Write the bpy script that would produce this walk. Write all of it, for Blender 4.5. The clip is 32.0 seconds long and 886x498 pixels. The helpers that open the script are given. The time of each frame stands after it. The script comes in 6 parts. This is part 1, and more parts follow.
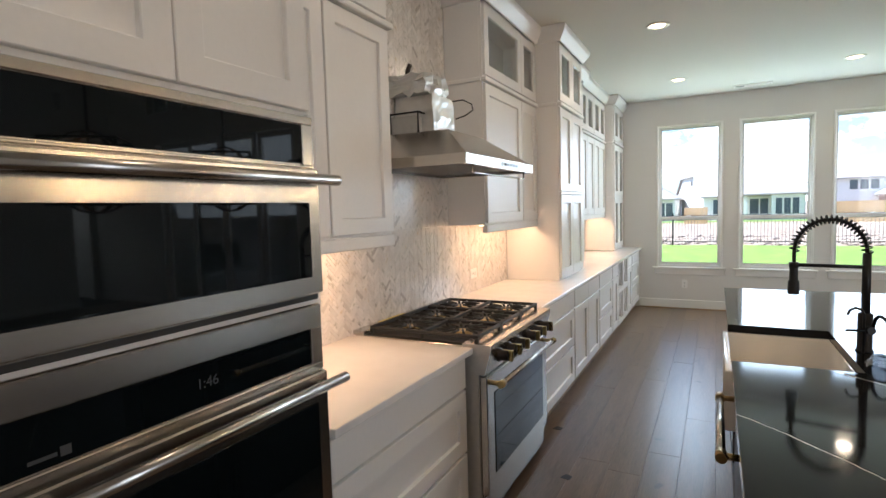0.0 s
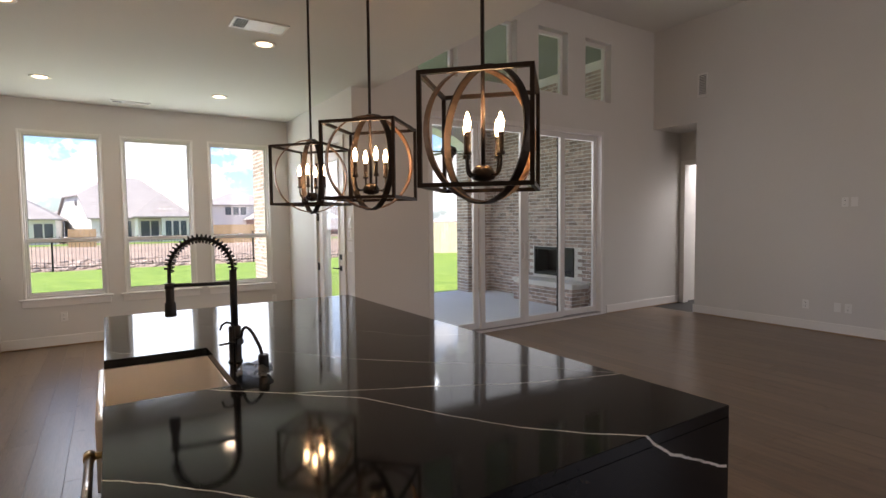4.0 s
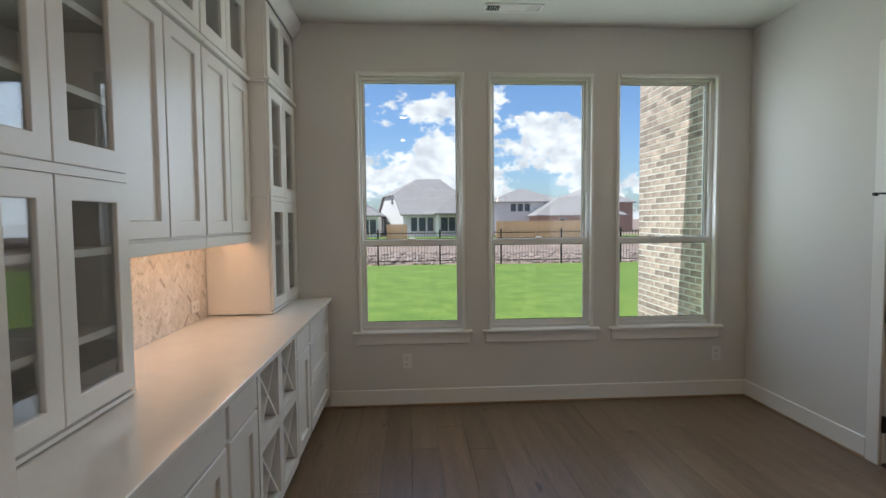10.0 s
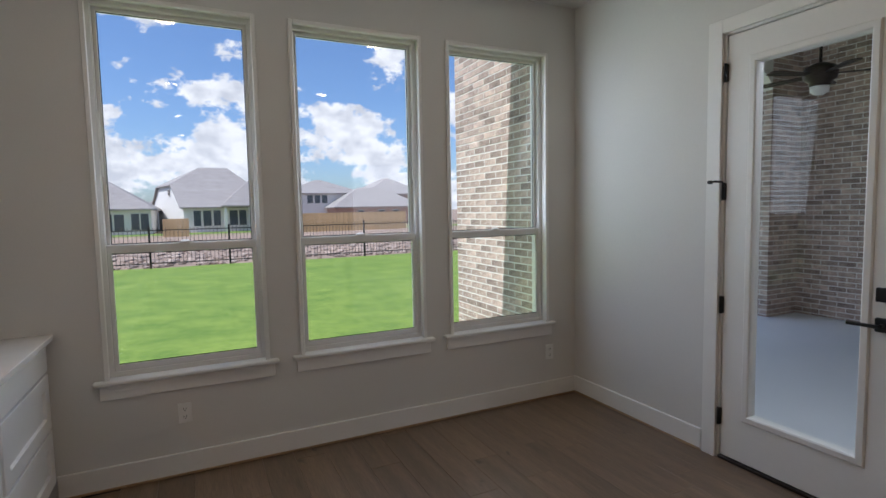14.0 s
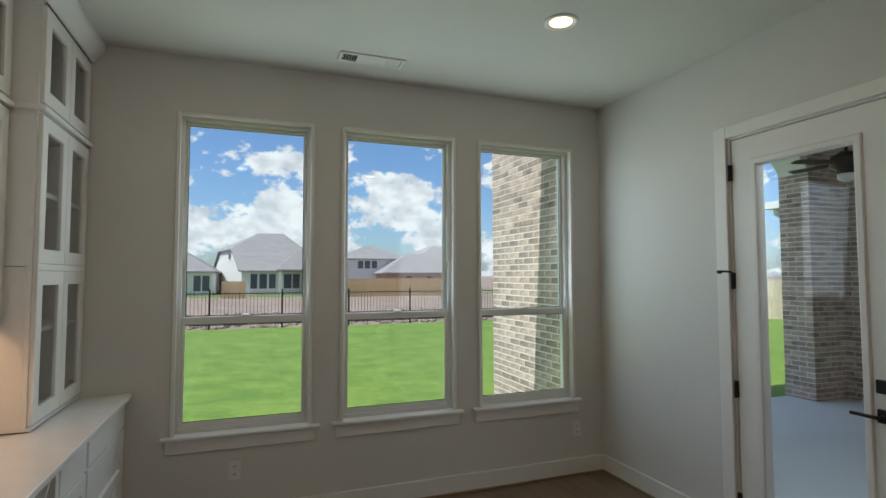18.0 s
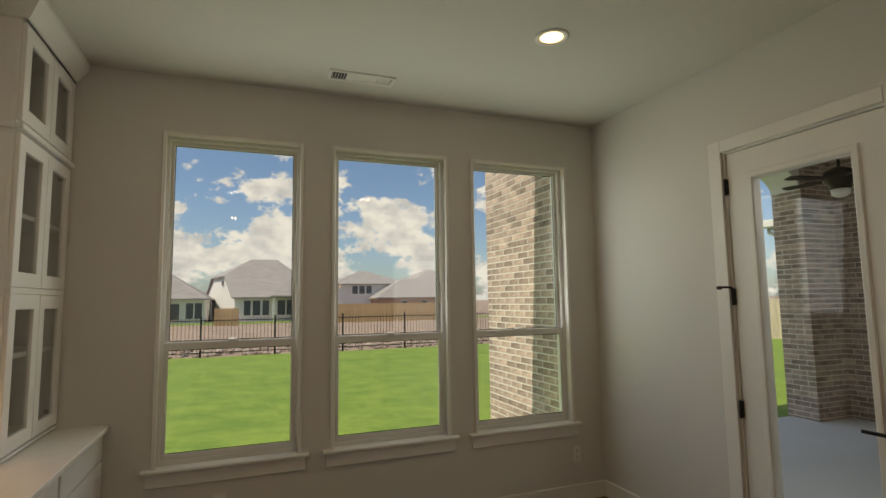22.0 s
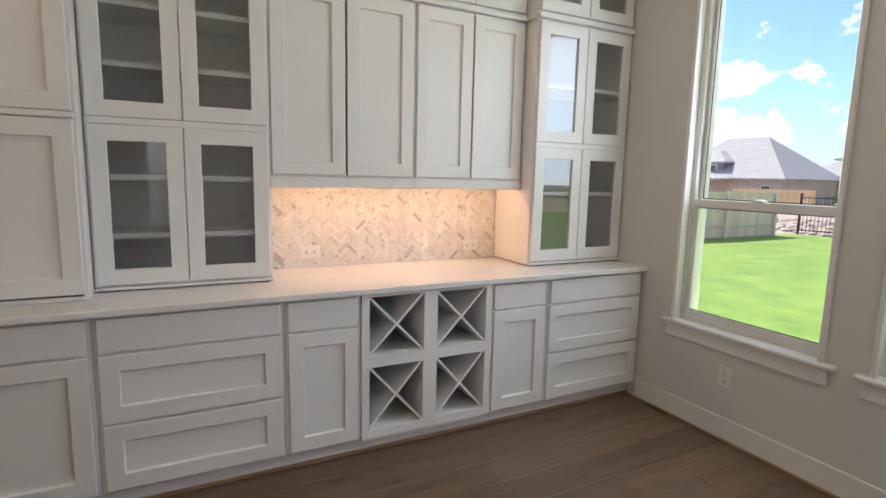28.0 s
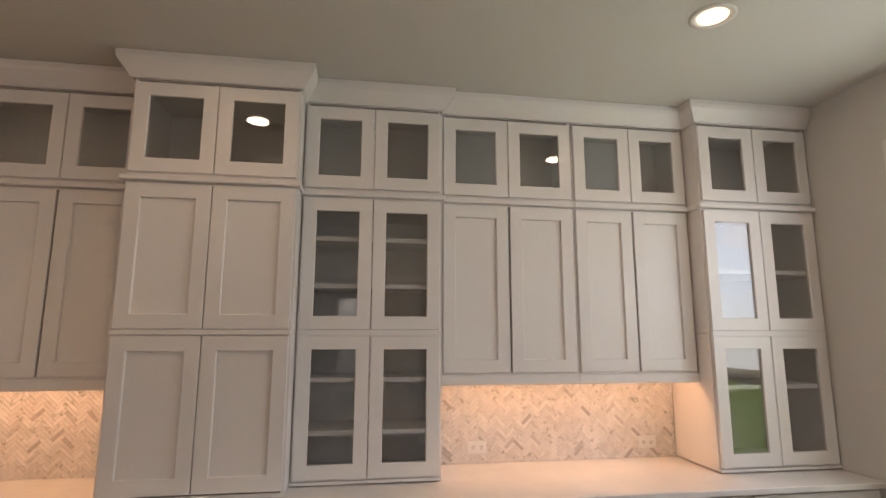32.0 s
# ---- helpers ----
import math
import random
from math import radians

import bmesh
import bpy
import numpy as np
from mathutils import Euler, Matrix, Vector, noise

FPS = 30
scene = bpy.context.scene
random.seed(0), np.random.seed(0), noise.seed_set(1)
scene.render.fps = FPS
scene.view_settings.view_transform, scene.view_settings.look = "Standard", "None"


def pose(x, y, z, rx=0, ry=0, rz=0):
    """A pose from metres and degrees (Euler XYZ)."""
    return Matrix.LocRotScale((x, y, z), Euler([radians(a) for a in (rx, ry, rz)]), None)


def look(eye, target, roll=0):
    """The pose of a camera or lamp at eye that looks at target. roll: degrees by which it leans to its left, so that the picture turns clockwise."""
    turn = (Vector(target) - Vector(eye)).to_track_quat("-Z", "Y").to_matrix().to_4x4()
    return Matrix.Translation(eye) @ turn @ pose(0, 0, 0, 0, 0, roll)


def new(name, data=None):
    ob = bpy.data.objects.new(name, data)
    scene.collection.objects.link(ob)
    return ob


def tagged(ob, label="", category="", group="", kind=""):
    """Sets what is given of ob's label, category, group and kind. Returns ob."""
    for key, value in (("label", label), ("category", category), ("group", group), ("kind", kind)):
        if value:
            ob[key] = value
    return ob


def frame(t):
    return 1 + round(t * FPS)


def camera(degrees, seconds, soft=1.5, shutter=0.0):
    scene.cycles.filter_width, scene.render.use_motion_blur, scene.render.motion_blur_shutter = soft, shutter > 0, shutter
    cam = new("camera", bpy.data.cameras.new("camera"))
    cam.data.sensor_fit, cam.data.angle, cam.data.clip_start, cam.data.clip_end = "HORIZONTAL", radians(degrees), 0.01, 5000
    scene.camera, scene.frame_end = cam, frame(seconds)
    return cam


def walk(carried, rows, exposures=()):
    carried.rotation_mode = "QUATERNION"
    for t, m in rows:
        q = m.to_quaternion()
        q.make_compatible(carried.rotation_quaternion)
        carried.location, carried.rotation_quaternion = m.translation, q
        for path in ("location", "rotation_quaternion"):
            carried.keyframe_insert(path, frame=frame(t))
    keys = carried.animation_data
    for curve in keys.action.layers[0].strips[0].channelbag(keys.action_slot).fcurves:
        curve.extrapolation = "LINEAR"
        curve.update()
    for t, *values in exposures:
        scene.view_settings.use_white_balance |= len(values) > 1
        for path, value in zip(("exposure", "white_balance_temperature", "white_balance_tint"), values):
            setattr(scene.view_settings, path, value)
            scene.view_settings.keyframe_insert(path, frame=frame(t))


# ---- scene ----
cam = camera(81.0, 32.0)
# t, x, y, z, yaw, pitch, roll
PATH = [
    (0.0, 0.040, -0.252, 1.563, 27.69, -4.23, 1.65),
    (0.5, 0.019, -0.225, 1.564, 18.80, -3.61, 1.54),
    (1.0, 0.023, -0.172, 1.565, 10.59, -3.14, 1.33),
    (1.5, 0.034, -0.119, 1.556, 2.60, -2.88, 1.09),
    (2.0, 0.056, -0.078, 1.547, -5.01, -2.81, 1.03),
    (2.5, 0.078, -0.039, 1.548, -12.86, -2.91, 0.97),
    (3.0, 0.108, -0.007, 1.553, -20.24, -3.02, 0.94),
    (3.5, 0.137, 0.015, 1.550, -27.31, -3.10, 0.84),
    (5.5, 0.025, 0.211, 1.525, -39.97, -2.93, 0.06),
    (6.0, -0.084, 0.448, 1.554, -34.55, -3.60, 0.49),
    (6.5, -0.231, 0.830, 1.508, -28.21, -3.52, 0.63),
    (7.0, -0.284, 1.238, 1.544, -22.36, -3.90, 0.62),
    (7.5, -0.322, 1.770, 1.538, -17.40, -3.81, 0.65),
    (8.0, -0.379, 2.233, 1.517, -13.16, -3.74, 0.69),
    (8.5, -0.320, 2.695, 1.526, -9.07, -3.82, 0.74),
    (9.0, -0.250, 3.127, 1.569, -5.91, -3.93, 0.54),
    (9.5, -0.261, 3.549, 1.548, -3.98, -3.49, 0.54),
    (10.0, -0.319, 3.947, 1.532, -3.54, -3.17, 0.52),
    (10.5, -0.352, 4.295, 1.525, -3.67, -2.73, 0.59),
    (11.0, -0.365, 4.597, 1.511, -3.62, -2.37, 0.60),
    (11.5, -0.343, 4.766, 1.525, -3.92, -2.49, 0.69),
    (12.0, -0.320, 4.792, 1.548, -5.03, -2.91, 0.77),
    (12.5, -0.317, 4.786, 1.541, -7.80, -3.13, 0.82),
    (13.0, -0.310, 4.799, 1.544, -12.73, -3.60, 0.94),
    (13.5, -0.284, 4.814, 1.532, -18.92, -3.85, 1.09),
    (14.0, -0.259, 4.835, 1.540, -25.62, -4.40, 1.13),
    (14.5, -0.246, 4.856, 1.551, -31.97, -4.93, 1.06),
    (16.5, -0.192, 4.578, 1.508, -29.68, -5.87, 0.65),
    (17.0, -0.163, 4.479, 1.446, -24.20, -4.72, 0.47),
    (17.5, -0.224, 4.464, 1.538, -21.39, -2.12, 0.32),
    (18.0, -0.287, 4.459, 1.643, -20.33, 2.97, 0.08),
    (18.5, -0.318, 4.445, 1.709, -20.12, 10.61, -0.04),
    (19.0, -0.373, 4.454, 1.766, -20.83, 18.12, 0.08),
    (19.5, -0.316, 4.446, 1.792, -20.40, 23.93, -0.37),
    (20.0, -0.310, 4.482, 1.752, -20.68, 27.39, -0.13),
    (20.5, -0.298, 4.521, 1.699, -20.99, 26.72, 0.02),
    (21.0, -0.319, 4.539, 1.613, -21.20, 21.60, 0.72),
    (21.5, -0.299, 4.547, 1.591, -21.32, 13.39, 0.93),
    (22.0, -0.245, 4.539, 1.615, -20.87, 5.64, 0.84),
    (22.5, -0.216, 4.563, 1.584, -20.91, 1.42, 0.78),
    (23.0, -0.158, 4.637, 1.551, -20.40, -0.43, 0.71),
    (23.5, -0.041, 4.859, 1.510, -18.00, -1.44, 0.66),
    (24.0, 0.182, 5.031, 1.518, -10.08, -2.20, 0.31),
    (24.5, 0.472, 5.160, 1.519, 3.08, -2.37, 0.04),
    (25.0, 0.723, 5.341, 1.487, 22.00, -2.52, -0.05),
    (25.5, 0.919, 5.523, 1.481, 39.52, -2.43, -0.48),
    (26.0, 1.045, 5.646, 1.447, 52.29, -2.57, -1.00),
    (26.5, 1.160, 5.634, 1.442, 59.03, -3.30, -1.23),
    (28.5, 1.489, 5.390, 1.518, 63.63, -8.22, -0.93),
    (29.0, 1.506, 5.353, 1.572, 63.43, -5.57, -0.92),
    (29.5, 1.523, 5.346, 1.607, 63.56, -0.95, -0.54),
    (30.0, 1.525, 5.340, 1.631, 63.78, 4.21, -0.35),
    (30.5, 1.511, 5.353, 1.617, 64.31, 8.17, -0.22),
    (31.0, 1.469, 5.334, 1.615, 66.01, 10.25, -0.05),
    (31.5, 1.496, 5.338, 1.645, 71.56, 10.39, -0.08),
    (32.0, 1.540, 5.431, 1.696, 81.29, 9.04, -0.13),
]
# t, stops, kelvin, tint
EXPOSURES = [(0.0, 1.40, 5700, 6), (1.0, 1.40, 5800, 8), (2.0, 0.90, 5800, 12), (3.0, 0.85, 6500, 18), (3.5, 0.80, 6600, 18), (5.5, 1.50, 6500, 15), (6.0, 1.45, 6400, 14), (6.6, 0.85, 7200, 22), (7.2, 0.70, 7200, 20),
             (8.0, 0.50, 6500, 14), (9.0, 0.28, 6200, 8), (11.0, -0.02, 5900, 8), (14.0, -0.02, 5900, 14), (16.5, 0.28, 6000, 12), (17.0, 0.20, 6100, 15), (18.0, -0.12, 6000, 4), (19.0, -0.65, 7800, 12), (20.0, -0.37, 8100, 8),
             (21.0, -0.22, 7600, 0), (22.0, -0.37, 7700, 8), (23.0, -0.42, 7900, 12), (24.0, -0.12, 6500, 6), (25.0, -0.17, 6200, 4), (26.0, 0.16, 6600, 11), (28.5, 0.75, 6100, 12), (29.2, 0.72, 6100, 12), (30.0, 0.28, 6400, 16), (31.0, 0.30, 6800, 19), (32.0, 0.43, 7000, 21)]
walk(cam, [(t, pose(x, y, z, 90 + pitch, roll, yaw)) for t, x, y, z, yaw, pitch, roll in PATH], EXPOSURES)


# ---- light ----
def node(nt, kind, **values):
    n = nt.nodes.new(kind)
    for key, value in values.items():
        n.inputs[key.replace("_", " ")].default_value = value
    return n


SUN_ELEVATION = radians(56)
world = bpy.data.worlds.new("world")
scene.world = world
world.use_nodes = True
wt = world.node_tree
wt.nodes.clear()
sky = wt.nodes.new("ShaderNodeTexSky")
sky.sky_type, sky.sun_disc = "NISHITA", False
sky.sun_elevation, sky.sun_rotation = SUN_ELEVATION, radians(270)
coord = wt.nodes.new("ShaderNodeTexCoord")
spread = wt.nodes.new("ShaderNodeMapping")
spread.inputs["Scale"].default_value, spread.inputs["Location"].default_value = (8.5, 8.5, 13.0), (0.35, 0.2, 0.1)
wt.links.new(coord.outputs["Generated"], spread.inputs["Vector"])
clouds = node(wt, "ShaderNodeTexNoise", Scale=1.0, Detail=12.0, Roughness=0.6, Distortion=0.0)
wt.links.new(spread.outputs[0], clouds.inputs["Vector"])
cover = wt.nodes.new("ShaderNodeValToRGB")
cover.color_ramp.elements[0].position, cover.color_ramp.elements[1].position = 0.512, 0.56
sep = wt.nodes.new("ShaderNodeSeparateXYZ")
wt.links.new(coord.outputs["Generated"], sep.inputs[0])
low_sky = wt.nodes.new("ShaderNodeMapRange")
low_sky.inputs["From Max"].default_value = 0.4
low_sky.inputs["To Min"].default_value, low_sky.inputs["To Max"].default_value = 0.09, -0.075
wt.links.new(sep.outputs["Z"], low_sky.inputs["Value"])
piled = wt.nodes.new("ShaderNodeMath")
wt.links.new(clouds.outputs[0], piled.inputs[0])
wt.links.new(low_sky.outputs[0], piled.inputs[1])
wt.links.new(piled.outputs[0], cover.inputs[0])
shade = node(wt, "ShaderNodeTexNoise", Scale=2.6, Detail=6.0)
wt.links.new(spread.outputs[0], shade.inputs["Vector"])
tone = wt.nodes.new("ShaderNodeValToRGB")
tone.color_ramp.elements[0].position, tone.color_ramp.elements[0].color = 0.35, (6.4, 6.6, 7.0, 1)
tone.color_ramp.elements[1].position, tone.color_ramp.elements[1].color = 0.6, (9.6, 9.6, 9.6, 1)
wt.links.new(shade.outputs[0], tone.inputs[0])
mixed = wt.nodes.new("ShaderNodeMix")
mixed.data_type = "RGBA"
wt.links.new(cover.outputs[0], mixed.inputs["Factor"])
deep = wt.nodes.new("ShaderNodeMix")
deep.data_type, deep.blend_type = "RGBA", "MULTIPLY"
deep.inputs["Factor"].default_value = 1.0
deep.inputs["B"].default_value = (0.98, 1.16, 1.42, 1)
wt.links.new(sky.outputs[0], deep.inputs["A"])
wt.links.new(deep.outputs["Result"], mixed.inputs["A"])
wt.links.new(tone.outputs[0], mixed.inputs["B"])
back = node(wt, "ShaderNodeBackground", Strength=0.11)
wt.links.new(mixed.outputs["Result"], back.inputs["Color"])
wout = wt.nodes.new("ShaderNodeOutputWorld")
wt.links.new(back.outputs[0], wout.inputs["Surface"])

sun = new("sun", bpy.data.lights.new("sun", "SUN"))
sun.data.energy, sun.data.angle, sun.data.color = 5.0, radians(0.5), (1.0, 0.95, 0.87)
sun.matrix_world = look((-20, -2.6, 20 * math.tan(SUN_ELEVATION)), (0, 0, 0))


def area_lamp(name, at, to, w, h, watts, colour=(1, 1, 1)):
    ob = new(name, bpy.data.lights.new(name, "AREA"))
    ob.data.shape, ob.data.size, ob.data.size_y = "RECTANGLE", w, h
    ob.data.energy, ob.data.color = watts, colour
    ob.matrix_world = look(at, to)
    return ob


# daylight standing in the openings: sky in their upper half, the lawn's bounce from below the sills
SKYLIGHT = (0.84, 0.93, 1.0)
for wx in (-0.31, 0.76, 1.84):
    area_lamp("window_daylight", (wx, 8.247, 2.02), (wx, 0, 1.4), 0.74, 1.2, 5.5, SKYLIGHT)
area_lamp("eave_daylight", (0.76, 8.78, 2.45), (0.76, 3.5, 0.9), 3.2, 1.3, 12, SKYLIGHT)
area_lamp("lawn_bounce", (0.76, 8.66, 0.33), (0.76, 6.2, 3.1), 3.0, 0.45, 11, (0.80, 1.0, 0.42))
area_lamp("arch_daylight", (5.0, 9.95, 1.75), (5.0, 0, 1.0), 3.9, 2.6, 9, (0.92, 0.97, 1.0))
area_lamp("slider_daylight", (5.3, 5.9, 2.2), (5.3, 0, 1.0), 3.2, 1.3, 9, (0.92, 0.96, 1.0))
# unseen lamp added under the hall ceiling to brighten the hall
area_lamp("hall_fill", (9.9, 4.9, 3.0), (9.6, 4.9, 0.0), 1.4, 1.2, 26)
# lamp added out on the patio to brighten the cabinets through the door
area_lamp("patio_door_fill", (3.7, 6.6, 2.9), (0.5, 6.4, 0.5), 1.0, 0.9, 20, SKYLIGHT)
# lamp added in an invented opening of the unseen south wall, as fill
area_lamp("south_fill", (5.4, -2.72, 1.75), (5.4, 3, 1.5), 3.1, 2.1, 24, (1.0, 0.95, 0.88))


# ---- materials ----
def material(name, base=(0.8, 0.8, 0.8), rough=0.5, metal=0.0, grain=0.0, scale=30.0, bump=0.0, bump_scale=200.0, second=None, mottle=3.0, coat=0.0, stretch=(1, 1, 1), per_object=0.0, spec=0.5, spread=0.15):
    """Paint, stone or metal with two scales of variation: grain (fine) and mottle (coarse)."""
    m = bpy.data.materials.new(name)
    m.use_nodes = True
    nt = m.node_tree
    b = nt.nodes["Principled BSDF"]
    b.inputs["Roughness"].default_value, b.inputs["Metallic"].default_value = rough, metal
    b.inputs["Coat Weight"].default_value = coat
    b.inputs["Specular IOR Level"].default_value = spec
    tc = nt.nodes.new("ShaderNodeTexCoord")
    mp = nt.nodes.new("ShaderNodeMapping")
    mp.inputs["Scale"].default_value = stretch
    nt.links.new(tc.outputs["Object"], mp.inputs["Vector"])
    colour = None
    if grain or second:
        n1 = node(nt, "ShaderNodeTexNoise", Scale=scale, Detail=5.0, Roughness=0.6)
        n2 = node(nt, "ShaderNodeTexNoise", Scale=mottle, Detail=3.0)
        for n in (n1, n2):
            nt.links.new(mp.outputs[0], n.inputs["Vector"])
        add = nt.nodes.new("ShaderNodeMath")
        add.operation = "ADD"
        nt.links.new(n1.outputs[0], add.inputs[0])
        nt.links.new(n2.outputs[0], add.inputs[1])
        ramp = nt.nodes.new("ShaderNodeValToRGB")
        e = ramp.color_ramp.elements
        lo = second or tuple(c * (1 - grain) for c in base)
        hi = base if second else tuple(min(1, c * (1 + grain * 0.5)) for c in base)
        e[0].position, e[0].color = 0.5 - spread, (*lo, 1)
        e[1].position, e[1].color = 0.5 + spread, (*hi, 1)
        half = nt.nodes.new("ShaderNodeMath")
        half.operation, half.inputs[1].default_value = "MULTIPLY", 0.5
        nt.links.new(add.outputs[0], half.inputs[0])
        nt.links.new(half.outputs[0], ramp.inputs[0])
        colour = ramp.outputs[0]
        rr = nt.nodes.new("ShaderNodeMapRange")
        rr.inputs["To Min"].default_value, rr.inputs["To Max"].default_value = max(0.02, rough - 0.06), min(1, rough + 0.06)
        nt.links.new(n2.outputs[0], rr.inputs["Value"])
        nt.links.new(rr.outputs[0], b.inputs["Roughness"])
    if per_object:
        info = nt.nodes.new("ShaderNodeObjectInfo")
        hsv = nt.nodes.new("ShaderNodeHueSaturation")
        rng = nt.nodes.new("ShaderNodeMapRange")
        rng.inputs["To Min"].default_value, rng.inputs["To Max"].default_value = 1 - per_object, 1 + per_object
        geo = nt.nodes.new("ShaderNodeNewGeometry")
        mixr = nt.nodes.new("ShaderNodeMath")
        mixr.operation = "ADD"
        nt.links.new(info.outputs["Random"], mixr.inputs[0])
        nt.links.new(geo.outputs["Random Per Island"], mixr.inputs[1])
        frac = nt.nodes.new("ShaderNodeMath")
        frac.operation = "FRACT"
        nt.links.new(mixr.outputs[0], frac.inputs[0])
        nt.links.new(frac.outputs[0], rng.inputs["Value"])
        nt.links.new(rng.outputs[0], hsv.inputs["Value"])
        if colour:
            nt.links.new(colour, hsv.inputs["Color"])
        else:
            hsv.inputs["Color"].default_value = (*base, 1)
        colour = hsv.outputs[0]
    if colour:
        nt.links.new(colour, b.inputs["Base Color"])
    else:
        b.inputs["Base Color"].default_value = (*base, 1)
    if bump:
        nb = node(nt, "ShaderNodeTexNoise", Scale=bump_scale, Detail=3.0)
        nt.links.new(mp.outputs[0], nb.inputs["Vector"])
        bp = node(nt, "ShaderNodeBump", Strength=bump, Distance=0.002)
        nt.links.new(nb.outputs[0], bp.inputs["Height"])
        nt.links.new(bp.outputs[0], b.inputs["Normal"])
    return m


def glow(name, colour, strength):
    m = bpy.data.materials.new(name)
    m.use_nodes = True
    b = m.node_tree.nodes["Principled BSDF"]
    b.inputs["Base Color"].default_value = (*colour, 1)
    b.inputs["Emission Color"].default_value = (*colour, 1)
    b.inputs["Emission Strength"].default_value = strength
    return m


def glass_pane(name, tint=(1, 1, 1), gloss=0.06):
    """Thin pane: light passes, and a Fresnel share is mirrored."""
    m = bpy.data.materials.new(name)
    m.use_nodes = True
    nt = m.node_tree
    nt.nodes.clear()
    tr = node(nt, "ShaderNodeBsdfTransparent", Color=(*tint, 1))
    gl = node(nt, "ShaderNodeBsdfGlossy", Roughness=0.02)
    lw = nt.nodes.new("ShaderNodeLayerWeight")
    power = nt.nodes.new("ShaderNodeMath")
    power.operation, power.inputs[1].default_value = "POWER", 5.0
    nt.links.new(lw.outputs["Facing"], power.inputs[0])
    scale = nt.nodes.new("ShaderNodeMath")
    scale.operation, scale.inputs[1].default_value = "MULTIPLY_ADD", 0.9
    scale.inputs[2].default_value = gloss * 0.5
    nt.links.new(power.outputs[0], scale.inputs[0])
    mx = nt.nodes.new("ShaderNodeMixShader")
    out = nt.nodes.new("ShaderNodeOutputMaterial")
    nt.links.new(scale.outputs[0], mx.inputs[0])
    nt.links.new(tr.outputs[0], mx.inputs[1])
    nt.links.new(gl.outputs[0], mx.inputs[2])
    nt.links.new(mx.outputs[0], out.inputs[0])
    return m


M_WALL = material("wall_paint", (0.68, 0.66, 0.63), 0.75, grain=0.03, scale=90, mottle=1.2, bump=0.25, bump_scale=160)
M_CEIL = material("ceiling_paint", (0.68, 0.665, 0.63), 0.85, grain=0.03, scale=70, mottle=0.8, bump=0.3, bump_scale=120)
M_TRIM = material("trim_paint", (0.80, 0.78, 0.75), 0.35, grain=0.02, scale=40, bump=0.05, bump_scale=80)
M_CAB = material("cabinet_paint", (0.82, 0.80, 0.78), 0.33, grain=0.025, scale=60, mottle=2, bump=0.06, bump_scale=90)
M_QUARTZ = material("pale_quartz", (0.80, 0.78, 0.76), 0.16, grain=0.06, scale=9, mottle=1.6, coat=0.1)
M_STEEL = material("brushed_steel", (0.56, 0.53, 0.49), 0.24, 1.0, grain=0.08, scale=60, stretch=(8, 0.3, 8))
M_DARKSTEEL = material("grey_steel", (0.32, 0.31, 0.30), 0.35, 1.0, grain=0.1, scale=60)
M_SIDESTEEL = material("dull_side_steel", (0.52, 0.51, 0.49), 0.5, 0.55, grain=0.1, scale=40)
M_BLACKGLASS = material("black_glass", (0.004, 0.006, 0.007), 0.03, spec=0.3)
M_IRON = material("cast_iron", (0.02, 0.02, 0.02), 0.6, grain=0.3, scale=80, bump=0.3, bump_scale=300)
M_BRASS = material("aged_brass", (0.50, 0.36, 0.16), 0.28, 1.0, grain=0.15, scale=40)
M_BROWNSTRIP = material("brown_floor_strip", (0.36, 0.23, 0.13), 0.4, grain=0.2, scale=30)
M_BLACK = material("matt_black_metal", (0.012, 0.012, 0.013), 0.42, 0.3, grain=0.2, scale=60)
M_BRONZE = material("dark_bronze", (0.035, 0.025, 0.02), 0.45, 0.7, grain=0.25, scale=50)
M_BRONZEIN = material("brown_bronze", (0.20, 0.11, 0.06), 0.4, 0.6, grain=0.25, scale=50)
M_CHARCOAL = material("charcoal_paint", (0.016, 0.016, 0.018), 0.35, grain=0.2, scale=50)
M_CLAY = material("sink_fireclay", (0.83, 0.80, 0.75), 0.12, grain=0.02, coat=0.3)
M_PLASTIC = material("white_plastic", (0.80, 0.79, 0.77), 0.3, grain=0.02)
M_SLOT = material("dark_slot", (0.03, 0.03, 0.03), 0.6, grain=0.1)
M_GLASS = glass_pane("window_glass", (0.985, 0.99, 0.985), 0.055)
M_CABGLASS = glass_pane("cabinet_glass", (0.92, 0.93, 0.93), 0.20)
M_VINYL = material("window_vinyl", (0.74, 0.72, 0.70), 0.4, grain=0.02)
M_CONCRETE = material("patio_concrete", (0.74, 0.74, 0.75), 0.85, grain=0.12, scale=40, mottle=1.1, bump=0.3, bump_scale=100)
M_GRASS = material("lawn", (0.225, 0.32, 0.05), 0.9, second=(0.125, 0.22, 0.026), scale=9, mottle=1.8, bump=1.0, bump_scale=60, spread=0.11)
M_PATIOCEIL = material("patio_ceiling_boards", (0.27, 0.29, 0.24), 0.7, grain=0.08, scale=6, stretch=(1, 8, 1))
M_DIRT = material("bare_earth", (0.42, 0.32, 0.25), 0.95, second=(0.24, 0.17, 0.125), scale=3, mottle=0.4, bump=1.0, bump_scale=8)
M_BRICK = material("grey_brown_brick", (0.61, 0.47, 0.395), 0.9, second=(0.27, 0.2, 0.17), scale=26, mottle=8, bump=0.6, bump_scale=150, per_object=0.32)
M_MORTAR = material("pale_mortar", (0.82, 0.79, 0.74), 0.95, grain=0.12, scale=60, bump=0.4)
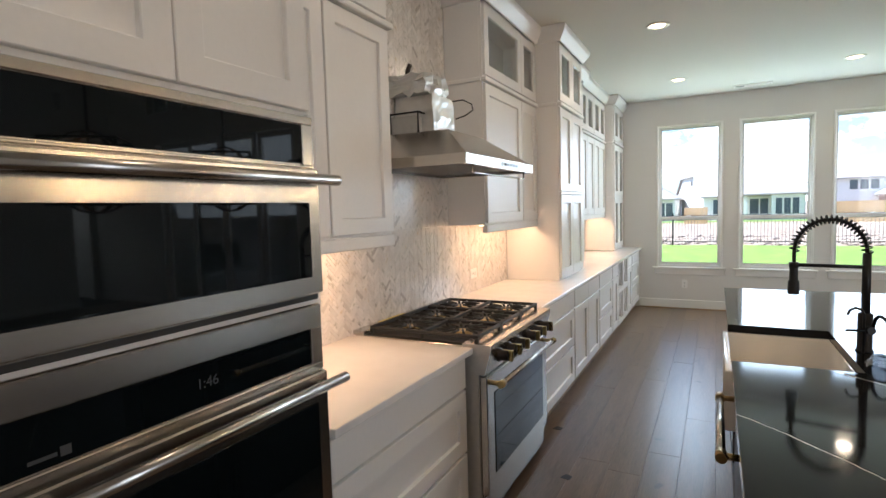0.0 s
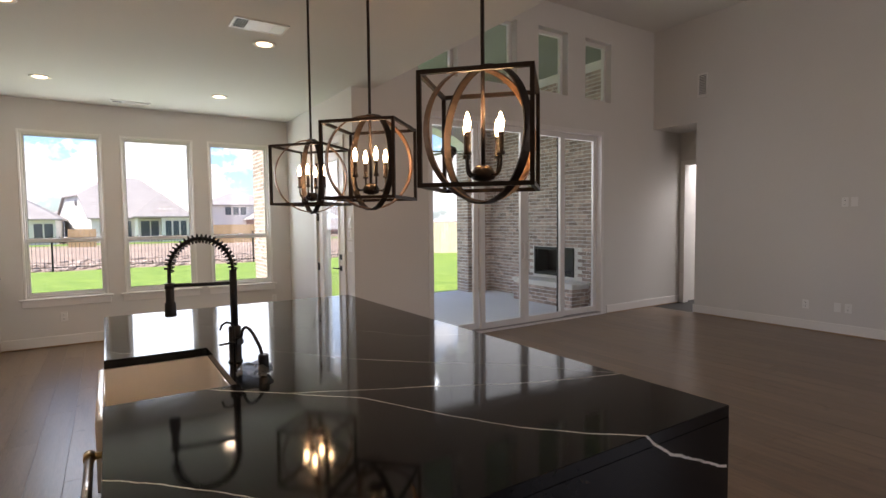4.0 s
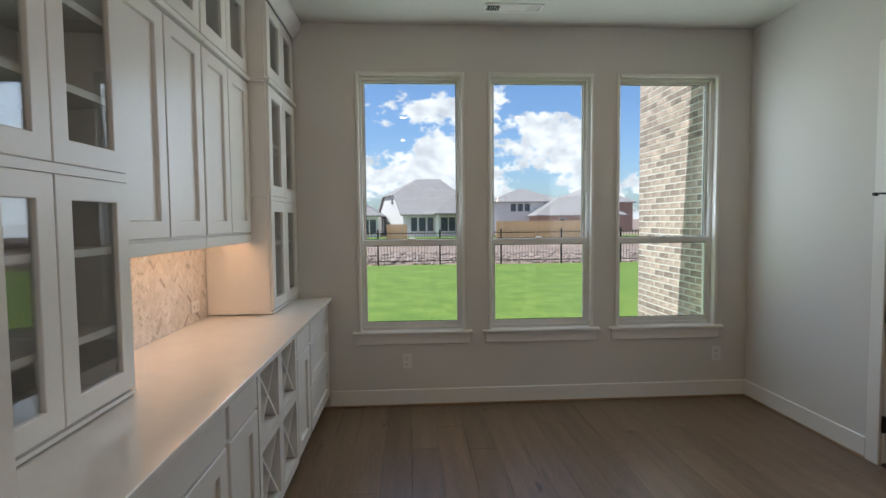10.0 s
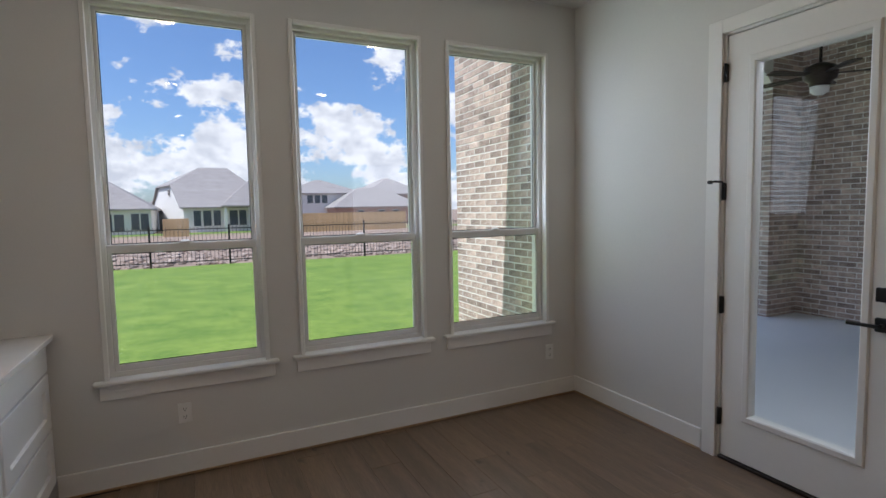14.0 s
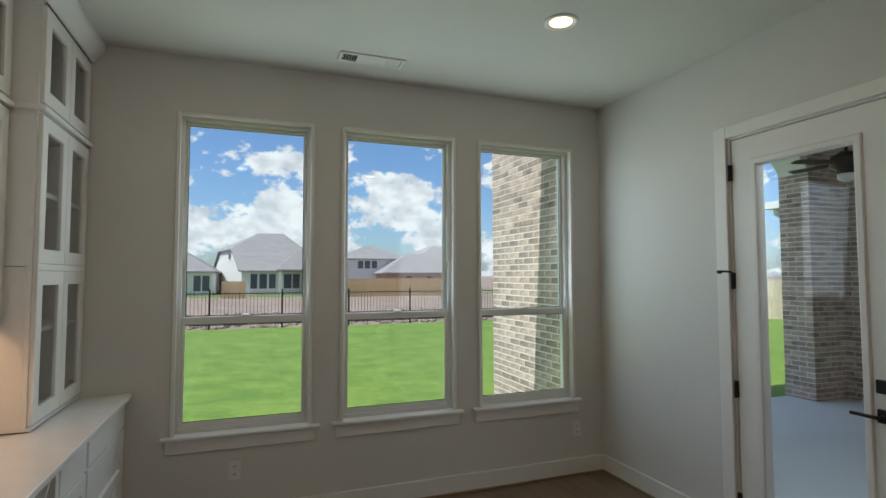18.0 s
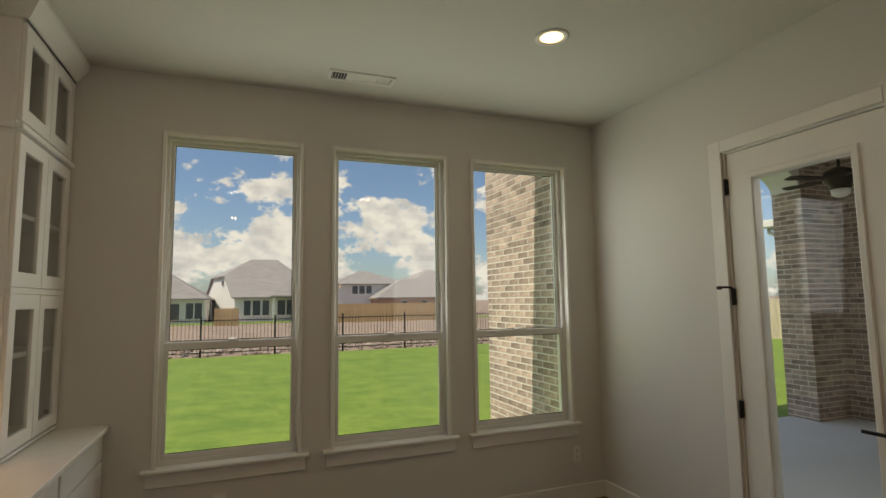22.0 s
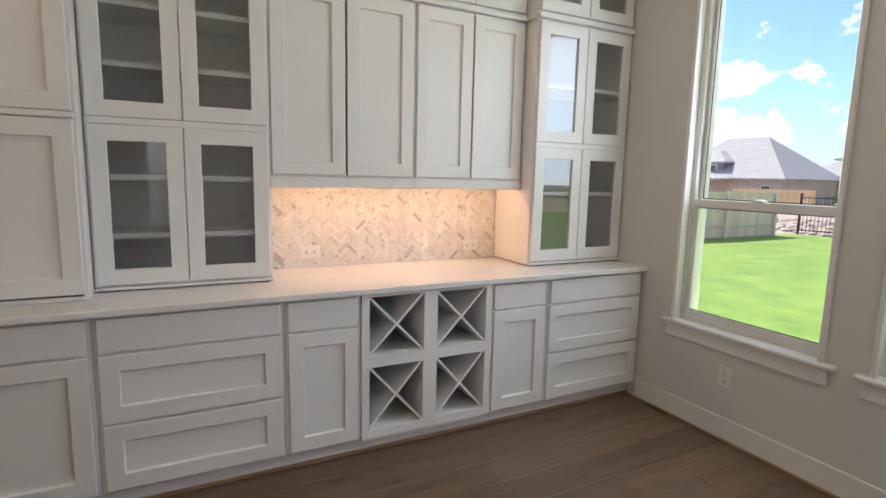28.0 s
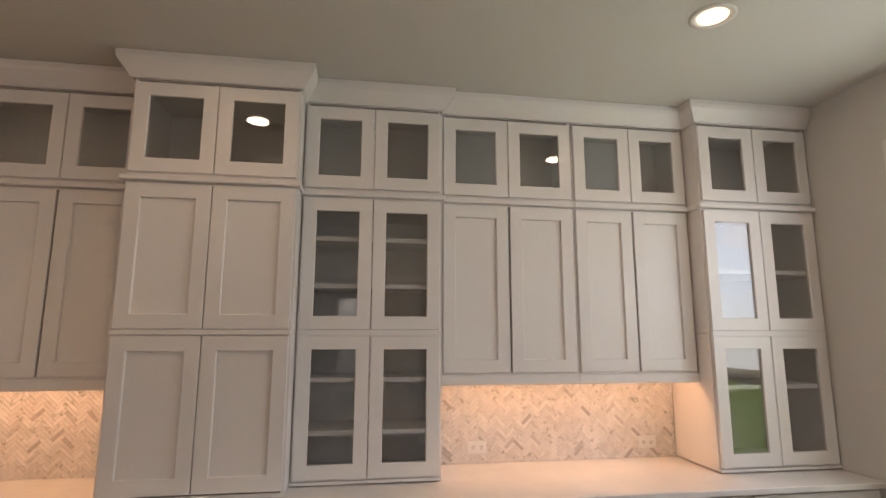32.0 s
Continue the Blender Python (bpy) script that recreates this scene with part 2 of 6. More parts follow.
M_CEDAR = material("cedar_boards", (0.60, 0.42, 0.22), 0.8, grain=0.25, scale=6, stretch=(4, 4, 0.6), per_object=0.12)
M_GREYWOOD = material("pale_fence_boards", (0.76, 0.63, 0.46), 0.85, grain=0.2, scale=6, stretch=(4, 4, 0.6), per_object=0.12)
M_SHINGLE = material("grey_shingles", (0.36, 0.335, 0.32), 0.95, grain=0.25, scale=5, mottle=1.2, stretch=(1, 1, 4), bump=0.5, bump_scale=20)
M_SIDING = material("white_siding", (0.74, 0.73, 0.70), 0.7, grain=0.05, scale=3)
M_NAVY = material("blue_grey_siding", (0.20, 0.21, 0.25), 0.7, grain=0.1, scale=3)
M_REDBRICK = material("pale_red_brick", (0.46, 0.30, 0.24), 0.9, second=(0.33, 0.21, 0.17), scale=20, mottle=6)
M_FARGLASS = material("dark_far_glass", (0.06, 0.08, 0.10), 0.1)
M_CAN = glow("lamp_disc", (1.0, 0.70, 0.40), 4.0)
M_BULB = glow("filament_bulb", (1.0, 0.62, 0.30), 90.0)
M_STRIP = glow("under_cabinet_strip", (1.0, 0.66, 0.36), 3.0)

# ---- building helpers ----
PLACE = {}


def box(bm, x0, x1, y0, y1, z0, z1, bevel=0.0):
    """An axis-aligned box, with its edges chamfered if bevel is given."""
    if bevel:
        b = min(bevel, (x1 - x0) / 3, (y1 - y0) / 3, (z1 - z0) / 3)
        made = bmesh.ops.create_cube(bm, size=1, matrix=Matrix.Translation(((x0 + x1) / 2, (y0 + y1) / 2, (z0 + z1) / 2)) @ Matrix.Diagonal((x1 - x0, y1 - y0, z1 - z0, 1)))
        edges = {e for v in made["verts"] for e in v.link_edges}
        bmesh.ops.bevel(bm, geom=list(edges), offset=b, segments=1, affect="EDGES", profile=0.5)
        return
    v = [bm.verts.new((x, y, z)) for x in (x0, x1) for y in (y0, y1) for z in (z0, z1)]
    for f in ((0, 1, 3, 2), (4, 6, 7, 5), (0, 4, 5, 1), (2, 3, 7, 6), (0, 2, 6, 4), (1, 5, 7, 3)):
        bm.faces.new([v[i] for i in f])


def tube(bm, points, r, sides=10, closed=False):
    """A round bar that follows points."""
    pts = [Vector(p) for p in points]
    rings, n = [], len(pts)
    side = None
    for i, p in enumerate(pts):
        a = pts[(i - 1) % n] if closed or i else p
        b = pts[(i + 1) % n] if closed or i < n - 1 else p
        d = (b - a).normalized()
        if side is None:
            side = d.orthogonal().normalized()
        side = (side - d * side.dot(d)).normalized()
        other = d.cross(side)
        rings.append([bm.verts.new(p + r * (math.cos(k * 2 * math.pi / sides) * side + math.sin(k * 2 * math.pi / sides) * other)) for k in range(sides)])
    for i in range(n if closed else n - 1):
        for k in range(sides):
            f = bm.faces.new((rings[i][k], rings[i][(k + 1) % sides], rings[(i + 1) % n][(k + 1) % sides], rings[(i + 1) % n][k]))
            f.smooth = True
    if not closed:
        bm.faces.new(rings[0][::-1])
        bm.faces.new(rings[-1])


def lathe(bm, profile, at=(0, 0, 0), sides=24, axis="z"):
    """A turned shape: profile is (radius, height) pairs."""
    rings = []
    for r, h in profile:
        ring = []
        for k in range(sides):
            c, s = r * math.cos(k * 2 * math.pi / sides), r * math.sin(k * 2 * math.pi / sides)
            p = {"z": (c, s, h), "x": (h, c, s), "y": (s, h, c)}[axis]
            ring.append(bm.verts.new(Vector(p) + Vector(at)))
        rings.append(ring)
    for a, b in zip(rings, rings[1:]):
        for k in range(sides):
            f = bm.faces.new((a[k], a[(k + 1) % sides], b[(k + 1) % sides], b[k]))
            f.smooth = True
    bm.faces.new(rings[0][::-1])
    bm.faces.new(rings[-1])


def prism(bm, outline, axis, lo, hi):
    """An outline of 2D points drawn out along an axis."""
    def at(p, d):
        return {"x": (d, p[0], p[1]), "y": (p[0], d, p[1]), "z": (p[0], p[1], d)}[axis]
    a = [bm.verts.new(at(p, lo)) for p in outline]
    b = [bm.verts.new(at(p, hi)) for p in outline]
    n = len(outline)
    bm.faces.new(a)
    bm.faces.new(b[::-1])
    for i in range(n):
        bm.faces.new((a[i], b[i], b[(i + 1) % n], a[(i + 1) % n]))


def mesh_of(name, bm, mat):
    bmesh.ops.recalc_face_normals(bm, faces=bm.faces)
    me = bpy.data.meshes.new(name)
    bm.to_mesh(me)
    bm.free()
    if mat:
        me.materials.append(mat)
    return me


def thing(name, at, label, category, group="", kind=""):
    ob = new(name)
    ob.location = at
    ob.empty_display_size = 0.05
    PLACE[ob] = Vector(at)
    return tagged(ob, label, category, group, kind)


def part(name, bm, mat, parent, label=""):
    """One mesh, drawn in world coordinates, as a part of a thing or of a part."""
    base = PLACE[parent]
    bmesh.ops.translate(bm, verts=bm.verts, vec=-base)
    ob = new(name, mesh_of(name, bm, mat))
    ob.parent = parent
    PLACE[ob] = base.copy()
    return tagged(ob, label)


def solid(name, bm, mat, label, category, group="", kind=""):
    """A top-level thing of one mesh."""
    ob = new(name, mesh_of(name, bm, mat))
    PLACE[ob] = Vector((0, 0, 0))
    return tagged(ob, label, category, group, kind)


def ring(bm, axis, d0, d1, u0, u1, v0, v1, left, right, low, high, bevel=0.003, panel=None):
    """A one-piece frame round an opening; axis 'x' or 'y' is its thickness. With panel (depth behind the front, which is d1), the middle is closed."""
    def at(d, u, v):
        return (d, u, v) if axis == "x" else (u, d, v)
    out = [(u0, v0), (u1, v0), (u1, v1), (u0, v1)]
    inn = [(u0 + left, v0 + low), (u1 - right, v0 + low), (u1 - right, v1 - high), (u0 + left, v1 - high)]
    mid = ((u0 + u1) / 2, (v0 + v1) / 2)
    s = 1 if d1 > d0 else -1
    b = min(bevel, abs(d1 - d0) / 3)

    def shift(pts, o):
        return [(u + (o if u < mid[0] else -o), v + (o if v < mid[1] else -o)) for u, v in pts]
    loops = [(d0, out), (d1 - s * b, out), (d1, shift(out, b)), (d1, shift(inn, -b)), (d1 - s * b, inn)]
    if panel is None:
        loops += [(d0, inn)]
    else:
        loops += [(d1 - s * panel, shift(inn, 0.002))]
    rows = [[bm.verts.new(at(d, u, v)) for u, v in pts] for d, pts in loops]
    for p, q in zip(rows, rows[1:]):
        for k in range(4):
            bm.faces.new((p[k], p[(k + 1) % 4], q[(k + 1) % 4], q[k]))
    if panel is None:
        for k in range(4):
            bm.faces.new((rows[-1][k], rows[-1][(k + 1) % 4], rows[0][(k + 1) % 4], rows[0][k]))
    else:
        bm.faces.new(rows[-1])
        bm.faces.new(rows[0][::-1])
    return bm


def boxes(*rows, bevel=0.0):
    bm = bmesh.new()
    for r in rows:
        box(bm, *r, bevel=bevel)
    return bm


# ---- the plan, in metres ----
XW = -1.68          # cabinet wall
XN = 2.55           # nook's door wall
YW = 8.20           # window wall
YS = 5.66           # slider wall
XE = 2.82           # edge of the low ceiling
ZC, ZG = 3.10, 4.72  # low and high ceiling
XR = 8.15           # great room's far wall
YB = -2.6           # wall behind
WINDOWS = ((-0.750, 0.124), (0.320, 1.200), (1.394, 2.270))
WZ0, WZ1 = 0.62, 2.72

# floor
bm = boxes((XW - 0.2, 10.9, YB - 0.2, YS + 0.22, -0.12, -0.012), (XW - 0.2, XN + 0.2, YS + 0.22, YW + 0.2, -0.12, -0.012))
floor = solid("floor", bm, M_SLOT, "wide-plank brown oak floor with dark joints", "floor", kind="structure")

# cabinet wall
solid("wall_west", boxes((XW - 0.2, XW, YB, YW + 0.02, 0, ZC)), M_WALL, "white painted wall behind the cabinets", "wall", kind="structure")

# window wall with three openings
bm = bmesh.new()
xs = [XW - 0.2] + [v for w in WINDOWS for v in w] + [XN + 0.18]
for i in range(0, len(xs), 2):
    box(bm, xs[i], xs[i + 1], YW, YW + 0.16, 0, ZC)
for a, b in WINDOWS:
    box(bm, a, b, YW, YW + 0.16, 0, WZ0)
    box(bm, a, b, YW, YW + 0.16, WZ1, ZC)
solid("wall_north", bm, M_WALL, "white painted wall with three tall windows", "wall", kind="structure")

# door wall of the nook
DY0, DY1, DZ = 6.005, 6.882, 2.50
bm = boxes((XN, XN + 0.18, YS, DY0 - 0.02, 0, ZC), (XN, XN + 0.18, DY1 + 0.02, YW, 0, ZC), (XN, XN + 0.18, DY0 - 0.02, DY1 + 0.02, DZ + 0.02, ZC))
solid("wall_east_nook", bm, M_WALL, "white painted wall with a glazed patio door", "wall", kind="structure")

# slider wall of the great room with the sliding door and four high windows
SX0, SX1, SZ1 = 3.56, 6.87, 2.935
HIGH = ((3.44, 4.04), (4.45, 5.05), (5.46, 6.06), (6.44, 7.04))
HZ0, HZ1 = 3.41, 4.34
bm = bmesh.new()
y0, y1 = YS, YS + 0.2
box(bm, XN + 0.18, SX0, y0, y1, 0, HZ0)
box(bm, SX1, 8.95, y0, y1, 0, HZ0)
box(bm, SX0, SX1, y0, y1, SZ1, HZ0)
hx = [XN + 0.18] + [v for w in HIGH for v in w] + [8.95]
for i in range(0, len(hx), 2):
    box(bm, hx[i], hx[i + 1], y0, y1, HZ0, HZ1)
box(bm, XN + 0.18, 8.95, y0, y1, HZ1, ZG)
solid("wall_north_great_room", bm, M_WALL, "tall white painted wall with sliding door and high windows", "wall", kind="structure")

# far wall with the hall opening, and the hall behind
bm = boxes((XR, XR + 0.16, YB, 4.87, 0, ZG), (XR, XR + 0.16, 4.87, YS, 3.08, ZG))
solid("wall_east", bm, M_WALL, "tall white painted wall with a hall opening", "wall", kind="structure")
bm = boxes((8.95, 9.07, 4.0, 4.72, 0, 3.08), (8.95, 9.07, 5.55, YS, 0, 3.08), (8.95, 9.07, 4.72, 5.55, 2.50, 3.08), (XR + 0.16, 8.95, 3.88, 4.0, 0, 3.08),
           (10.9, 11.0, 3.9, 5.9, 0, 3.08), (9.07, 10.9, 3.8, 3.9, 0, 3.08), (8.95, 10.9, YS, YS + 0.2, 0, 3.08))
solid("wall_hall", bm, M_WALL, "white painted hall walls with a cased doorway", "wall", kind="structure")
solid("ceiling_hall", boxes((XR + 0.16, 11.0, 3.8, YS, 3.08, 3.16)), M_CEIL, "white painted hall ceiling", "ceiling", kind="structure")

# closing walls behind the camera
# the south wall's opening is made up, to let the fill lamp through
solid("wall_south", boxes((XW - 0.2, 3.8, YB - 0.16, YB, 0, ZG), (7.0, XR + 0.16, YB - 0.16, YB, 0, ZG), (3.8, 7.0, YB - 0.16, YB, 0, 0.65), (3.8, 7.0, YB - 0.16, YB, 2.85, ZG)), M_WALL, "white painted wall", "wall", kind="structure")
solid("ceiling", boxes((XW - 0.2, XE, YB, YS, ZC, ZC + 0.15), (XW - 0.2, XN + 0.18, YS, YW + 0.16, ZC, ZC + 0.15)), M_CEIL, "white painted flat ceiling", "ceiling", kind="structure")
solid("wall_over_kitchen", boxes((XE - 0.12, XE, YB, YS, ZC + 0.15, ZG)), M_WALL, "white painted wall above the low ceiling", "wall", kind="structure")
solid("ceiling_great_room", boxes((XE - 0.12, XR + 0.16, YB, YS + 0.2, ZG, ZG + 0.15)), M_CEIL, "high white painted flat ceiling", "ceiling", kind="structure")

# unseen blocker added so that no sun leaks between the roof slabs
solid("sun_blocker_patio", boxes((XN - 0.1, XN + 0.18, YS + 0.2, 8.4, 3.25, 4.3)), M_MORTAR, "unseen wall added to block sun between nook roof and patio", "wall", kind="structure")

# baseboards with eased tops
def baseboard(name, x0, x1, y0, y1):
    solid(name, boxes((x0, x1, y0, y1, 0.0, 0.135), bevel=0.004), M_TRIM, "white painted tall baseboard", "baseboard", kind="structure")
    t = 0.011
    # thin brown strip in front of the board's foot
    rows = (x0, x1, y0 - t, y0 - 0.0005, 0.0005, 0.014) if x1 - x0 > y1 - y0 else (x0 - t, x0 - 0.0005, y0, y1 - 0.02, 0.0005, 0.014)
    solid("shoe_" + name, boxes(rows, bevel=0.004), M_BROWNSTRIP, "thin brown strip along the foot of the baseboard", "trim", kind="structure")


T = 0.016
baseboard("baseboard_1", -1.0, XN - T, YW - T, YW)
baseboard("baseboard_2", XN - T, XN, DY1 + 0.11, YW)
baseboard("baseboard_3", XN - T, XN, YS - T, DY0 - 0.11)
baseboard("baseboard_4", XN, SX0 - 0.05, YS - T, YS)
baseboard("baseboard_5", SX1 + 0.08, 8.95, YS - T, YS)
baseboard("baseboard_6", XR - T, XR, YB, 4.87 + T)
baseboard("baseboard_7", XR, XR + 0.16, 4.87, 4.87 + T)


# windows: vinyl frame, two sashes, panes, stool and apron
def window(i, a, b):
    w = thing("window_%d" % i, ((a + b) / 2, YW, WZ0), "white vinyl single-hung window with painted stool", "window", kind="structure")
    y0, y1 = YW + 0.055, YW + 0.115
    zm = 1.355
    part("window_liner", boxes((a, a + 0.012, YW - 0.004, y0, WZ0, WZ1), (b - 0.012, b, YW - 0.004, y0, WZ0, WZ1), (a + 0.012, b - 0.012, YW - 0.004, y0, WZ1 - 0.012, WZ1), bevel=0.003), M_TRIM, w)
    part("casing", boxes((a - 0.004, a + 0.024, YW - 0.018, YW - 0.0045, WZ0, WZ1 + 0.004), (b - 0.024, b + 0.004, YW - 0.018, YW - 0.0045, WZ0, WZ1 + 0.004), (a + 0.024, b - 0.024, YW - 0.018, YW - 0.0045, WZ1 - 0.024, WZ1 + 0.004), bevel=0.006), M_TRIM, w)
    part("window_frame", ring(bmesh.new(), "y", y1 + 0.03, y0, a, b, WZ0, WZ1, 0.040, 0.040, 0.032, 0.036, 0.004), M_VINYL, w)
    s0, s1 = a + 0.040, b - 0.040
    part("upper_sash", ring(bmesh.new(), "y", y1 + 0.02, y0 + 0.035, s0, s1, zm - 0.015, WZ1 - 0.036, 0.020, 0.020, 0.035, 0.022), M_VINYL, w)
    part("lower_sash", ring(bmesh.new(), "y", y0 + 0.033, y0 + 0.005, s0, s1, WZ0 + 0.032, zm + 0.018, 0.023, 0.023, 0.036, 0.048), M_VINYL, w)
    for name, d, za, zb in (("upper_gasket", y1 - 0.006, zm + 0.02, WZ1 - 0.058), ("lower_gasket", y0 + 0.014, WZ0 + 0.068, zm - 0.03)):
        part(name, ring(bmesh.new(), "y", d - 0.003, d, s0 + 0.019, s1 - 0.019, za, zb, 0.005, 0.005, 0.005, 0.005, 0.001), M_SLOT, w, "dark glazing gasket")
    lock = bmesh.new()
    xm = (a + b) / 2
    lathe(lock, [(0.03, zm + 0.018), (0.03, zm + 0.026), (0.018, zm + 0.034)], (xm, y0 + 0.02, 0), 12)
    box(lock, xm - 0.04, xm + 0.04, y0 + 0.008, y0 + 0.03, zm + 0.018, zm + 0.023)
    part("sash_lock", lock, M_VINYL, w)
    part("balance_track", boxes((b - 0.052, b - 0.04, y0 - 0.004, y0 + 0.004, zm + 0.4, zm + 0.75), (a + 0.04, a + 0.052, y0 - 0.004, y0 + 0.004, zm + 0.4, zm + 0.75)), M_TRIM, w)
    p = part("upper_pane", boxes((s0 + 0.015, s1 - 0.015, y1 - 0.012, y1 - 0.008, zm, WZ1 - 0.05)), M_GLASS, w)
    q = part("lower_pane", boxes((s0 + 0.015, s1 - 0.015, y0 + 0.017, y0 + 0.021, WZ0 + 0.06, zm)), M_GLASS, w)
    p.visible_shadow = q.visible_shadow = False
    part("stool", boxes((a - 0.055, b + 0.055, YW - 0.045, YW + 0.0545, WZ0 - 0.02, WZ0 + 0.004), bevel=0.006), M_TRIM, w)
    part("apron", boxes((a - 0.03, b + 0.03, YW - 0.018, YW, WZ0 - 0.105, WZ0 - 0.022), bevel=0.003), M_TRIM, w)


for i, (a, b) in enumerate(WINDOWS):
    window(i + 1, a, b)


# patio door: slab with a full glass lite, jamb, casing, hinges, lever and deadbolt
def patio_door():
    d = thing("door_1", (XN, (DY0 + DY1) / 2, 0), "white patio door with full glass lite and black hardware", "door", kind="structure")
    jx0, jx1 = XN + 0.004, XN + 0.176
    part("jamb", boxes((jx0, jx1, DY0 - 0.018, DY0, 0, DZ), (jx0, jx1, DY1, DY1 + 0.018, 0, DZ), (jx0, jx1, DY0 - 0.018, DY1 + 0.018, DZ, DZ + 0.018)), M_TRIM, d)
    c = 0.09
    part("casing", boxes((XN - 0.02, XN, DY0 - c - 0.012, DY0 - 0.012, 0, DZ + c), (XN - 0.02, XN, DY1 + 0.012, DY1 + c + 0.012, 0, DZ + c), (XN - 0.021, XN, DY0 - 0.012, DY1 + 0.012, DZ + 0.012, DZ + c), bevel=0.003), M_TRIM, d)
    x0, x1 = XN + 0.012, XN + 0.056
    g0, g1, gz0, gz1 = 6.158, 6.715, 0.30, 2.325
    a, b = DY0 + 0.004, DY1 - 0.004
    slab = part("slab", ring(bmesh.new(), "x", x1, x0, a, b, 0.02, DZ - 0.004, g0 - a, b - g1, gz0 - 0.02, DZ - 0.004 - gz1), M_TRIM, d)
    e = 0.03
    part("lite_frame", ring(bmesh.new(), "x", x1 + 0.012, x0 - 0.012, g0 - e, g1 + e, gz0 - e, gz1 + e, e + 0.01, e + 0.01, e + 0.01, e + 0.01, 0.007), M_TRIM, d)
    pane = part("pane", boxes((x0 + 0.02, x0 + 0.026, g0 + 0.005, g1 - 0.005, gz0 + 0.005, gz1 - 0.005)), M_GLASS, d)
    pane.visible_shadow = False
    for z in (0.26, 0.94, 1.61, 2.29):
        h = boxes((XN - 0.006, XN + 0.012, DY1 - 0.012, DY1 + 0.010, z - 0.05, z + 0.05), bevel=0.002)
        tube(h, [(XN - 0.006, DY1, z - 0.052), (XN - 0.006, DY1, z + 0.052)], 0.007, 8)
        hinge = part("hinge", h, M_BLACK, d, "black butt hinge")
    stop = bmesh.new()
    tube(stop, [(XN - 0.008, DY1, 1.665), (XN - 0.05, DY1 + 0.02, 1.67), (XN - 0.075, DY1 + 0.03, 1.665)], 0.006, 8)
    lathe(stop, [(0.010, -0.012), (0.012, 0.012)], (XN - 0.08, DY1 + 0.03, 1.665), 10, "x")
    part("hinge_stop", stop, M_BLACK, d)
    part("deadbolt", boxes((XN - 0.012, XN + 0.012, 6.04, 6.105, 1.078, 1.143), bevel=0.004), M_BLACK, d)
    lever = boxes((XN - 0.010, XN + 0.012, 6.04, 6.105, 0.938, 1.003), bevel=0.004)
    tube(lever, [(XN - 0.01, 6.073, 0.971), (XN - 0.055, 6.073, 0.971)], 0.009, 10)
    box(lever, XN - 0.066, XN - 0.05, 6.063, 6.195, 0.963, 0.979, bevel=0.003)
    part("lever", lever, M_BLACK, d)
    part("threshold", boxes((XN - 0.01, XN + 0.2, DY0, DY1, 0.0, 0.018), bevel=0.003), M_BRONZE, d)


patio_door()


# sliding door: outer frame and four panels
def sliding_door():
    d = thing("door_2", ((SX0 + SX1) / 2, YS, 0), "white four-panel sliding glass door, closed", "door", kind="structure")
    y0, y1 = YS - 0.012, YS + 0.16
    part("door_frame", ring(bmesh.new(), "y", y1, y0, SX0, SX1, 0.001, SZ1, 0.06, 0.06, 0.034, 0.07, 0.004), M_VINYL, d)
    n = 4
    w = (SX1 - SX0 - 0.12) / n
    for i in range(n):
        a = SX0 + 0.06 + i * w
        b = a + w
        o = 0.03 if i in (1, 2) else 0.085
        pa, pb, s = YS + o, YS + o + 0.045, 0.075
        panel = part("panel", ring(bmesh.new(), "y", pb, pa, a, b, 0.036, SZ1 - 0.07, s, s, 0.094, 0.08, 0.004), M_VINYL, d)
        pane = part("pane", boxes((a + s - 0.01, b - s + 0.01, pa + 0.02, pa + 0.026, 0.12, SZ1 - 0.14)), M_GLASS, panel)
        pane.visible_shadow = False
        if i in (1, 2):
            hx = b - 0.04 if i == 1 else a + 0.04
            h = boxes((hx - 0.018, hx + 0.018, pa - 0.006, pa, 0.95, 1.25), bevel=0.003)
            tube(h, [(hx, pa - 0.004, 0.97), (hx, pa - 0.05, 1.0), (hx, pa - 0.05, 1.2), (hx, pa - 0.004, 1.23)], 0.010, 8)
            part("handle", h, M_VINYL, panel)
    part("screen_edge", boxes((5.98, 6.03, YS + 0.135, YS + 0.155, 0.05, SZ1 - 0.08)), M_CHARCOAL, d, "dark edge of the folded screen")
    part("track", boxes((SX0 + 0.06, SX1 - 0.06, YS - 0.010, YS + 0.16, 0.035, 0.045)), M_DARKSTEEL, d)


sliding_door()

for i, (a, b) in enumerate(HIGH):
    w = thing("window_%d" % (i + 4), ((a + b) / 2, YS, HZ0), "white fixed high window with deep painted reveal", "window", kind="structure")
    y0, y1 = YS + 0.11, YS + 0.17
    part("window_frame", boxes((a, a + 0.05, y0, y1, HZ0, HZ1), (b - 0.05, b, y0, y1, HZ0, HZ1), (a + 0.05, b - 0.05, y0, y1, HZ0, HZ0 + 0.05), (a + 0.05, b - 0.05, y0, y1, HZ1 - 0.05, HZ1), bevel=0.004), M_VINYL, w)
    p = part("pane", boxes((a + 0.04, b - 0.04, y0 + 0.02, y0 + 0.026, HZ0 + 0.04, HZ1 - 0.04)), M_GLASS, w)
    p.visible_shadow = False

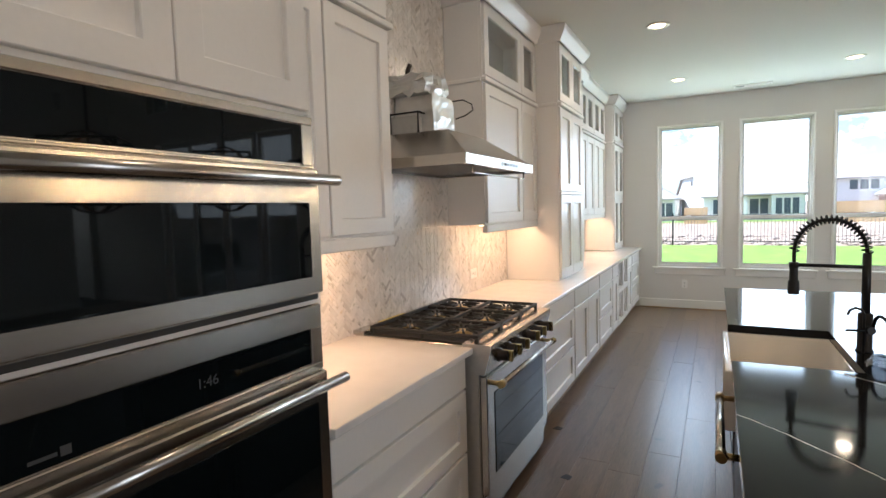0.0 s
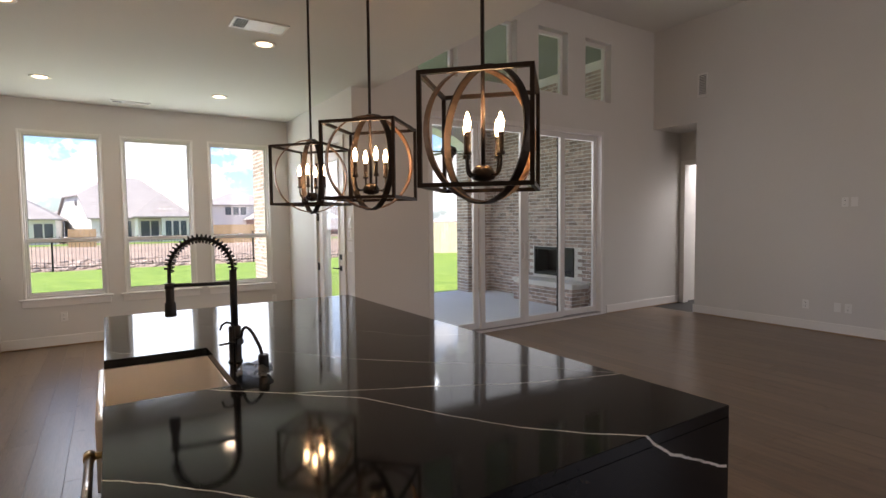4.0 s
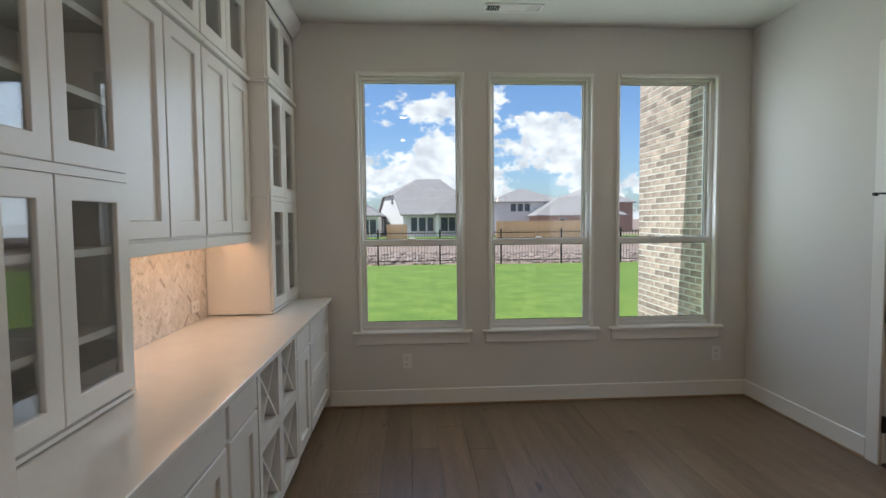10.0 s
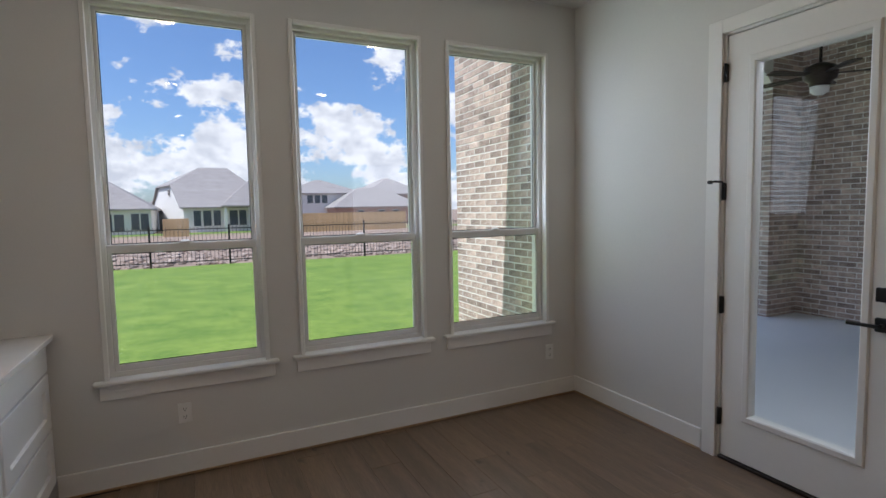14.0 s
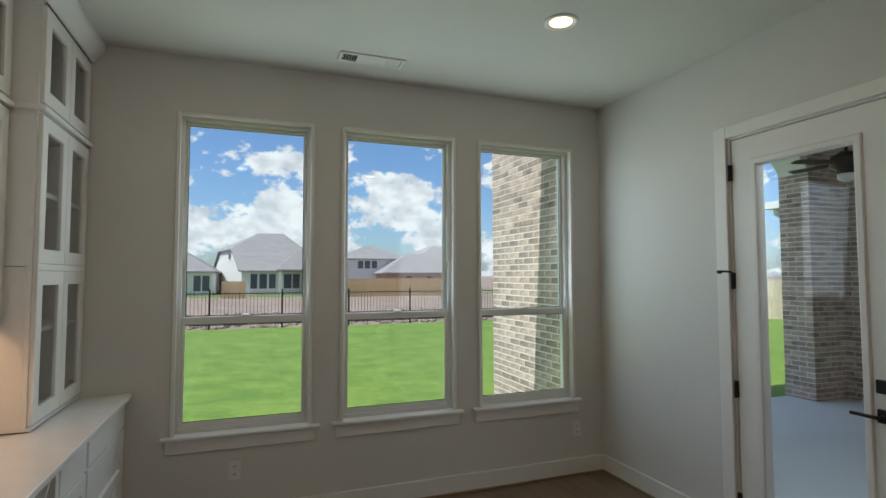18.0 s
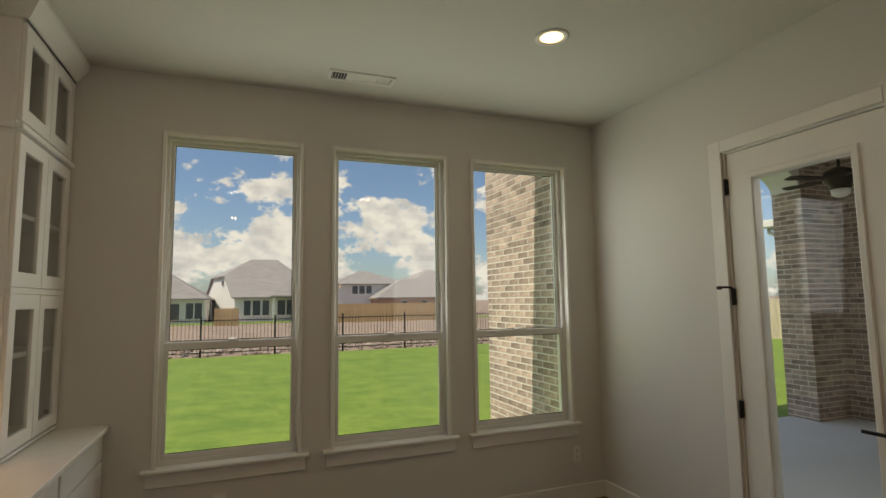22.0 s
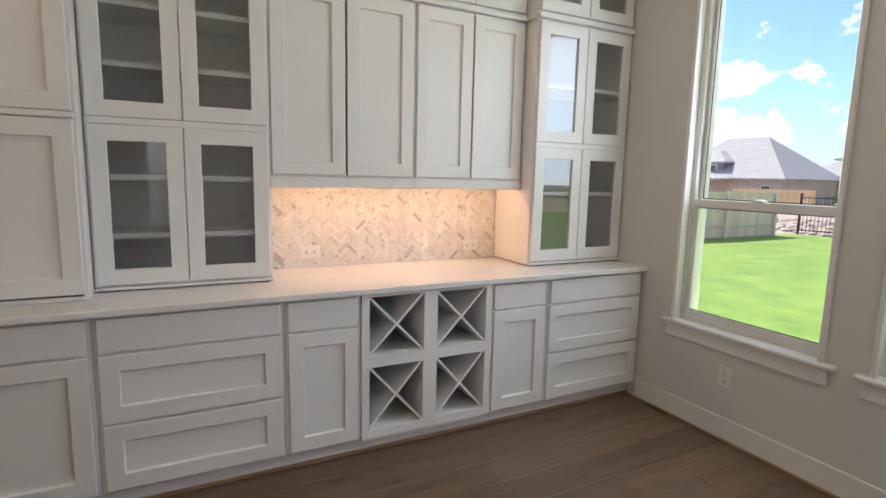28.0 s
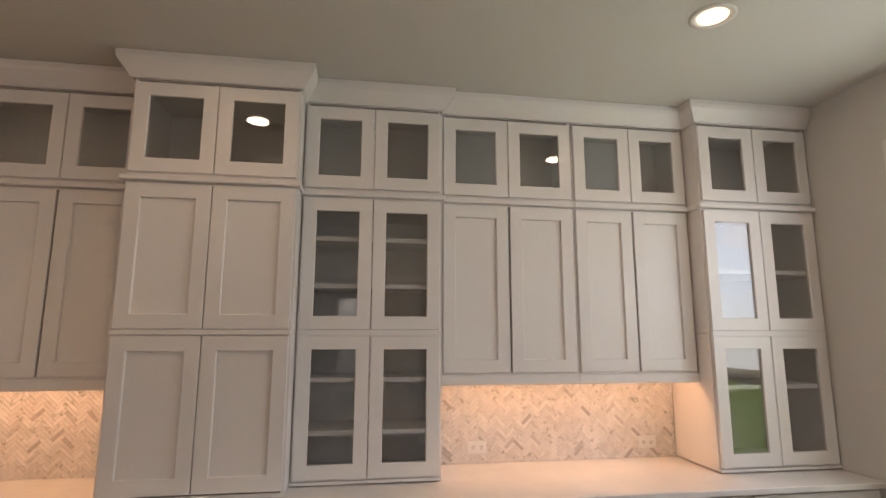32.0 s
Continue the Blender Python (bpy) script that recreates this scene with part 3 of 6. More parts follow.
# ---- cabinets ----
def shaker(parent, xf, y0, y1, z0, z1, glass=False, rail=0.072, facing=1, mat=None, name="door", t=0.02):
    """A framed front whose outer face lies at xf and faces +x (or -x), its panel set back, or a pane."""
    mat = mat or M_CAB
    bm = ring(bmesh.new(), "x", xf - t * facing, xf, y0, y1, z0, z1, rail, rail, rail, rail, 0.0025, None if glass else 0.015)
    door = part(name, bm, mat, parent)
    if glass:
        part("pane", boxes((xf - 0.014 * facing - 0.002, xf - 0.014 * facing + 0.002, y0 + rail - 0.005, y1 - rail + 0.005, z0 + rail - 0.005, z1 - rail + 0.005)), M_CABGLASS, door)
    return door


def slab_front(parent, xf, y0, y1, z0, z1, facing=1, mat=None):
    a, b = (xf - 0.02, xf) if facing > 0 else (xf, xf + 0.02)
    part("drawer", boxes((a, b, y0, y1, z0, z1), bevel=0.003), mat or M_CAB, parent)


XB = -1.0  # face of base fronts
G = 0.003


def base_unit(y0, y1, kind, group="base cabinets"):
    label = {"drawers": "white shaker base cabinet with three drawers", "door": "white shaker base cabinet with drawer over door",
             "doors": "white shaker base cabinet with drawers over two doors", "wine": "white base cabinet with four crossed wine cubbies"}[kind]
    c = thing("base_cabinet" if kind != "wine" else "wine_rack_cabinet", (XW, (y0 + y1) / 2, 0), label, "cabinet", group)
    xb = XB - 0.021
    if kind != "wine":
        part("body", boxes((XW + 0.003, xb, y0 + 0.001, y1 - 0.001, 0.10, 0.882)), M_CAB, c)
    part("toe_kick", boxes((XW + 0.003, XB - 0.075, y0, y1, 0, 0.10)), M_CAB, c)
    part("shoe_strip", boxes((XB - 0.075, XB - 0.064, y0, y1, 0.0005, 0.016)), M_BROWNSTRIP, c, "thin brown strip at the floor")
    a, b = y0 + 0.018, y1 - 0.018
    if kind == "drawers":
        slab_front(c, XB, a, b, 0.725, 0.868)
        shaker(c, XB, a, b, 0.415, 0.712, name="drawer")
        shaker(c, XB, a, b, 0.112, 0.402, name="drawer")
    elif kind == "door":
        slab_front(c, XB, a, b, 0.725, 0.868)
        shaker(c, XB, a, b, 0.112, 0.712)
    elif kind == "doors":
        m = (a + b) / 2
        for p, q in ((a, m - G), (m + G, b)):
            slab_front(c, XB, p, q, 0.725, 0.868)
            shaker(c, XB, p, q, 0.112, 0.712)
    else:
        m = (y0 + y1) / 2
        rows = [(XW + 0.003, XW + 0.02, y0, y1, 0.10, 0.882)]
        for p, q in ((y0, y0 + 0.04), (m - 0.04, m + 0.04), (y1 - 0.04, y1)):
            rows.append((XW + 0.02, XB, p, q, 0.10, 0.882))
        for p, q in ((0.10, 0.15), (0.49, 0.55), (0.862, 0.882)):
            for u, v in ((y0 + 0.04, m - 0.04), (m + 0.04, y1 - 0.04)):
                rows.append((XW + 0.02, XB, u, v, p, q))
        for n, row in enumerate(rows):
            part("back_panel" if n == 0 else ("upright" if n < 4 else "shelf"), boxes(row), M_CAB, c)
        for u, v in ((y0 + 0.04, m - 0.04), (m + 0.04, y1 - 0.04)):
            for p, q in ((0.15, 0.49), (0.55, 0.862)):
                x = bmesh.new()
                d = 0.006
                prism(x, [(u, p), (u + d * 1.4, p), (v, q - d * 1.4), (v, q), (v - d * 1.4, q), (u, p + d * 1.4)], "x", XW + 0.03, XB - 0.012)
                prism(x, [(v, p), (v, p + d * 1.4), (u + d * 1.4, q), (u, q), (u, q - d * 1.4), (v - d * 1.4, p)], "x", XW + 0.03, XB - 0.0125)
                part("divider", x, M_CAB, c)
    return c


base_unit(0.93, 1.93, "drawers", "kitchen base cabinets")
base_unit(2.925, 4.05, "drawers", "kitchen base cabinets")
base_unit(4.05, 5.10, "doors")
base_unit(5.10, 5.86, "drawers")
base_unit(5.86, 6.24, "door")
base_unit(6.24, 7.01, "wine")
base_unit(7.01, 7.41, "door")
base_unit(7.41, 8.195, "drawers")

# worktops
for y0, y1 in ((0.932, 1.933), (2.922, YW - 0.002)):
    solid("worktop", boxes((XW + 0.002, -0.968, y0, y1, 0.884, 0.914), bevel=0.003), M_QUARTZ, "pale polished quartz worktop on white cabinets", "worktop")

XP, XT, XU, XL = -1.155, -1.235, -1.36, -1.315  # faces of pantry, end tower, uppers, glass tower
BAND, TOP = 2.455, 2.975


def carcass(parent, xf, y0, y1, z0, z1, shelves=()):
    """Hollow box behind glass doors, with shelves."""
    t = 0.018
    xb = XW + 0.016
    rows = [(xb, xb + 0.008, y0 + t, y1 - t, z0 + t, z1 - t), (xb, xf - 0.0405, y0 + 0.001, y0 + t, z0, z1), (xb, xf - 0.0405, y1 - t, y1 - 0.001, z0, z1),
            (xb, xf - 0.021, y0 + t, y1 - t, z0, z0 + t), (xb, xf - 0.021, y0 + t, y1 - t, z1 - t, z1)]
    for name, row in zip(("back_panel", "side_panel", "side_panel", "bottom_panel", "top_panel"), rows):
        part(name, boxes(row), M_CAB, parent)
    for z in shelves:
        part("shelf", boxes((xb + 0.01, xf - 0.026, y0 + t + 0.002, y1 - t - 0.002, z - 0.012, z + 0.012)), M_CAB, parent)
    for y in (y0 + t, y1 - t - 0.004):
        for z in (z0 + 0.08, z1 - 0.08):
            part("hinge", boxes((xf - 0.06, xf - 0.025, y, y + 0.004, z - 0.012, z + 0.012)), M_DARKSTEEL, parent)


def face_frame(parent, xf, y0, y1, zs, w=0.02, wl=0.02, wr=0.02, mullion=None):
    for a, b in ((y0, y0 + wl), (y1 - wr, y1)):
        part("stile", boxes((xf - 0.04, xf - 0.0205, a, b, zs[0], zs[-1])), M_CAB, parent)


def crown(parent, xf, y0, y1, left, right, back=XW + 0.016):
    """Crown moulding: a sloped profile along the front, returned on open ends."""
    prof = [(0.0, 0.0), (0.012, 0.004), (0.03, 0.03), (0.062, 0.075), (0.068, 0.095), (0.068, 0.122), (0.0, 0.122)]
    bm = bmesh.new()
    n = len(prof)
    za = TOP
    lines = []
    for o, h in prof:
        p = []
        z = min(za + h, ZC - 0.001)
        if left:
            p.append((back, y0 - o, z))
        p.append((xf + o, y0 - (o if left else 0), z))
        p.append((xf + o, y1 + (o if right else 0), z))
        if right:
            p.append((back, y1 + o, z))
        lines.append([bm.verts.new(v) for v in p])
    for i in range(n - 1):
        for k in range(len(lines[0]) - 1):
            bm.faces.new((lines[i][k], lines[i][k + 1], lines[i + 1][k + 1], lines[i + 1][k]))
    part("crown", bm, M_CAB, parent)


def band(parent, xf, y0, y1, left, right, z=BAND):
    rows = [(xf - 0.022, xf + 0.018, y0 - (0.018 if left else 0), y1 + (0.018 if right else 0), z - 0.018, z + 0.010)]
    if left:
        rows.append((XW + 0.016, xf - 0.022, y0 - 0.018, y0 - 0.0005, z - 0.018, z + 0.010))
    if right:
        rows.append((XW + 0.016, xf - 0.022, y1 + 0.0005, y1 + 0.018, z - 0.018, z + 0.010))
    part("band", boxes(*rows, bevel=0.005), M_CAB, parent)


def pair(parent, xf, y0, y1, z0, z1, glass=False, edge=0.012, mid=None, gap=0.0025):
    m = mid or (y0 + y1) / 2
    shaker(parent, xf, y0 + edge, m - gap, z0, z1, glass)
    shaker(parent, xf, m + gap, y1 - edge, z0, z1, glass)


def tall_tower(name, y0, y1, xf, glass, label, left, right, low=(1.17, 1.44), high=(1.94, 2.2)):
    c = thing(name, (XW, (y0 + y1) / 2, 0.914), label, "cabinet", "tall counter cabinets")
    z0 = 0.916
    if glass:
        carcass(c, xf, y0, y1, z0 + 0.02, 1.688, low)
        carcass(c, xf, y0, y1, 1.692, BAND - 0.012, high)
        part("body_base", boxes((XW + 0.016, xf - 0.004, y0 + 0.001, y1 - 0.001, z0 + 0.005, z0 + 0.019)), M_CAB, c)
        # near-black strip that paints the shadow line under the tower
        part("shadow_gap", boxes((XW + 0.03, xf - 0.02, y0 + 0.014, y1 - 0.014, z0, z0 + 0.005)), M_SLOT, c)
    else:
        open_body(c, xf, y0, y1, z0, 1.69)
        open_body(c, xf, y0, y1, 1.691, BAND - 0.01)
    pair(c, xf, y0, y1, z0 + 0.03, 1.672, glass)
    pair(c, xf, y0, y1, 1.705, BAND - 0.03, glass)
    if glass:
        face_frame(c, xf, y0 + 0.001, y1 - 0.001, (z0 + 0.02, BAND - 0.012))
        part("rail", boxes((xf - 0.02, xf - 0.001, y0 + 0.012, y1 - 0.012, 1.674, 1.703)), M_CAB, c)
    else:
        part("rail", boxes((xf - 0.02, xf + 0.004, y0 + 0.004, y1 - 0.004, 1.676, 1.701), bevel=0.004), M_CAB, c)
    carcass(c, xf, y0, y1, BAND + 0.012, TOP + 0.02)
    face_frame(c, xf, y0 + 0.001, y1 - 0.001, (BAND + 0.012, TOP + 0.02))
    pair(c, xf, y0, y1, BAND + 0.03, TOP - 0.015, True)
    band(c, xf, y0, y1, left, right)
    crown(c, xf, y0, y1, left, right)
    return c


def open_body(parent, xf, y0, y1, z0, z1):
    """A cabinet box whose hollow front shows dark between its doors."""
    part("body", boxes((XW + 0.016, xf - 0.12, y0, y1, z0, z1), (xf - 0.12, xf - 0.021, y0, y0 + 0.018, z0, z1), (xf - 0.12, xf - 0.021, y1 - 0.018, y1, z0, z1),
                       (xf - 0.12, xf - 0.021, y0 + 0.018, y1 - 0.018, z0, z0 + 0.018), (xf - 0.12, xf - 0.021, y0 + 0.018, y1 - 0.018, z1 - 0.018, z1)), M_CAB, parent)


def upper_unit(y0, y1, left=False, right=False, group="upper cabinets", mid=None):
    c = thing("upper_cabinet", (XW, (y0 + y1) / 2, 1.40), "white shaker upper cabinet with glass transom doors", "cabinet", group)
    open_body(c, XU, y0 + 0.0005, y1 - 0.0005, 1.455, BAND - 0.01)
    part("light_rail", boxes((XU - 0.04, XU - 0.004, y0, y1, 1.40, 1.455), bevel=0.004), M_CAB, c)
    pair(c, XU, y0, y1, 1.468, BAND - 0.03, mid=mid, gap=0.006)
    carcass(c, XU, y0, y1, BAND + 0.012, TOP + 0.02)
    face_frame(c, XU, y0 + 0.001, y1 - 0.001, (BAND + 0.012, TOP + 0.02))
    pair(c, XU, y0, y1, BAND + 0.03, TOP - 0.015, True, mid=mid)
    band(c, XU, y0, y1, left, right)
    crown(c, XU, y0, y1, left, right)
    part("light_strip", boxes((XU - 0.10, XU - 0.07, y0 + 0.08, y1 - 0.08, 1.445, 1.454)), M_STRIP, c, "warm under-cabinet light strip")
    return c


tall_tower("tall_cabinet", 4.24, 5.08, XP, False, "tall white shaker cabinet standing on the worktop", True, True)
tall_tower("glass_tower", 5.082, 5.862, XL, True, "white tower cabinet with glass doors and empty shelves", False, True)
upper_unit(5.865, 6.672)
upper_unit(6.672, 7.425)
tall_tower("glass_tower", 7.428, 8.198, XT, True, "white corner tower cabinet with glass doors", True, False, (1.38,), (2.055,))
upper_unit(0.95, 1.905, right=True, group="kitchen upper cabinets")
upper_unit(3.08, 4.235, left=True, group="kitchen upper cabinets", mid=3.839)

# small dark scraps left on the floor
for x, y in ((-0.716, 2.63), (-0.94, 3.27)):
    bm = bmesh.new()
    prism(bm, [(x - 0.03, y - 0.02), (x + 0.025, y - 0.026), (x + 0.032, y + 0.018), (x - 0.01, y + 0.03)], "z", 0.0005, 0.004)
    solid("floor_scrap", bm, M_SLOT, "small dark scrap lying on the plank floor", "scrap", "floor scraps")

# strips' light
for y0, y1 in ((0.95, 1.905), (3.08, 4.235), (5.87, 7.42)):
    area_lamp("strip_light", (XU - 0.085, (y0 + y1) / 2, 1.44), (XU - 0.13, (y0 + y1) / 2, 0.9), 0.04, y1 - y0 - 0.15, 1.25 * (y1 - y0), (1.0, 0.54, 0.28)).rotation_euler = (0, 0, 0)


# ---- oven tower ----
M_DIGIT = material("pale_print", (0.05, 0.052, 0.055), 0.5, grain=0.05)

def oven_tower():
    c = thing("oven_cabinet", (XW, 0.505, 0), "white tall cabinet with two built-in ovens", "cabinet")
    y0, y1 = 0.08, 0.929
    part("body", boxes((XW + 0.003, XB - 0.021, y0, y1, 0, ZC - 0.002)), M_CAB, c)
    pair(c, XB, y0, y1, 1.86, 2.44)
    pair(c, XB, y0, y1, 2.49, 2.96)
    part("stile", boxes((XB - 0.021, XB - 0.002, y0, 0.10, 0.1, 1.85), (XB - 0.021, XB - 0.002, 0.914, y1, 0.1, 1.85)), M_CAB, c)
    shaker(c, XB, y0 + 0.02, y1 - 0.02, 0.11, 0.44, name="drawer")


oven_tower()


def wall_oven(name, z0, z1, label, glass, door, pane, zh):
    """Heights: frame z0 to z1; control glass, door and door pane as (low, high); the handle at zh."""
    o = thing(name, (-0.99, 0.57, z0), label, "oven")
    a, b = 0.105, 0.91
    xa = XB + 0.012
    part("frame", boxes((XB - 0.018, xa, a, b, z0, z1), bevel=0.003), M_STEEL, o)
    part("control_glass", boxes((xa, xa + 0.004, a + 0.015, b - 0.05, *glass), bevel=0.0015), M_BLACKGLASS, o)
    part("control_trim", boxes((xa, xa + 0.008, a + 0.004, b - 0.004, door[1] + 0.004, glass[0] - 0.004), (xa, xa + 0.008, a + 0.004, b - 0.004, glass[1] + 0.002, z1 - 0.002), (xa, xa + 0.008, b - 0.048, b - 0.004, glass[0] - 0.004, glass[1] + 0.002), bevel=0.002), M_STEEL, o)
    d = part("door", boxes((xa, xa + 0.022, a + 0.004, b - 0.004, *door), bevel=0.004), M_STEEL, o)
    part("door_glass", boxes((xa + 0.022, xa + 0.025, a + 0.02, b - 0.05, *pane), bevel=0.001), M_BLACKGLASS, d)
    part("vent_gap", boxes((xa, xa + 0.003, a + 0.01, b - 0.01, door[0] - 0.02, door[0] - 0.006)), M_SLOT, o)
    h = bmesh.new()
    tube(h, [(xa + 0.066, a + 0.01, zh), (xa + 0.066, b + 0.025, zh)], 0.0155, 18)
    for y in (a + 0.08, b - 0.05):
        tube(h, [(xa + 0.015, y, zh), (xa + 0.066, y, zh)], 0.009, 10)
    part("handle", h, M_STEEL, d, "brushed steel bar handle")
    return o


wall_oven("microwave_oven", 1.318, 1.838, "steel built-in microwave oven with black glass", (1.705, 1.812), (1.338, 1.690), (1.388, 1.596), 1.658)
low = wall_oven("wall_oven", 0.47, 1.304, "steel built-in wall oven with black glass", (1.136, 1.235), (0.52, 1.108), (0.60, 1.026), 1.084)
part("spacer", boxes((XB - 0.018, XB + 0.006, 0.105, 0.91, 1.305, 1.317)), M_CAB, low)
# clock figures and label plates on the control glass
xg = XB + 0.0165
clock = bpy.data.curves.new("clock_digits", "FONT")
clock.body, clock.size, clock.extrude = "1:46", 0.034, 0.0002
clock.materials.append(M_DIGIT)
ob = new("clock_digits", clock)
ob.parent = low
ob.matrix_local = Matrix.Translation(Vector((xg + 0.0006, 0.49, 1.178)) - PLACE[low]) @ pose(0, 0, 0, 90, 0, 90)
tagged(ob, "faint white clock figures")
part("sticker", boxes((xg, xg + 0.0006, 0.215, 0.233, 1.148, 1.166)), M_DIGIT, low)
part("sticker", boxes((xg, xg + 0.0006, 0.165, 0.21, 1.152, 1.159)), M_DIGIT, low)


M_TAPE = material("yellow_tape", (0.72, 0.58, 0.12), 0.4, grain=0.1, scale=30)


# ---- range ----
def gas_range():
    r = thing("range", (-1.25, 2.43, 0), "steel gas range with brass knobs and black grates", "range")
    a, b, xf = 1.938, 2.918, -0.925
    part("body", boxes((XW + 0.02, xf - 0.02, a + 0.013, b - 0.013, 0.09, 0.895)), M_STEEL, r)
    part("kick_plate", boxes((xf - 0.05, xf - 0.005, a + 0.01, b - 0.01, 0.06, 0.17), bevel=0.004), M_STEEL, r)
    for y in (a + 0.05, b - 0.05):
        leg = bmesh.new()
        lathe(leg, [(0.02, 0.0), (0.024, 0.01), (0.018, 0.09)], (xf - 0.1, y, 0), 12)
        part("leg", leg, M_DARKSTEEL, r)
    for y in (a, b - 0.012):
        part("side_panel", boxes((XW + 0.02, xf - 0.021, y, y + 0.012, 0.09, 0.893)), M_SIDESTEEL, r)
    top = boxes((XW + 0.02, xf - 0.01, a, b, 0.895, 0.918), bevel=0.003)
    part("cooktop", top, M_STEEL, r)
    panel = bmesh.new()
    prism(panel, [(xf - 0.02, 0.785), (xf + 0.012, 0.785), (xf + 0.045, 0.905), (xf + 0.045, 0.93), (xf - 0.10, 0.93), (xf - 0.10, 0.785)], "y", a, b)
    part("control_panel", panel, M_STEEL, r)
    for y in (a - 0.003, b):
        cap = bmesh.new()
        prism(cap, [(xf - 0.02, 0.785), (xf + 0.012, 0.785), (xf + 0.045, 0.905), (xf + 0.045, 0.93), (xf - 0.10, 0.93), (xf - 0.10, 0.785)], "y", y, y + 0.003)
        part("panel_end", cap, M_SIDESTEEL, r)
    part("back_trim", boxes((XW + 0.02, XW + 0.09, a - 0.02, b + 0.02, 0.919, 0.945), bevel=0.004), M_STEEL, r)
    part("tape", boxes((XW + 0.03, XW + 0.085, a + 0.2, a + 0.46, 0.9455, 0.947)), M_TAPE, r, "strip of yellow packing tape")
    for i in range(6):
        y = a + 0.13 + i * 0.125 + (0.055 if i > 2 else 0)
        k = bmesh.new()
        lathe(k, [(0.034, 0), (0.034, 0.012), (0.027, 0.016), (0.027, 0.052), (0.024, 0.056)], (xf + 0.03, y, 0.855), 20, "x")
        knob = part("knob", k, M_BRONZE, r, "dark bronze knob with brass grip")
        part("grip", boxes((xf + 0.05, xf + 0.108, y - 0.008, y + 0.008, 0.827, 0.883), bevel=0.004), M_BRASS, knob)
    part("tray", boxes((XW + 0.09, xf - 0.035, a + 0.02, b - 0.02, 0.922, 0.928)), M_IRON, r)
    for i in range(3):
        g0 = a + 0.025 + i * (b - a - 0.05) / 3
        g1 = g0 + (b - a - 0.05) / 3 - 0.006
        xa, xb_ = XW + 0.10, xf - 0.03
        g = bmesh.new()
        z0, z1 = 0.948, 0.966
        for y in (g0, g1 - 0.016):
            box(g, xa, xb_, y, y + 0.016, 0.949, z1, bevel=0.003)
            for fxx in (xa, (xa + xb_) / 2 - 0.008, xb_ - 0.016):
                box(g, fxx, fxx + 0.016, y, y + 0.016, 0.928, 0.949)
        for x in (xa, (xa + xb_) / 2 - 0.008, xb_ - 0.016):
            box(g, x, x + 0.016, g0 + 0.016, g1 - 0.016, z0, z1, bevel=0.003)
        for cx in (xa + (xb_ - xa) * 0.25, xa + (xb_ - xa) * 0.75):
            cy = (g0 + g1) / 2
            for ang in range(12):
                ca, sa = math.cos(ang * math.pi / 6), math.sin(ang * math.pi / 6)
                l = 0.115 if ang % 3 == 0 else 0.13
                tube(g, [(cx + 0.04 * ca, cy + 0.04 * sa, z1 - 0.008), (cx + l * ca, cy + l * sa, z1 - 0.009)], 0.006, 6)
        part("grate", g, M_IRON, r, "black cast iron grate")
        for cx in (xa + (xb_ - xa) * 0.25, xa + (xb_ - xa) * 0.75):
            u = bmesh.new()
            lathe(u, [(0.055, 0.928), (0.05, 0.938), (0.04, 0.940), (0.038, 0.948)], (cx, (g0 + g1) / 2, 0), 20)
            part("burner", u, M_BRASS, r, "brass gas burner")
    d = part("oven_door", boxes((xf - 0.02, xf + 0.018, a + 0.012, b - 0.012, 0.185, 0.772), bevel=0.004), M_STEEL, r)
    part("door_glass", boxes((xf + 0.018, xf + 0.021, a + 0.10, b - 0.10, 0.27, 0.675), bevel=0.001), M_BLACKGLASS, d)
    h = bmesh.new()
    tube(h, [(xf + 0.075, a + 0.05, 0.738), (xf + 0.075, b - 0.05, 0.738)], 0.014, 14)
    part("handle", h, M_STEEL, d)
    for y in (a + 0.055, b - 0.055):
        e = bmesh.new()
        tube(e, [(xf + 0.018, y, 0.738), (xf + 0.078, y, 0.738)], 0.012, 12)
        lathe(e, [(0.018, -0.02), (0.018, 0.02)], (xf + 0.075, y, 0.738), 14, "y")
        part("handle_end", e, M_BRASS, d, "brass handle end")


gas_range()


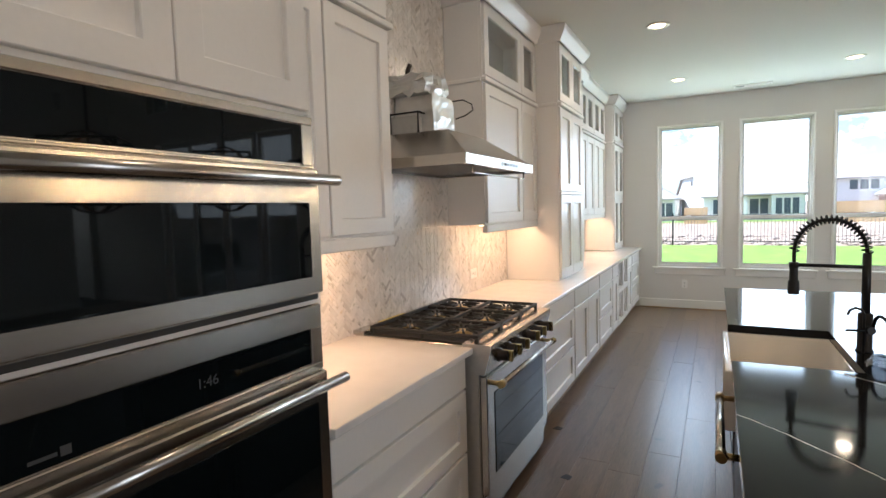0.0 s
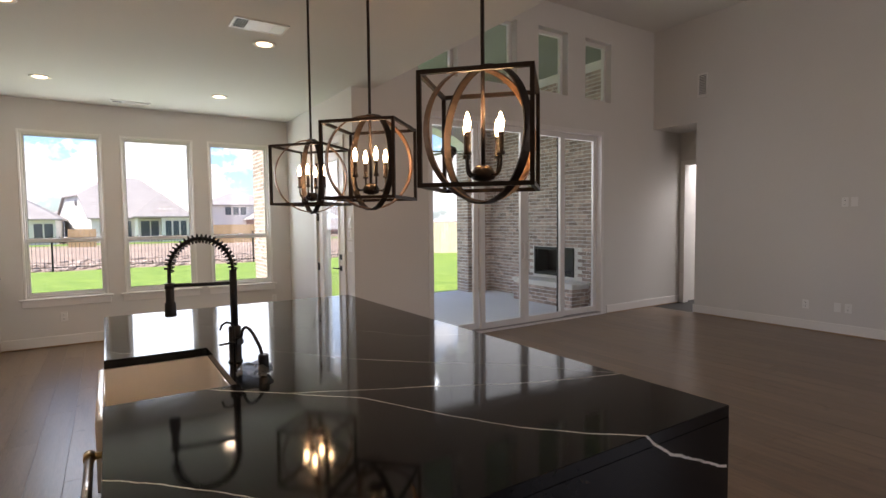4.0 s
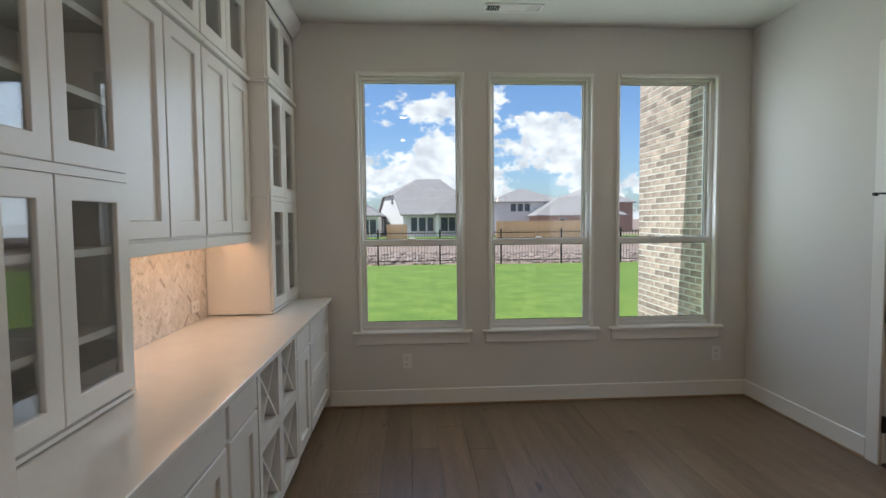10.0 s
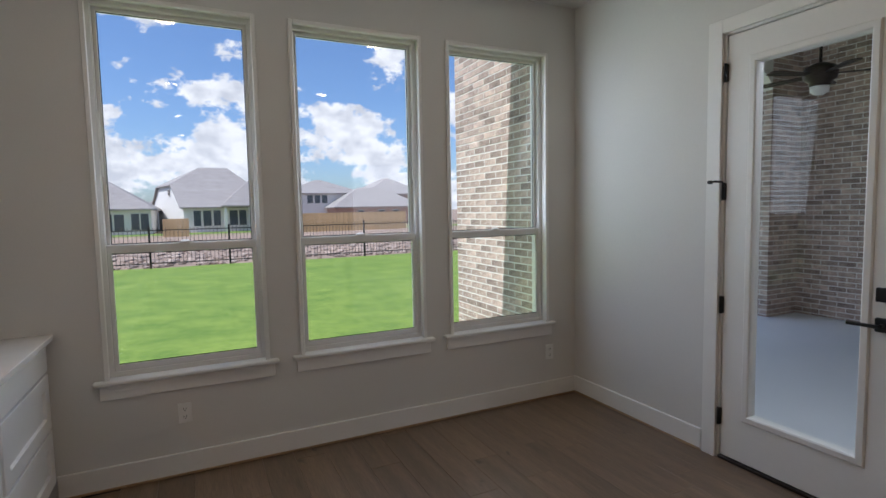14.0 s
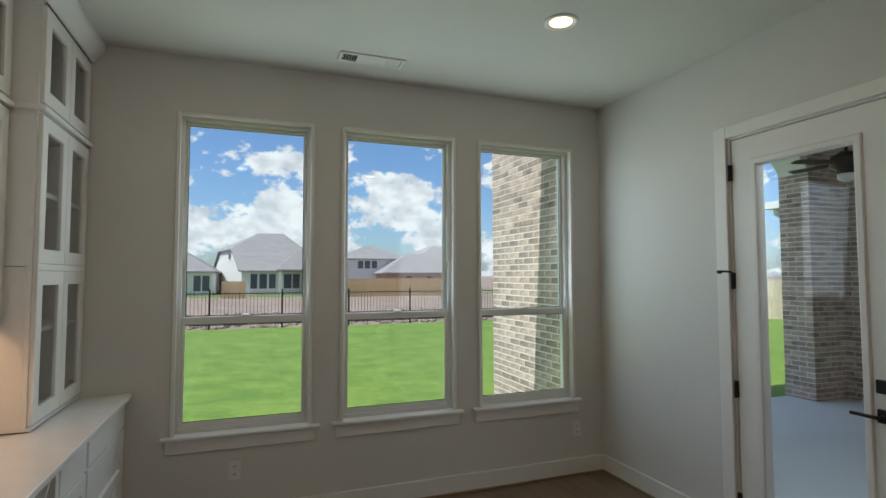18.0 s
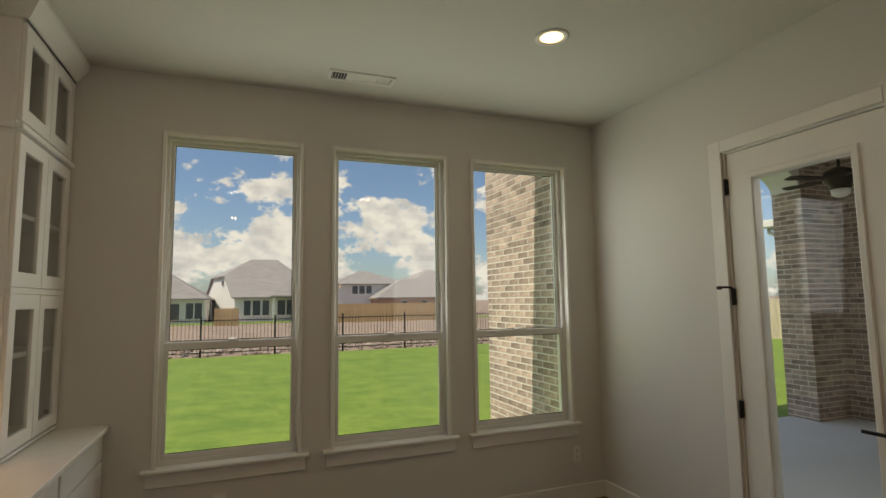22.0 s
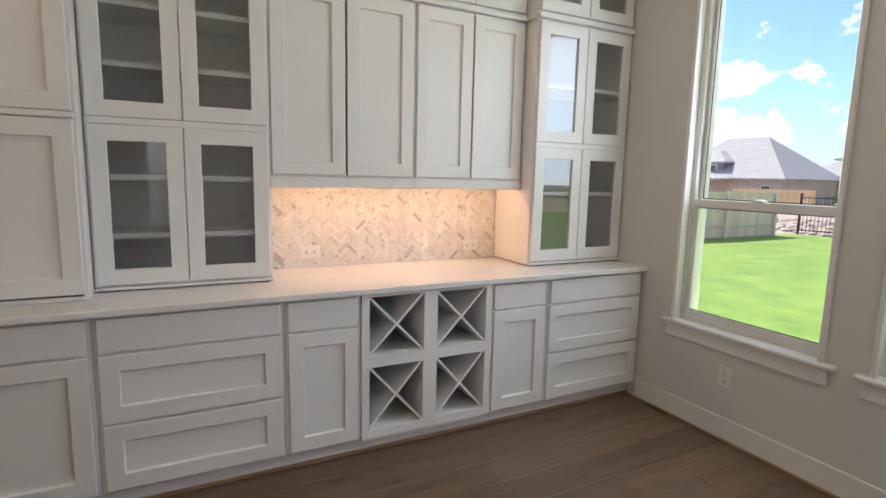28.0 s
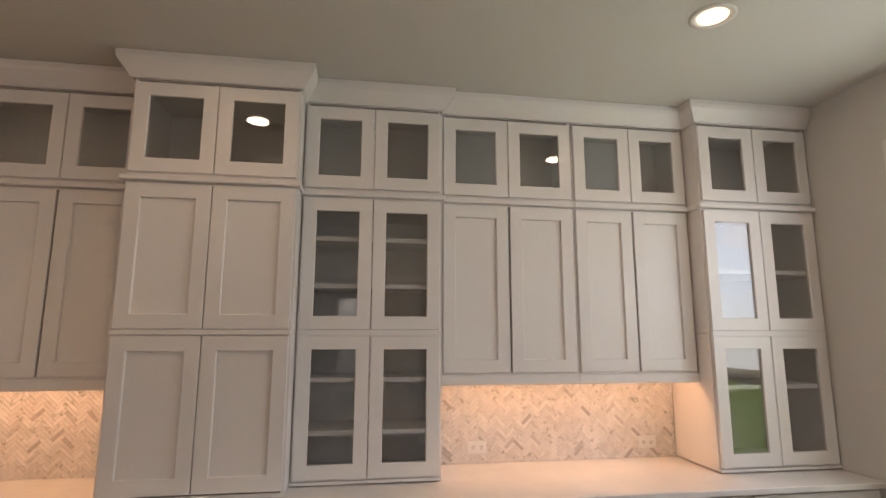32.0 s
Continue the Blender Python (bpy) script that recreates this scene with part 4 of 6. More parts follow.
# ---- hood ----
def range_hood():
    h = thing("range_hood", (-1.4, 2.5, 1.78), "steel canopy range hood with foil-wrapped blower, no chimney", "range hood")
    a, b, xf = 2.0, 3.005, -1.01
    z0, z1, z2 = 1.787, 1.836, 2.0
    c = bmesh.new()
    ca, cb, cx = 2.265, 2.74, -1.24
    lo = [(XW + 0.016, a), (xf, a), (xf, b), (XW + 0.016, b)]
    hi = [(XW + 0.016, ca), (cx, ca), (cx, cb), (XW + 0.016, cb)]
    rings = [[c.verts.new((x, y, z)) for x, y in pts] for pts, z in ((lo, z0), (lo, z1), (hi, z2))]
    for p, q in zip(rings, rings[1:]):
        for k in range(4):
            c.faces.new((p[k], p[(k + 1) % 4], q[(k + 1) % 4], q[k]))
    c.faces.new(rings[2])
    inner = [c.verts.new((x + (0.03 if x < -1.3 else -0.03), y + (0.03 if y < 2.4 else -0.03), z0)) for x, y in lo]
    deep = [c.verts.new((v.co.x, v.co.y, z0 + 0.03)) for v in inner]
    for k in range(4):
        c.faces.new((rings[0][k], inner[k], inner[(k + 1) % 4], rings[0][(k + 1) % 4]))
        c.faces.new((inner[k], deep[k], deep[(k + 1) % 4], inner[(k + 1) % 4]))
    c.faces.new(deep)
    part("canopy", c, M_STEEL, h)
    part("control_strip", boxes((xf, xf + 0.003, 2.46, 2.74, z0 + 0.010, z1 - 0.010)), M_DARKSTEEL, h)
    for i in range(5):
        part("button", boxes((xf + 0.003, xf + 0.006, 2.50 + i * 0.045, 2.522 + i * 0.045, z0 + 0.018, z1 - 0.018)), M_BLACKGLASS, h)
    r = bmesh.new()
    tube(r, [(xf - 0.02, a + 0.12, z0 + 0.01), (xf - 0.02, a + 0.12, z0 - 0.04), (xf - 0.02, b - 0.12, z0 - 0.04), (xf - 0.02, b - 0.12, z0 + 0.01)], 0.005, 8)
    part("rail", r, M_STEEL, h)
    for i in range(14):
        y = a + 0.08 + i * (b - a - 0.16) / 13
        part("filter_slat", boxes((XW + 0.08, xf - 0.06, y - 0.012, y + 0.012, z0 + 0.012, z0 + 0.02)), M_STEEL, h)

    def crumpled(x0, x1, y0, y1, za, zb, cuts, amount):
        bm = bmesh.new()
        box(bm, x0, x1, y0, y1, za, zb)
        bmesh.ops.subdivide_edges(bm, edges=bm.edges[:], cuts=cuts, use_grid_fill=True)
        for v in bm.verts:
            v.co += noise.noise_vector(v.co * 16) * amount + noise.noise_vector(v.co * 45) * amount * 0.4
        return bm
    # blower wrapped in foil, a wrapped elbow of duct on it, a black hanger and the loose cable
    part("blower_box", crumpled(-1.655, -1.40, 2.40, 2.67, z2 - 0.002, 2.235, 7, 0.008), M_FOIL, h, "blower box wrapped in crumpled foil")
    part("duct_elbow", crumpled(-1.655, -1.42, 2.34, 2.62, 2.236, 2.35, 7, 0.03), M_FOIL, h, "foil-wrapped duct elbow")
    part("junction_box", boxes((-1.655, -1.47, 2.335, 2.395, z2, 2.11), bevel=0.004), M_SIDESTEEL, h)
    br = bmesh.new()
    tube(br, [(-1.64, 2.325, z2), (-1.64, 2.325, 2.125), (-1.455, 2.325, 2.125), (-1.455, 2.325, z2)], 0.006, 6)
    tube(br, [(-1.455, 2.325, 2.125), (-1.455, 2.42, 2.125)], 0.006, 6)
    part("hanger", br, M_BLACK, h)
    kn = bmesh.new()
    tube(kn, [(-1.56, 2.40, 2.33), (-1.555, 2.395, 2.38), (-1.54, 2.40, 2.415)], 0.014, 8)
    part("cable_end", kn, M_BRONZE, h)
    wire = bmesh.new()
    tube(wire, [(-1.42, 2.62, 2.22), (-1.37, 2.74, 2.25), (-1.345, 2.82, 2.235), (-1.345, 2.84, 2.20), (-1.37, 2.78, 2.16), (-1.40, 2.70, 2.13)], 0.0045, 6)
    part("cable", wire, M_BLACK, h)


M_FOIL = material("wrinkled_foil", (0.70, 0.69, 0.68), 0.34, 0.9, grain=0.1, scale=20, bump=0.5, bump_scale=40)
range_hood()

# ---- island ----
IX0, IX1, IY0, IY1 = 0.10, 1.87, 0.945, 4.225
SKY0, SKY1, SKX = 2.145, 2.868, 0.540  # sink cut-out


def black_quartz():
    """Near-black stone with thin pale veins, each a wandering line across the slab."""
    m = material("black_quartz", (0.010, 0.010, 0.011), 0.07, grain=0.3, scale=30, mottle=2, spec=0.2)
    nt = m.node_tree
    b = nt.nodes["Principled BSDF"]
    base = b.inputs["Base Color"].links[0].from_socket
    geo = nt.nodes.new("ShaderNodeNewGeometry")
    sp = nt.nodes.new("ShaderNodeSeparateXYZ")
    nt.links.new(geo.outputs["Position"], sp.inputs[0])
    total = None

    def calc(op, x, y=None, z=None):
        n = nt.nodes.new("ShaderNodeMath")
        n.operation = op
        for i, v in enumerate((x, y, z)):
            if v is None:
                continue
            if isinstance(v, (int, float)):
                n.inputs[i].default_value = v
            else:
                nt.links.new(v, n.inputs[i])
        return n.outputs[0]
    # each vein: its course over the slab as x, y pairs, half-width, strength
    for i, (course, w, s) in enumerate(VEINS):
        wob = node(nt, "ShaderNodeTexNoise", Scale=4.0, Detail=6.0, Roughness=0.6)
        wob.noise_dimensions = "4D"
        wob.inputs["W"].default_value = i * 3.7
        nt.links.new(geo.outputs["Position"], wob.inputs["Vector"])
        line_of = nt.nodes.new("ShaderNodeValToRGB")
        stops = line_of.color_ramp.elements
        for k, (px, py) in enumerate(course):
            e = stops[k] if k < 2 else stops.new(px / 2)
            e.position, e.color = px / 2, (py / 5, py / 5, py / 5, 1)
        nt.links.new(calc("MULTIPLY", sp.outputs["X"], 0.5), line_of.inputs[0])
        centre = calc("ADD", calc("MULTIPLY", line_of.outputs[0], 5.0), calc("MULTIPLY_ADD", wob.outputs[0], 0.07, -0.035))
        xa, xb = course[0][0], course[-1][0]
        # on the upright end the vein goes on down the slab
        run = calc("SUBTRACT", sp.outputs["Y"], calc("MULTIPLY", calc("SUBTRACT", 0.914, sp.outputs["Z"]), 0.9))
        off = calc("ABSOLUTE", calc("SUBTRACT", run, centre))
        line = calc("MINIMUM", 1.0, calc("MAXIMUM", 0.0, calc("SUBTRACT", 1.6, calc("DIVIDE", off, w))))
        inside = calc("MULTIPLY", calc("GREATER_THAN", sp.outputs["X"], xa), calc("LESS_THAN", sp.outputs["X"], xb))
        fade = node(nt, "ShaderNodeTexNoise", Scale=5.0, Detail=3.0)
        nt.links.new(geo.outputs["Position"], fade.inputs["Vector"])
        v = calc("MULTIPLY", calc("MULTIPLY", line, inside), calc("MULTIPLY", fade.outputs[0], s * 1.9))
        total = v if total is None else calc("MAXIMUM", total, v)
    mx = nt.nodes.new("ShaderNodeMix")
    mx.data_type = "RGBA"
    nt.links.new(total, mx.inputs["Factor"])
    nt.links.new(base, mx.inputs["A"])
    mx.inputs["B"].default_value = (0.80, 0.78, 0.74, 1)
    nt.links.new(mx.outputs["Result"], b.inputs["Base Color"])
    return m


VEIN_A = ((0.10, 1.53), (0.22, 1.43), (0.33, 1.31), (0.45, 1.17), (0.55, 1.06), (0.66, 0.90), (0.9, 0.55))
VEIN_B = ((0.42, 2.15), (0.64, 1.95), (0.88, 1.71), (1.01, 1.46), (1.17, 1.20), (1.30, 1.05), (1.45, 0.93), (1.55, 0.87), (1.86, 0.76))
VEIN_C = ((0.66, 1.93), (0.94, 1.78), (1.22, 1.65), (1.41, 1.54), (1.68, 1.44), (1.869, 1.38))
VEIN_D = ((0.58, 2.72), (0.78, 2.61), (0.90, 2.46), (1.06, 2.23), (1.30, 2.00), (1.60, 1.74), (1.869, 1.40))
VEIN_E = ((0.58, 3.58), (0.86, 3.26), (1.06, 3.07), (1.28, 2.87), (1.43, 2.65), (1.52, 2.48), (1.86, 2.32))
VEIN_F = ((1.12, 3.82), (1.30, 3.45), (1.42, 3.29), (1.67, 3.13), (1.86, 2.99))
VEIN_G = ((0.12, 3.07), (0.17, 2.98), (0.26, 2.93))
VEINS = ((VEIN_A, 0.0030, 1.0), (VEIN_B, 0.0036, 1.1), (VEIN_C, 0.0026, 1.0), (VEIN_D, 0.0024, 0.85), (VEIN_E, 0.0020, 0.65), (VEIN_F, 0.0018, 0.5), (VEIN_G, 0.002, 0.5))
M_STONE = black_quartz()


def island():
    c = thing("kitchen_island", ((IX0 + IX1) / 2, (IY0 + IY1) / 2, 0), "black island with drawers, doors and waterfall end", "island")
    xf = IX0 + 0.03
    part("body", boxes((xf + 0.021, SKX + 0.1, IY0 + 0.042, SKY0 - 0.02, 0.1, 0.873), (xf + 0.021, SKX + 0.1, SKY1 + 0.02, IY1 - 0.03, 0.1, 0.873), (SKX + 0.1, 1.55, IY0 + 0.042, IY1 - 0.03, 0.1, 0.873),
                       (xf + 0.021, SKX + 0.1, SKY0 - 0.02, SKY1 + 0.02, 0.1, 0.60)), M_CHARCOAL, c)
    part("toe_kick", boxes((xf + 0.08, 1.5, IY0 + 0.05, IY1 - 0.06, 0, 0.1)), M_CHARCOAL, c)
    part("waterfall_end", boxes((IX0, IX1, IY0, IY0 + 0.04, 0, 0.873)), M_STONE, c, "black quartz waterfall end")
    part("end_post", boxes((xf - 0.005, xf + 0.07, IY1 - 0.10, IY1 - 0.025, 0, 0.873), bevel=0.004), M_CHARCOAL, c)
    part("end_post", boxes((1.74, 1.815, IY1 - 0.10, IY1 - 0.025, 0, 0.873), bevel=0.004), M_CHARCOAL, c)
    for y0, y1 in ((2.90, 3.50), (3.50, 4.12)):
        slab_front(c, xf, y0 + 0.012, y1 - 0.012, 0.70, 0.862, -1, M_CHARCOAL)
        shaker(c, xf, y0 + 0.012, y1 - 0.012, 0.112, 0.688, facing=-1, mat=M_CHARCOAL)
    m = (SKY0 + SKY1) / 2
    shaker(c, xf, SKY0 - 0.01, m - 0.002, 0.112, 0.60, facing=-1, mat=M_CHARCOAL)
    shaker(c, xf, m + 0.002, SKY1 + 0.01, 0.112, 0.60, facing=-1, mat=M_CHARCOAL)
    shaker(c, xf, 1.04, 1.42, 0.112, 0.862, facing=-1, mat=M_CHARCOAL)
    return c


island()
bm = bmesh.new()
prism(bm, [(IX0, IY0), (IX1, IY0), (IX1, IY1), (IX0, IY1), (IX0, SKY1), (SKX, SKY1), (SKX, SKY0), (IX0, SKY0)], "z", 0.874, 0.914)
bmesh.ops.bevel(bm, geom=bm.edges[:], offset=0.002, segments=1, affect="EDGES")
solid("island_worktop", bm, M_STONE, "polished black quartz island top with white veins", "worktop")


def dishwasher():
    d = thing("dishwasher", (0.12, 1.74, 0), "black panelled dishwasher with steel and brass handle", "dishwasher")
    part("panel", boxes((0.115, 0.155, 1.44, 2.04, 0.11, 0.862), bevel=0.003), M_CHARCOAL, d)
    h = bmesh.new()
    tube(h, [(0.06, 1.46, 0.80), (0.06, 2.02, 0.80)], 0.013, 14)
    part("handle", h, M_STEEL, d)
    for y in (1.475, 2.005):
        e = bmesh.new()
        tube(e, [(0.118, y, 0.80), (0.058, y, 0.80)], 0.011, 10)
        lathe(e, [(0.017, -0.022), (0.017, 0.022)], (0.06, y, 0.80), 14, "y")
        part("handle_end", e, M_BRASS, d, "brass handle end")


dishwasher()


def farm_sink():
    s = thing("farmhouse_sink", (0.32, 2.51, 0.62), "white fireclay apron-front sink in the island", "sink")
    x0, x1, y0, y1, zt, zb = 0.075, SKX + 0.02, SKY0 - 0.012, SKY1 + 0.012, 0.872, 0.62
    t = 0.024
    inn = [(x0 + 0.03, y0 + t), (x1 - t, y0 + t), (x1 - t, y1 - t), (x0 + 0.03, y1 - t)]
    out = [(x0, y0), (x1, y0), (x1, y1), (x0, y1)]
    bm = bmesh.new()

    def inset(pts, o):
        return [(x + (o if x < 0.3 else -o), y + (o if y < 2.5 else -o)) for x, y in pts]
    loops = [(zb, out), (zt - 0.008, out), (zt - 0.002, inset(out, 0.003)), (zt, inset(out, 0.008)), (zt, inset(inn, -0.008)), (zt - 0.002, inset(inn, -0.003)), (zt - 0.008, inn), (zb + 0.05, inset(inn, 0.004)), (zb + 0.03, inset(inn, 0.012)), (zb + 0.022, inset(inn, 0.03))]
    rows = [[bm.verts.new((x, y, z)) for x, y in pts] for z, pts in loops]
    for p, q in zip(rows, rows[1:]):
        for k in range(4):
            bm.faces.new((p[k], p[(k + 1) % 4], q[(k + 1) % 4], q[k])).smooth = True
    bm.faces.new(rows[0][::-1])
    bm.faces.new(rows[-1])
    part("bowl", bm, M_CLAY, s)
    dr = bmesh.new()
    lathe(dr, [(0.045, zb + 0.02), (0.045, zb + 0.024), (0.03, zb + 0.022)], (0.33, 2.51, 0), 20)
    part("drain", dr, M_BLACK, s)


farm_sink()


def spring_faucet():
    fx, fy, z = 0.605, 2.50, 0.914
    f = thing("spring_faucet", (fx, fy, z), "matt black spring-neck kitchen faucet on the island", "faucet")
    b = bmesh.new()
    lathe(b, [(0.032, 0), (0.032, 0.006), (0.027, 0.01), (0.027, 0.16), (0.022, 0.165)], (fx, fy, z), 20)
    part("base", b, M_BLACK, f)
    p = bmesh.new()
    tube(p, [(fx, fy, z + 0.16), (fx, fy, z + 0.42)], 0.016, 14)
    part("post", p, M_BLACK, f)
    r = 0.128
    top = z + 0.42
    dirn = Vector((-0.98, 0.2, 0)).normalized()
    arc = []
    for i in range(33):
        a = math.pi * i / 32
        arc.append(Vector((fx, fy, top)) + dirn * (r - r * math.cos(a)) + Vector((0, 0, r * 1.12 * math.sin(a))))
    end = arc[-1]
    arc += [end + Vector((0, 0, -0.03)), end + Vector((0, 0, -0.07))]
    h = bmesh.new()
    tube(h, arc, 0.0078, 10)
    part("hose", h, M_BLACK, f)
    coil = bmesh.new()
    pts, n = [], 33 * 14
    turns = 25
    for i in range(n):
        u = i / (n - 1) * 32
        k = min(int(u), 31)
        c = arc[k].lerp(arc[k + 1], u - k)
        d = (arc[k + 1] - arc[k]).normalized()
        s = Vector((0, 0, 1)).cross(dirn).normalized()
        o = d.cross(s)
        ang = i / (n - 1) * turns * 2 * math.pi
        pts.append(c + 0.018 * (math.cos(ang) * s + math.sin(ang) * o))
    tube(coil, pts, 0.0034, 6)
    part("spring", coil, M_BLACK, f)
    w = bmesh.new()
    tip = end + Vector((0, 0, -0.07))
    lathe(w, [(0.012, 0.02), (0.017, 0.0), (0.017, -0.06), (0.022, -0.065), (0.024, -0.12), (0.02, -0.125)], tip, 16)
    part("spray_head", w, M_BLACK, f)
    a = bmesh.new()
    za = end.z - 0.06
    tube(a, [(fx, fy, za), (end.x, end.y, za)], 0.008, 10)
    lathe(a, [(0.02, za - 0.012), (0.02, za + 0.012)], (end.x, end.y, 0), 14)
    part("holder_arm", a, M_BLACK, f)
    l = bmesh.new()
    tube(l, [(fx, fy, z + 0.10), (fx + 0.012, fy - 0.055, z + 0.10)], 0.016, 12)
    tube(l, [(fx + 0.012, fy - 0.045, z + 0.10), (fx - 0.075, fy - 0.05, z + 0.095)], 0.005, 8)
    part("lever", l, M_BLACK, f)
    k = bmesh.new()
    tube(k, [(fx - 0.012, fy - 0.04, z), (fx - 0.012, fy - 0.04, z + 0.165), (fx - 0.022, fy - 0.042, z + 0.185), (fx - 0.042, fy - 0.045, z + 0.192), (fx - 0.062, fy - 0.048, z + 0.182), (fx - 0.07, fy - 0.049, z + 0.16)], 0.0055, 8)
    part("filter_spout", k, M_BLACK, f)
    g = bmesh.new()
    gx, gy = fx + 0.06, fy - 0.26
    gp = [(fx + 0.02, fy - 0.03, z + 0.11)] + [(fx + 0.02 + 0.04 * t, fy - 0.03 - 0.22 * t, z + 0.11 + 0.065 * math.sin(math.pi * 0.9 * t ** 0.6) - 0.05 * t * t) for t in (0.1, 0.2, 0.3, 0.45, 0.6, 0.75, 0.9)] + [(gx, gy, z + 0.05)]
    tube(g, gp, 0.007, 8)
    part("water_spout", g, M_BLACK, f)
    s = bmesh.new()
    lathe(s, [(0.022, z), (0.022, z + 0.07), (0.018, z + 0.08)], (gx, gy, 0), 14)
    part("spout_base", s, M_BLACK, f)


spring_faucet()


def plastic_bag():
    """A clear bag crumpled round the foot of the small spout."""
    m = bpy.data.materials.new("clear_plastic")
    m.use_nodes = True
    nt = m.node_tree
    nt.nodes.clear()
    tr = node(nt, "ShaderNodeBsdfTransparent", Color=(0.45, 0.46, 0.48, 1))
    gl = node(nt, "ShaderNodeBsdfGlossy", Roughness=0.1)
    mx = node(nt, "ShaderNodeMixShader", Fac=0.2)
    out = nt.nodes.new("ShaderNodeOutputMaterial")
    nt.links.new(tr.outputs[0], mx.inputs[1])
    nt.links.new(gl.outputs[0], mx.inputs[2])
    nt.links.new(mx.outputs[0], out.inputs[0])
    bag = bmesh.new()
    bmesh.ops.create_icosphere(bag, subdivisions=4, radius=0.062, matrix=Matrix.Translation((0.625, 2.225, 0.935)) @ Matrix.Diagonal((1.15, 1.0, 0.5, 1)))
    for v in bag.verts:
        v.co += noise.noise_vector(v.co * 28) * 0.02 + noise.noise_vector(v.co * 80) * 0.006
        v.co.z = max(v.co.z, 0.9148)
    solid("plastic_bag", bag, m, "crumpled smoky plastic bag on the island top", "bag")


plastic_bag()


# ---- pendants ----
def cage_pendant(x, y, turn, candles, label):
    """An open square cage with two hoops, four candle lamps, a stem and a canopy."""
    zb, s, hgt = 1.662, 0.186, 0.372
    p = thing("pendant_lamp", (x, y, zb), label, "pendant lamp", "pendants over the island")
    r = 0.0075
    def bar(*row):
        part("cage_bar", boxes(row), M_BRONZE, p)
    for z in (zb, zb + hgt):
        for sy in (-s, s):
            bar(x - s - r, x + s + r, y + sy - r, y + sy + r, z - r, z + r)
        for sx in (-s, s):
            bar(x + sx - r, x + sx + r, y - s + r, y + s - r, z - r, z + r)
    for sx in (-s, s):
        for sy in (-s, s):
            bar(x + sx - r, x + sx + r, y + sy - r, y + sy + r, zb + r, zb + hgt - r)
    cz, rr = zb + hgt / 2, 0.243
    for k, ang in enumerate((radians(45), radians(135))):
        d = Vector((math.cos(ang), math.sin(ang), 0))
        n = Vector((-d.y, d.x, 0))
        hoop = bmesh.new()
        rad = rr - k * 0.006
        rows = []
        for i in range(56):
            a = i * 2 * math.pi / 56
            out = d * math.cos(a) + Vector((0, 0, 1)) * math.sin(a)
            c = Vector((x, y, cz)) + out * rad
            rows.append([hoop.verts.new(c + n * u + out * v) for u, v in ((-0.016, -0.003), (0.016, -0.003), (0.016, 0.003), (-0.016, 0.003))])
        for i in range(56):
            q, w = rows[i], rows[(i + 1) % 56]
            for j in range(4):
                hoop.faces.new((q[j], q[(j + 1) % 4], w[(j + 1) % 4], w[j]))
        part("hoop", hoop, M_BRONZE if k == 0 else M_BRONZEIN, p)
    st = bmesh.new()
    tube(st, [(x, y, zb + 0.06), (x, y, ZC - 0.02)], 0.0075, 10)
    part("stem", st, M_BRONZE, p)
    cn = bmesh.new()
    lathe(cn, [(0.065, ZC - 0.03), (0.068, ZC - 0.02), (0.068, ZC - 0.001)], (x, y, 0), 24)
    part("canopy", cn, M_BRONZE, p)
    hub = bmesh.new()
    lathe(hub, [(0.012, zb + 0.02), (0.04, zb + 0.03), (0.045, zb + 0.05), (0.03, zb + 0.075), (0.012, zb + 0.08)], (x, y, 0), 20)
    part("hub", hub, M_BRONZE, p)
    for i in range(4):
        a = radians(candles - turn + 90 * i)
        cx, cy = x + 0.082 * math.cos(a), y + 0.082 * math.sin(a)
        ar = bmesh.new()
        tube(ar, [(x + 0.03 * math.cos(a), y + 0.03 * math.sin(a), zb + 0.045), (x + 0.062 * math.cos(a), y + 0.062 * math.sin(a), zb + 0.043), (x + 0.076 * math.cos(a), y + 0.076 * math.sin(a), zb + 0.055), (cx, cy, zb + 0.08), (cx, cy, zb + 0.12)], 0.0055, 8)
        arm = part("arm", ar, M_BRONZE, p)
        sl = bmesh.new()
        lathe(sl, [(0.014, zb + 0.11), (0.014, zb + 0.12), (0.0105, zb + 0.125), (0.0105, zb + 0.19)], (cx, cy, 0), 14)
        part("candle_sleeve", sl, M_BRONZE, arm)
        bl = bmesh.new()
        lathe(bl, [(0.006, zb + 0.19), (0.008, zb + 0.198), (0.0118, zb + 0.214), (0.0115, zb + 0.226), (0.0065, zb + 0.246), (0.002, zb + 0.258)], (cx, cy, 0), 14)
        part("bulb", bl, M_BULB, arm, "lit clear candle bulb")
    p.rotation_euler.z = radians(turn)


for px, py, turn, candles in ((1.285, 1.53, 44, 11), (1.295, 2.50, 44, -6), (1.295, 3.42, 40, 54)):
    cage_pendant(px, py, turn, candles, "dark bronze cage pendant with four lit candle bulbs")


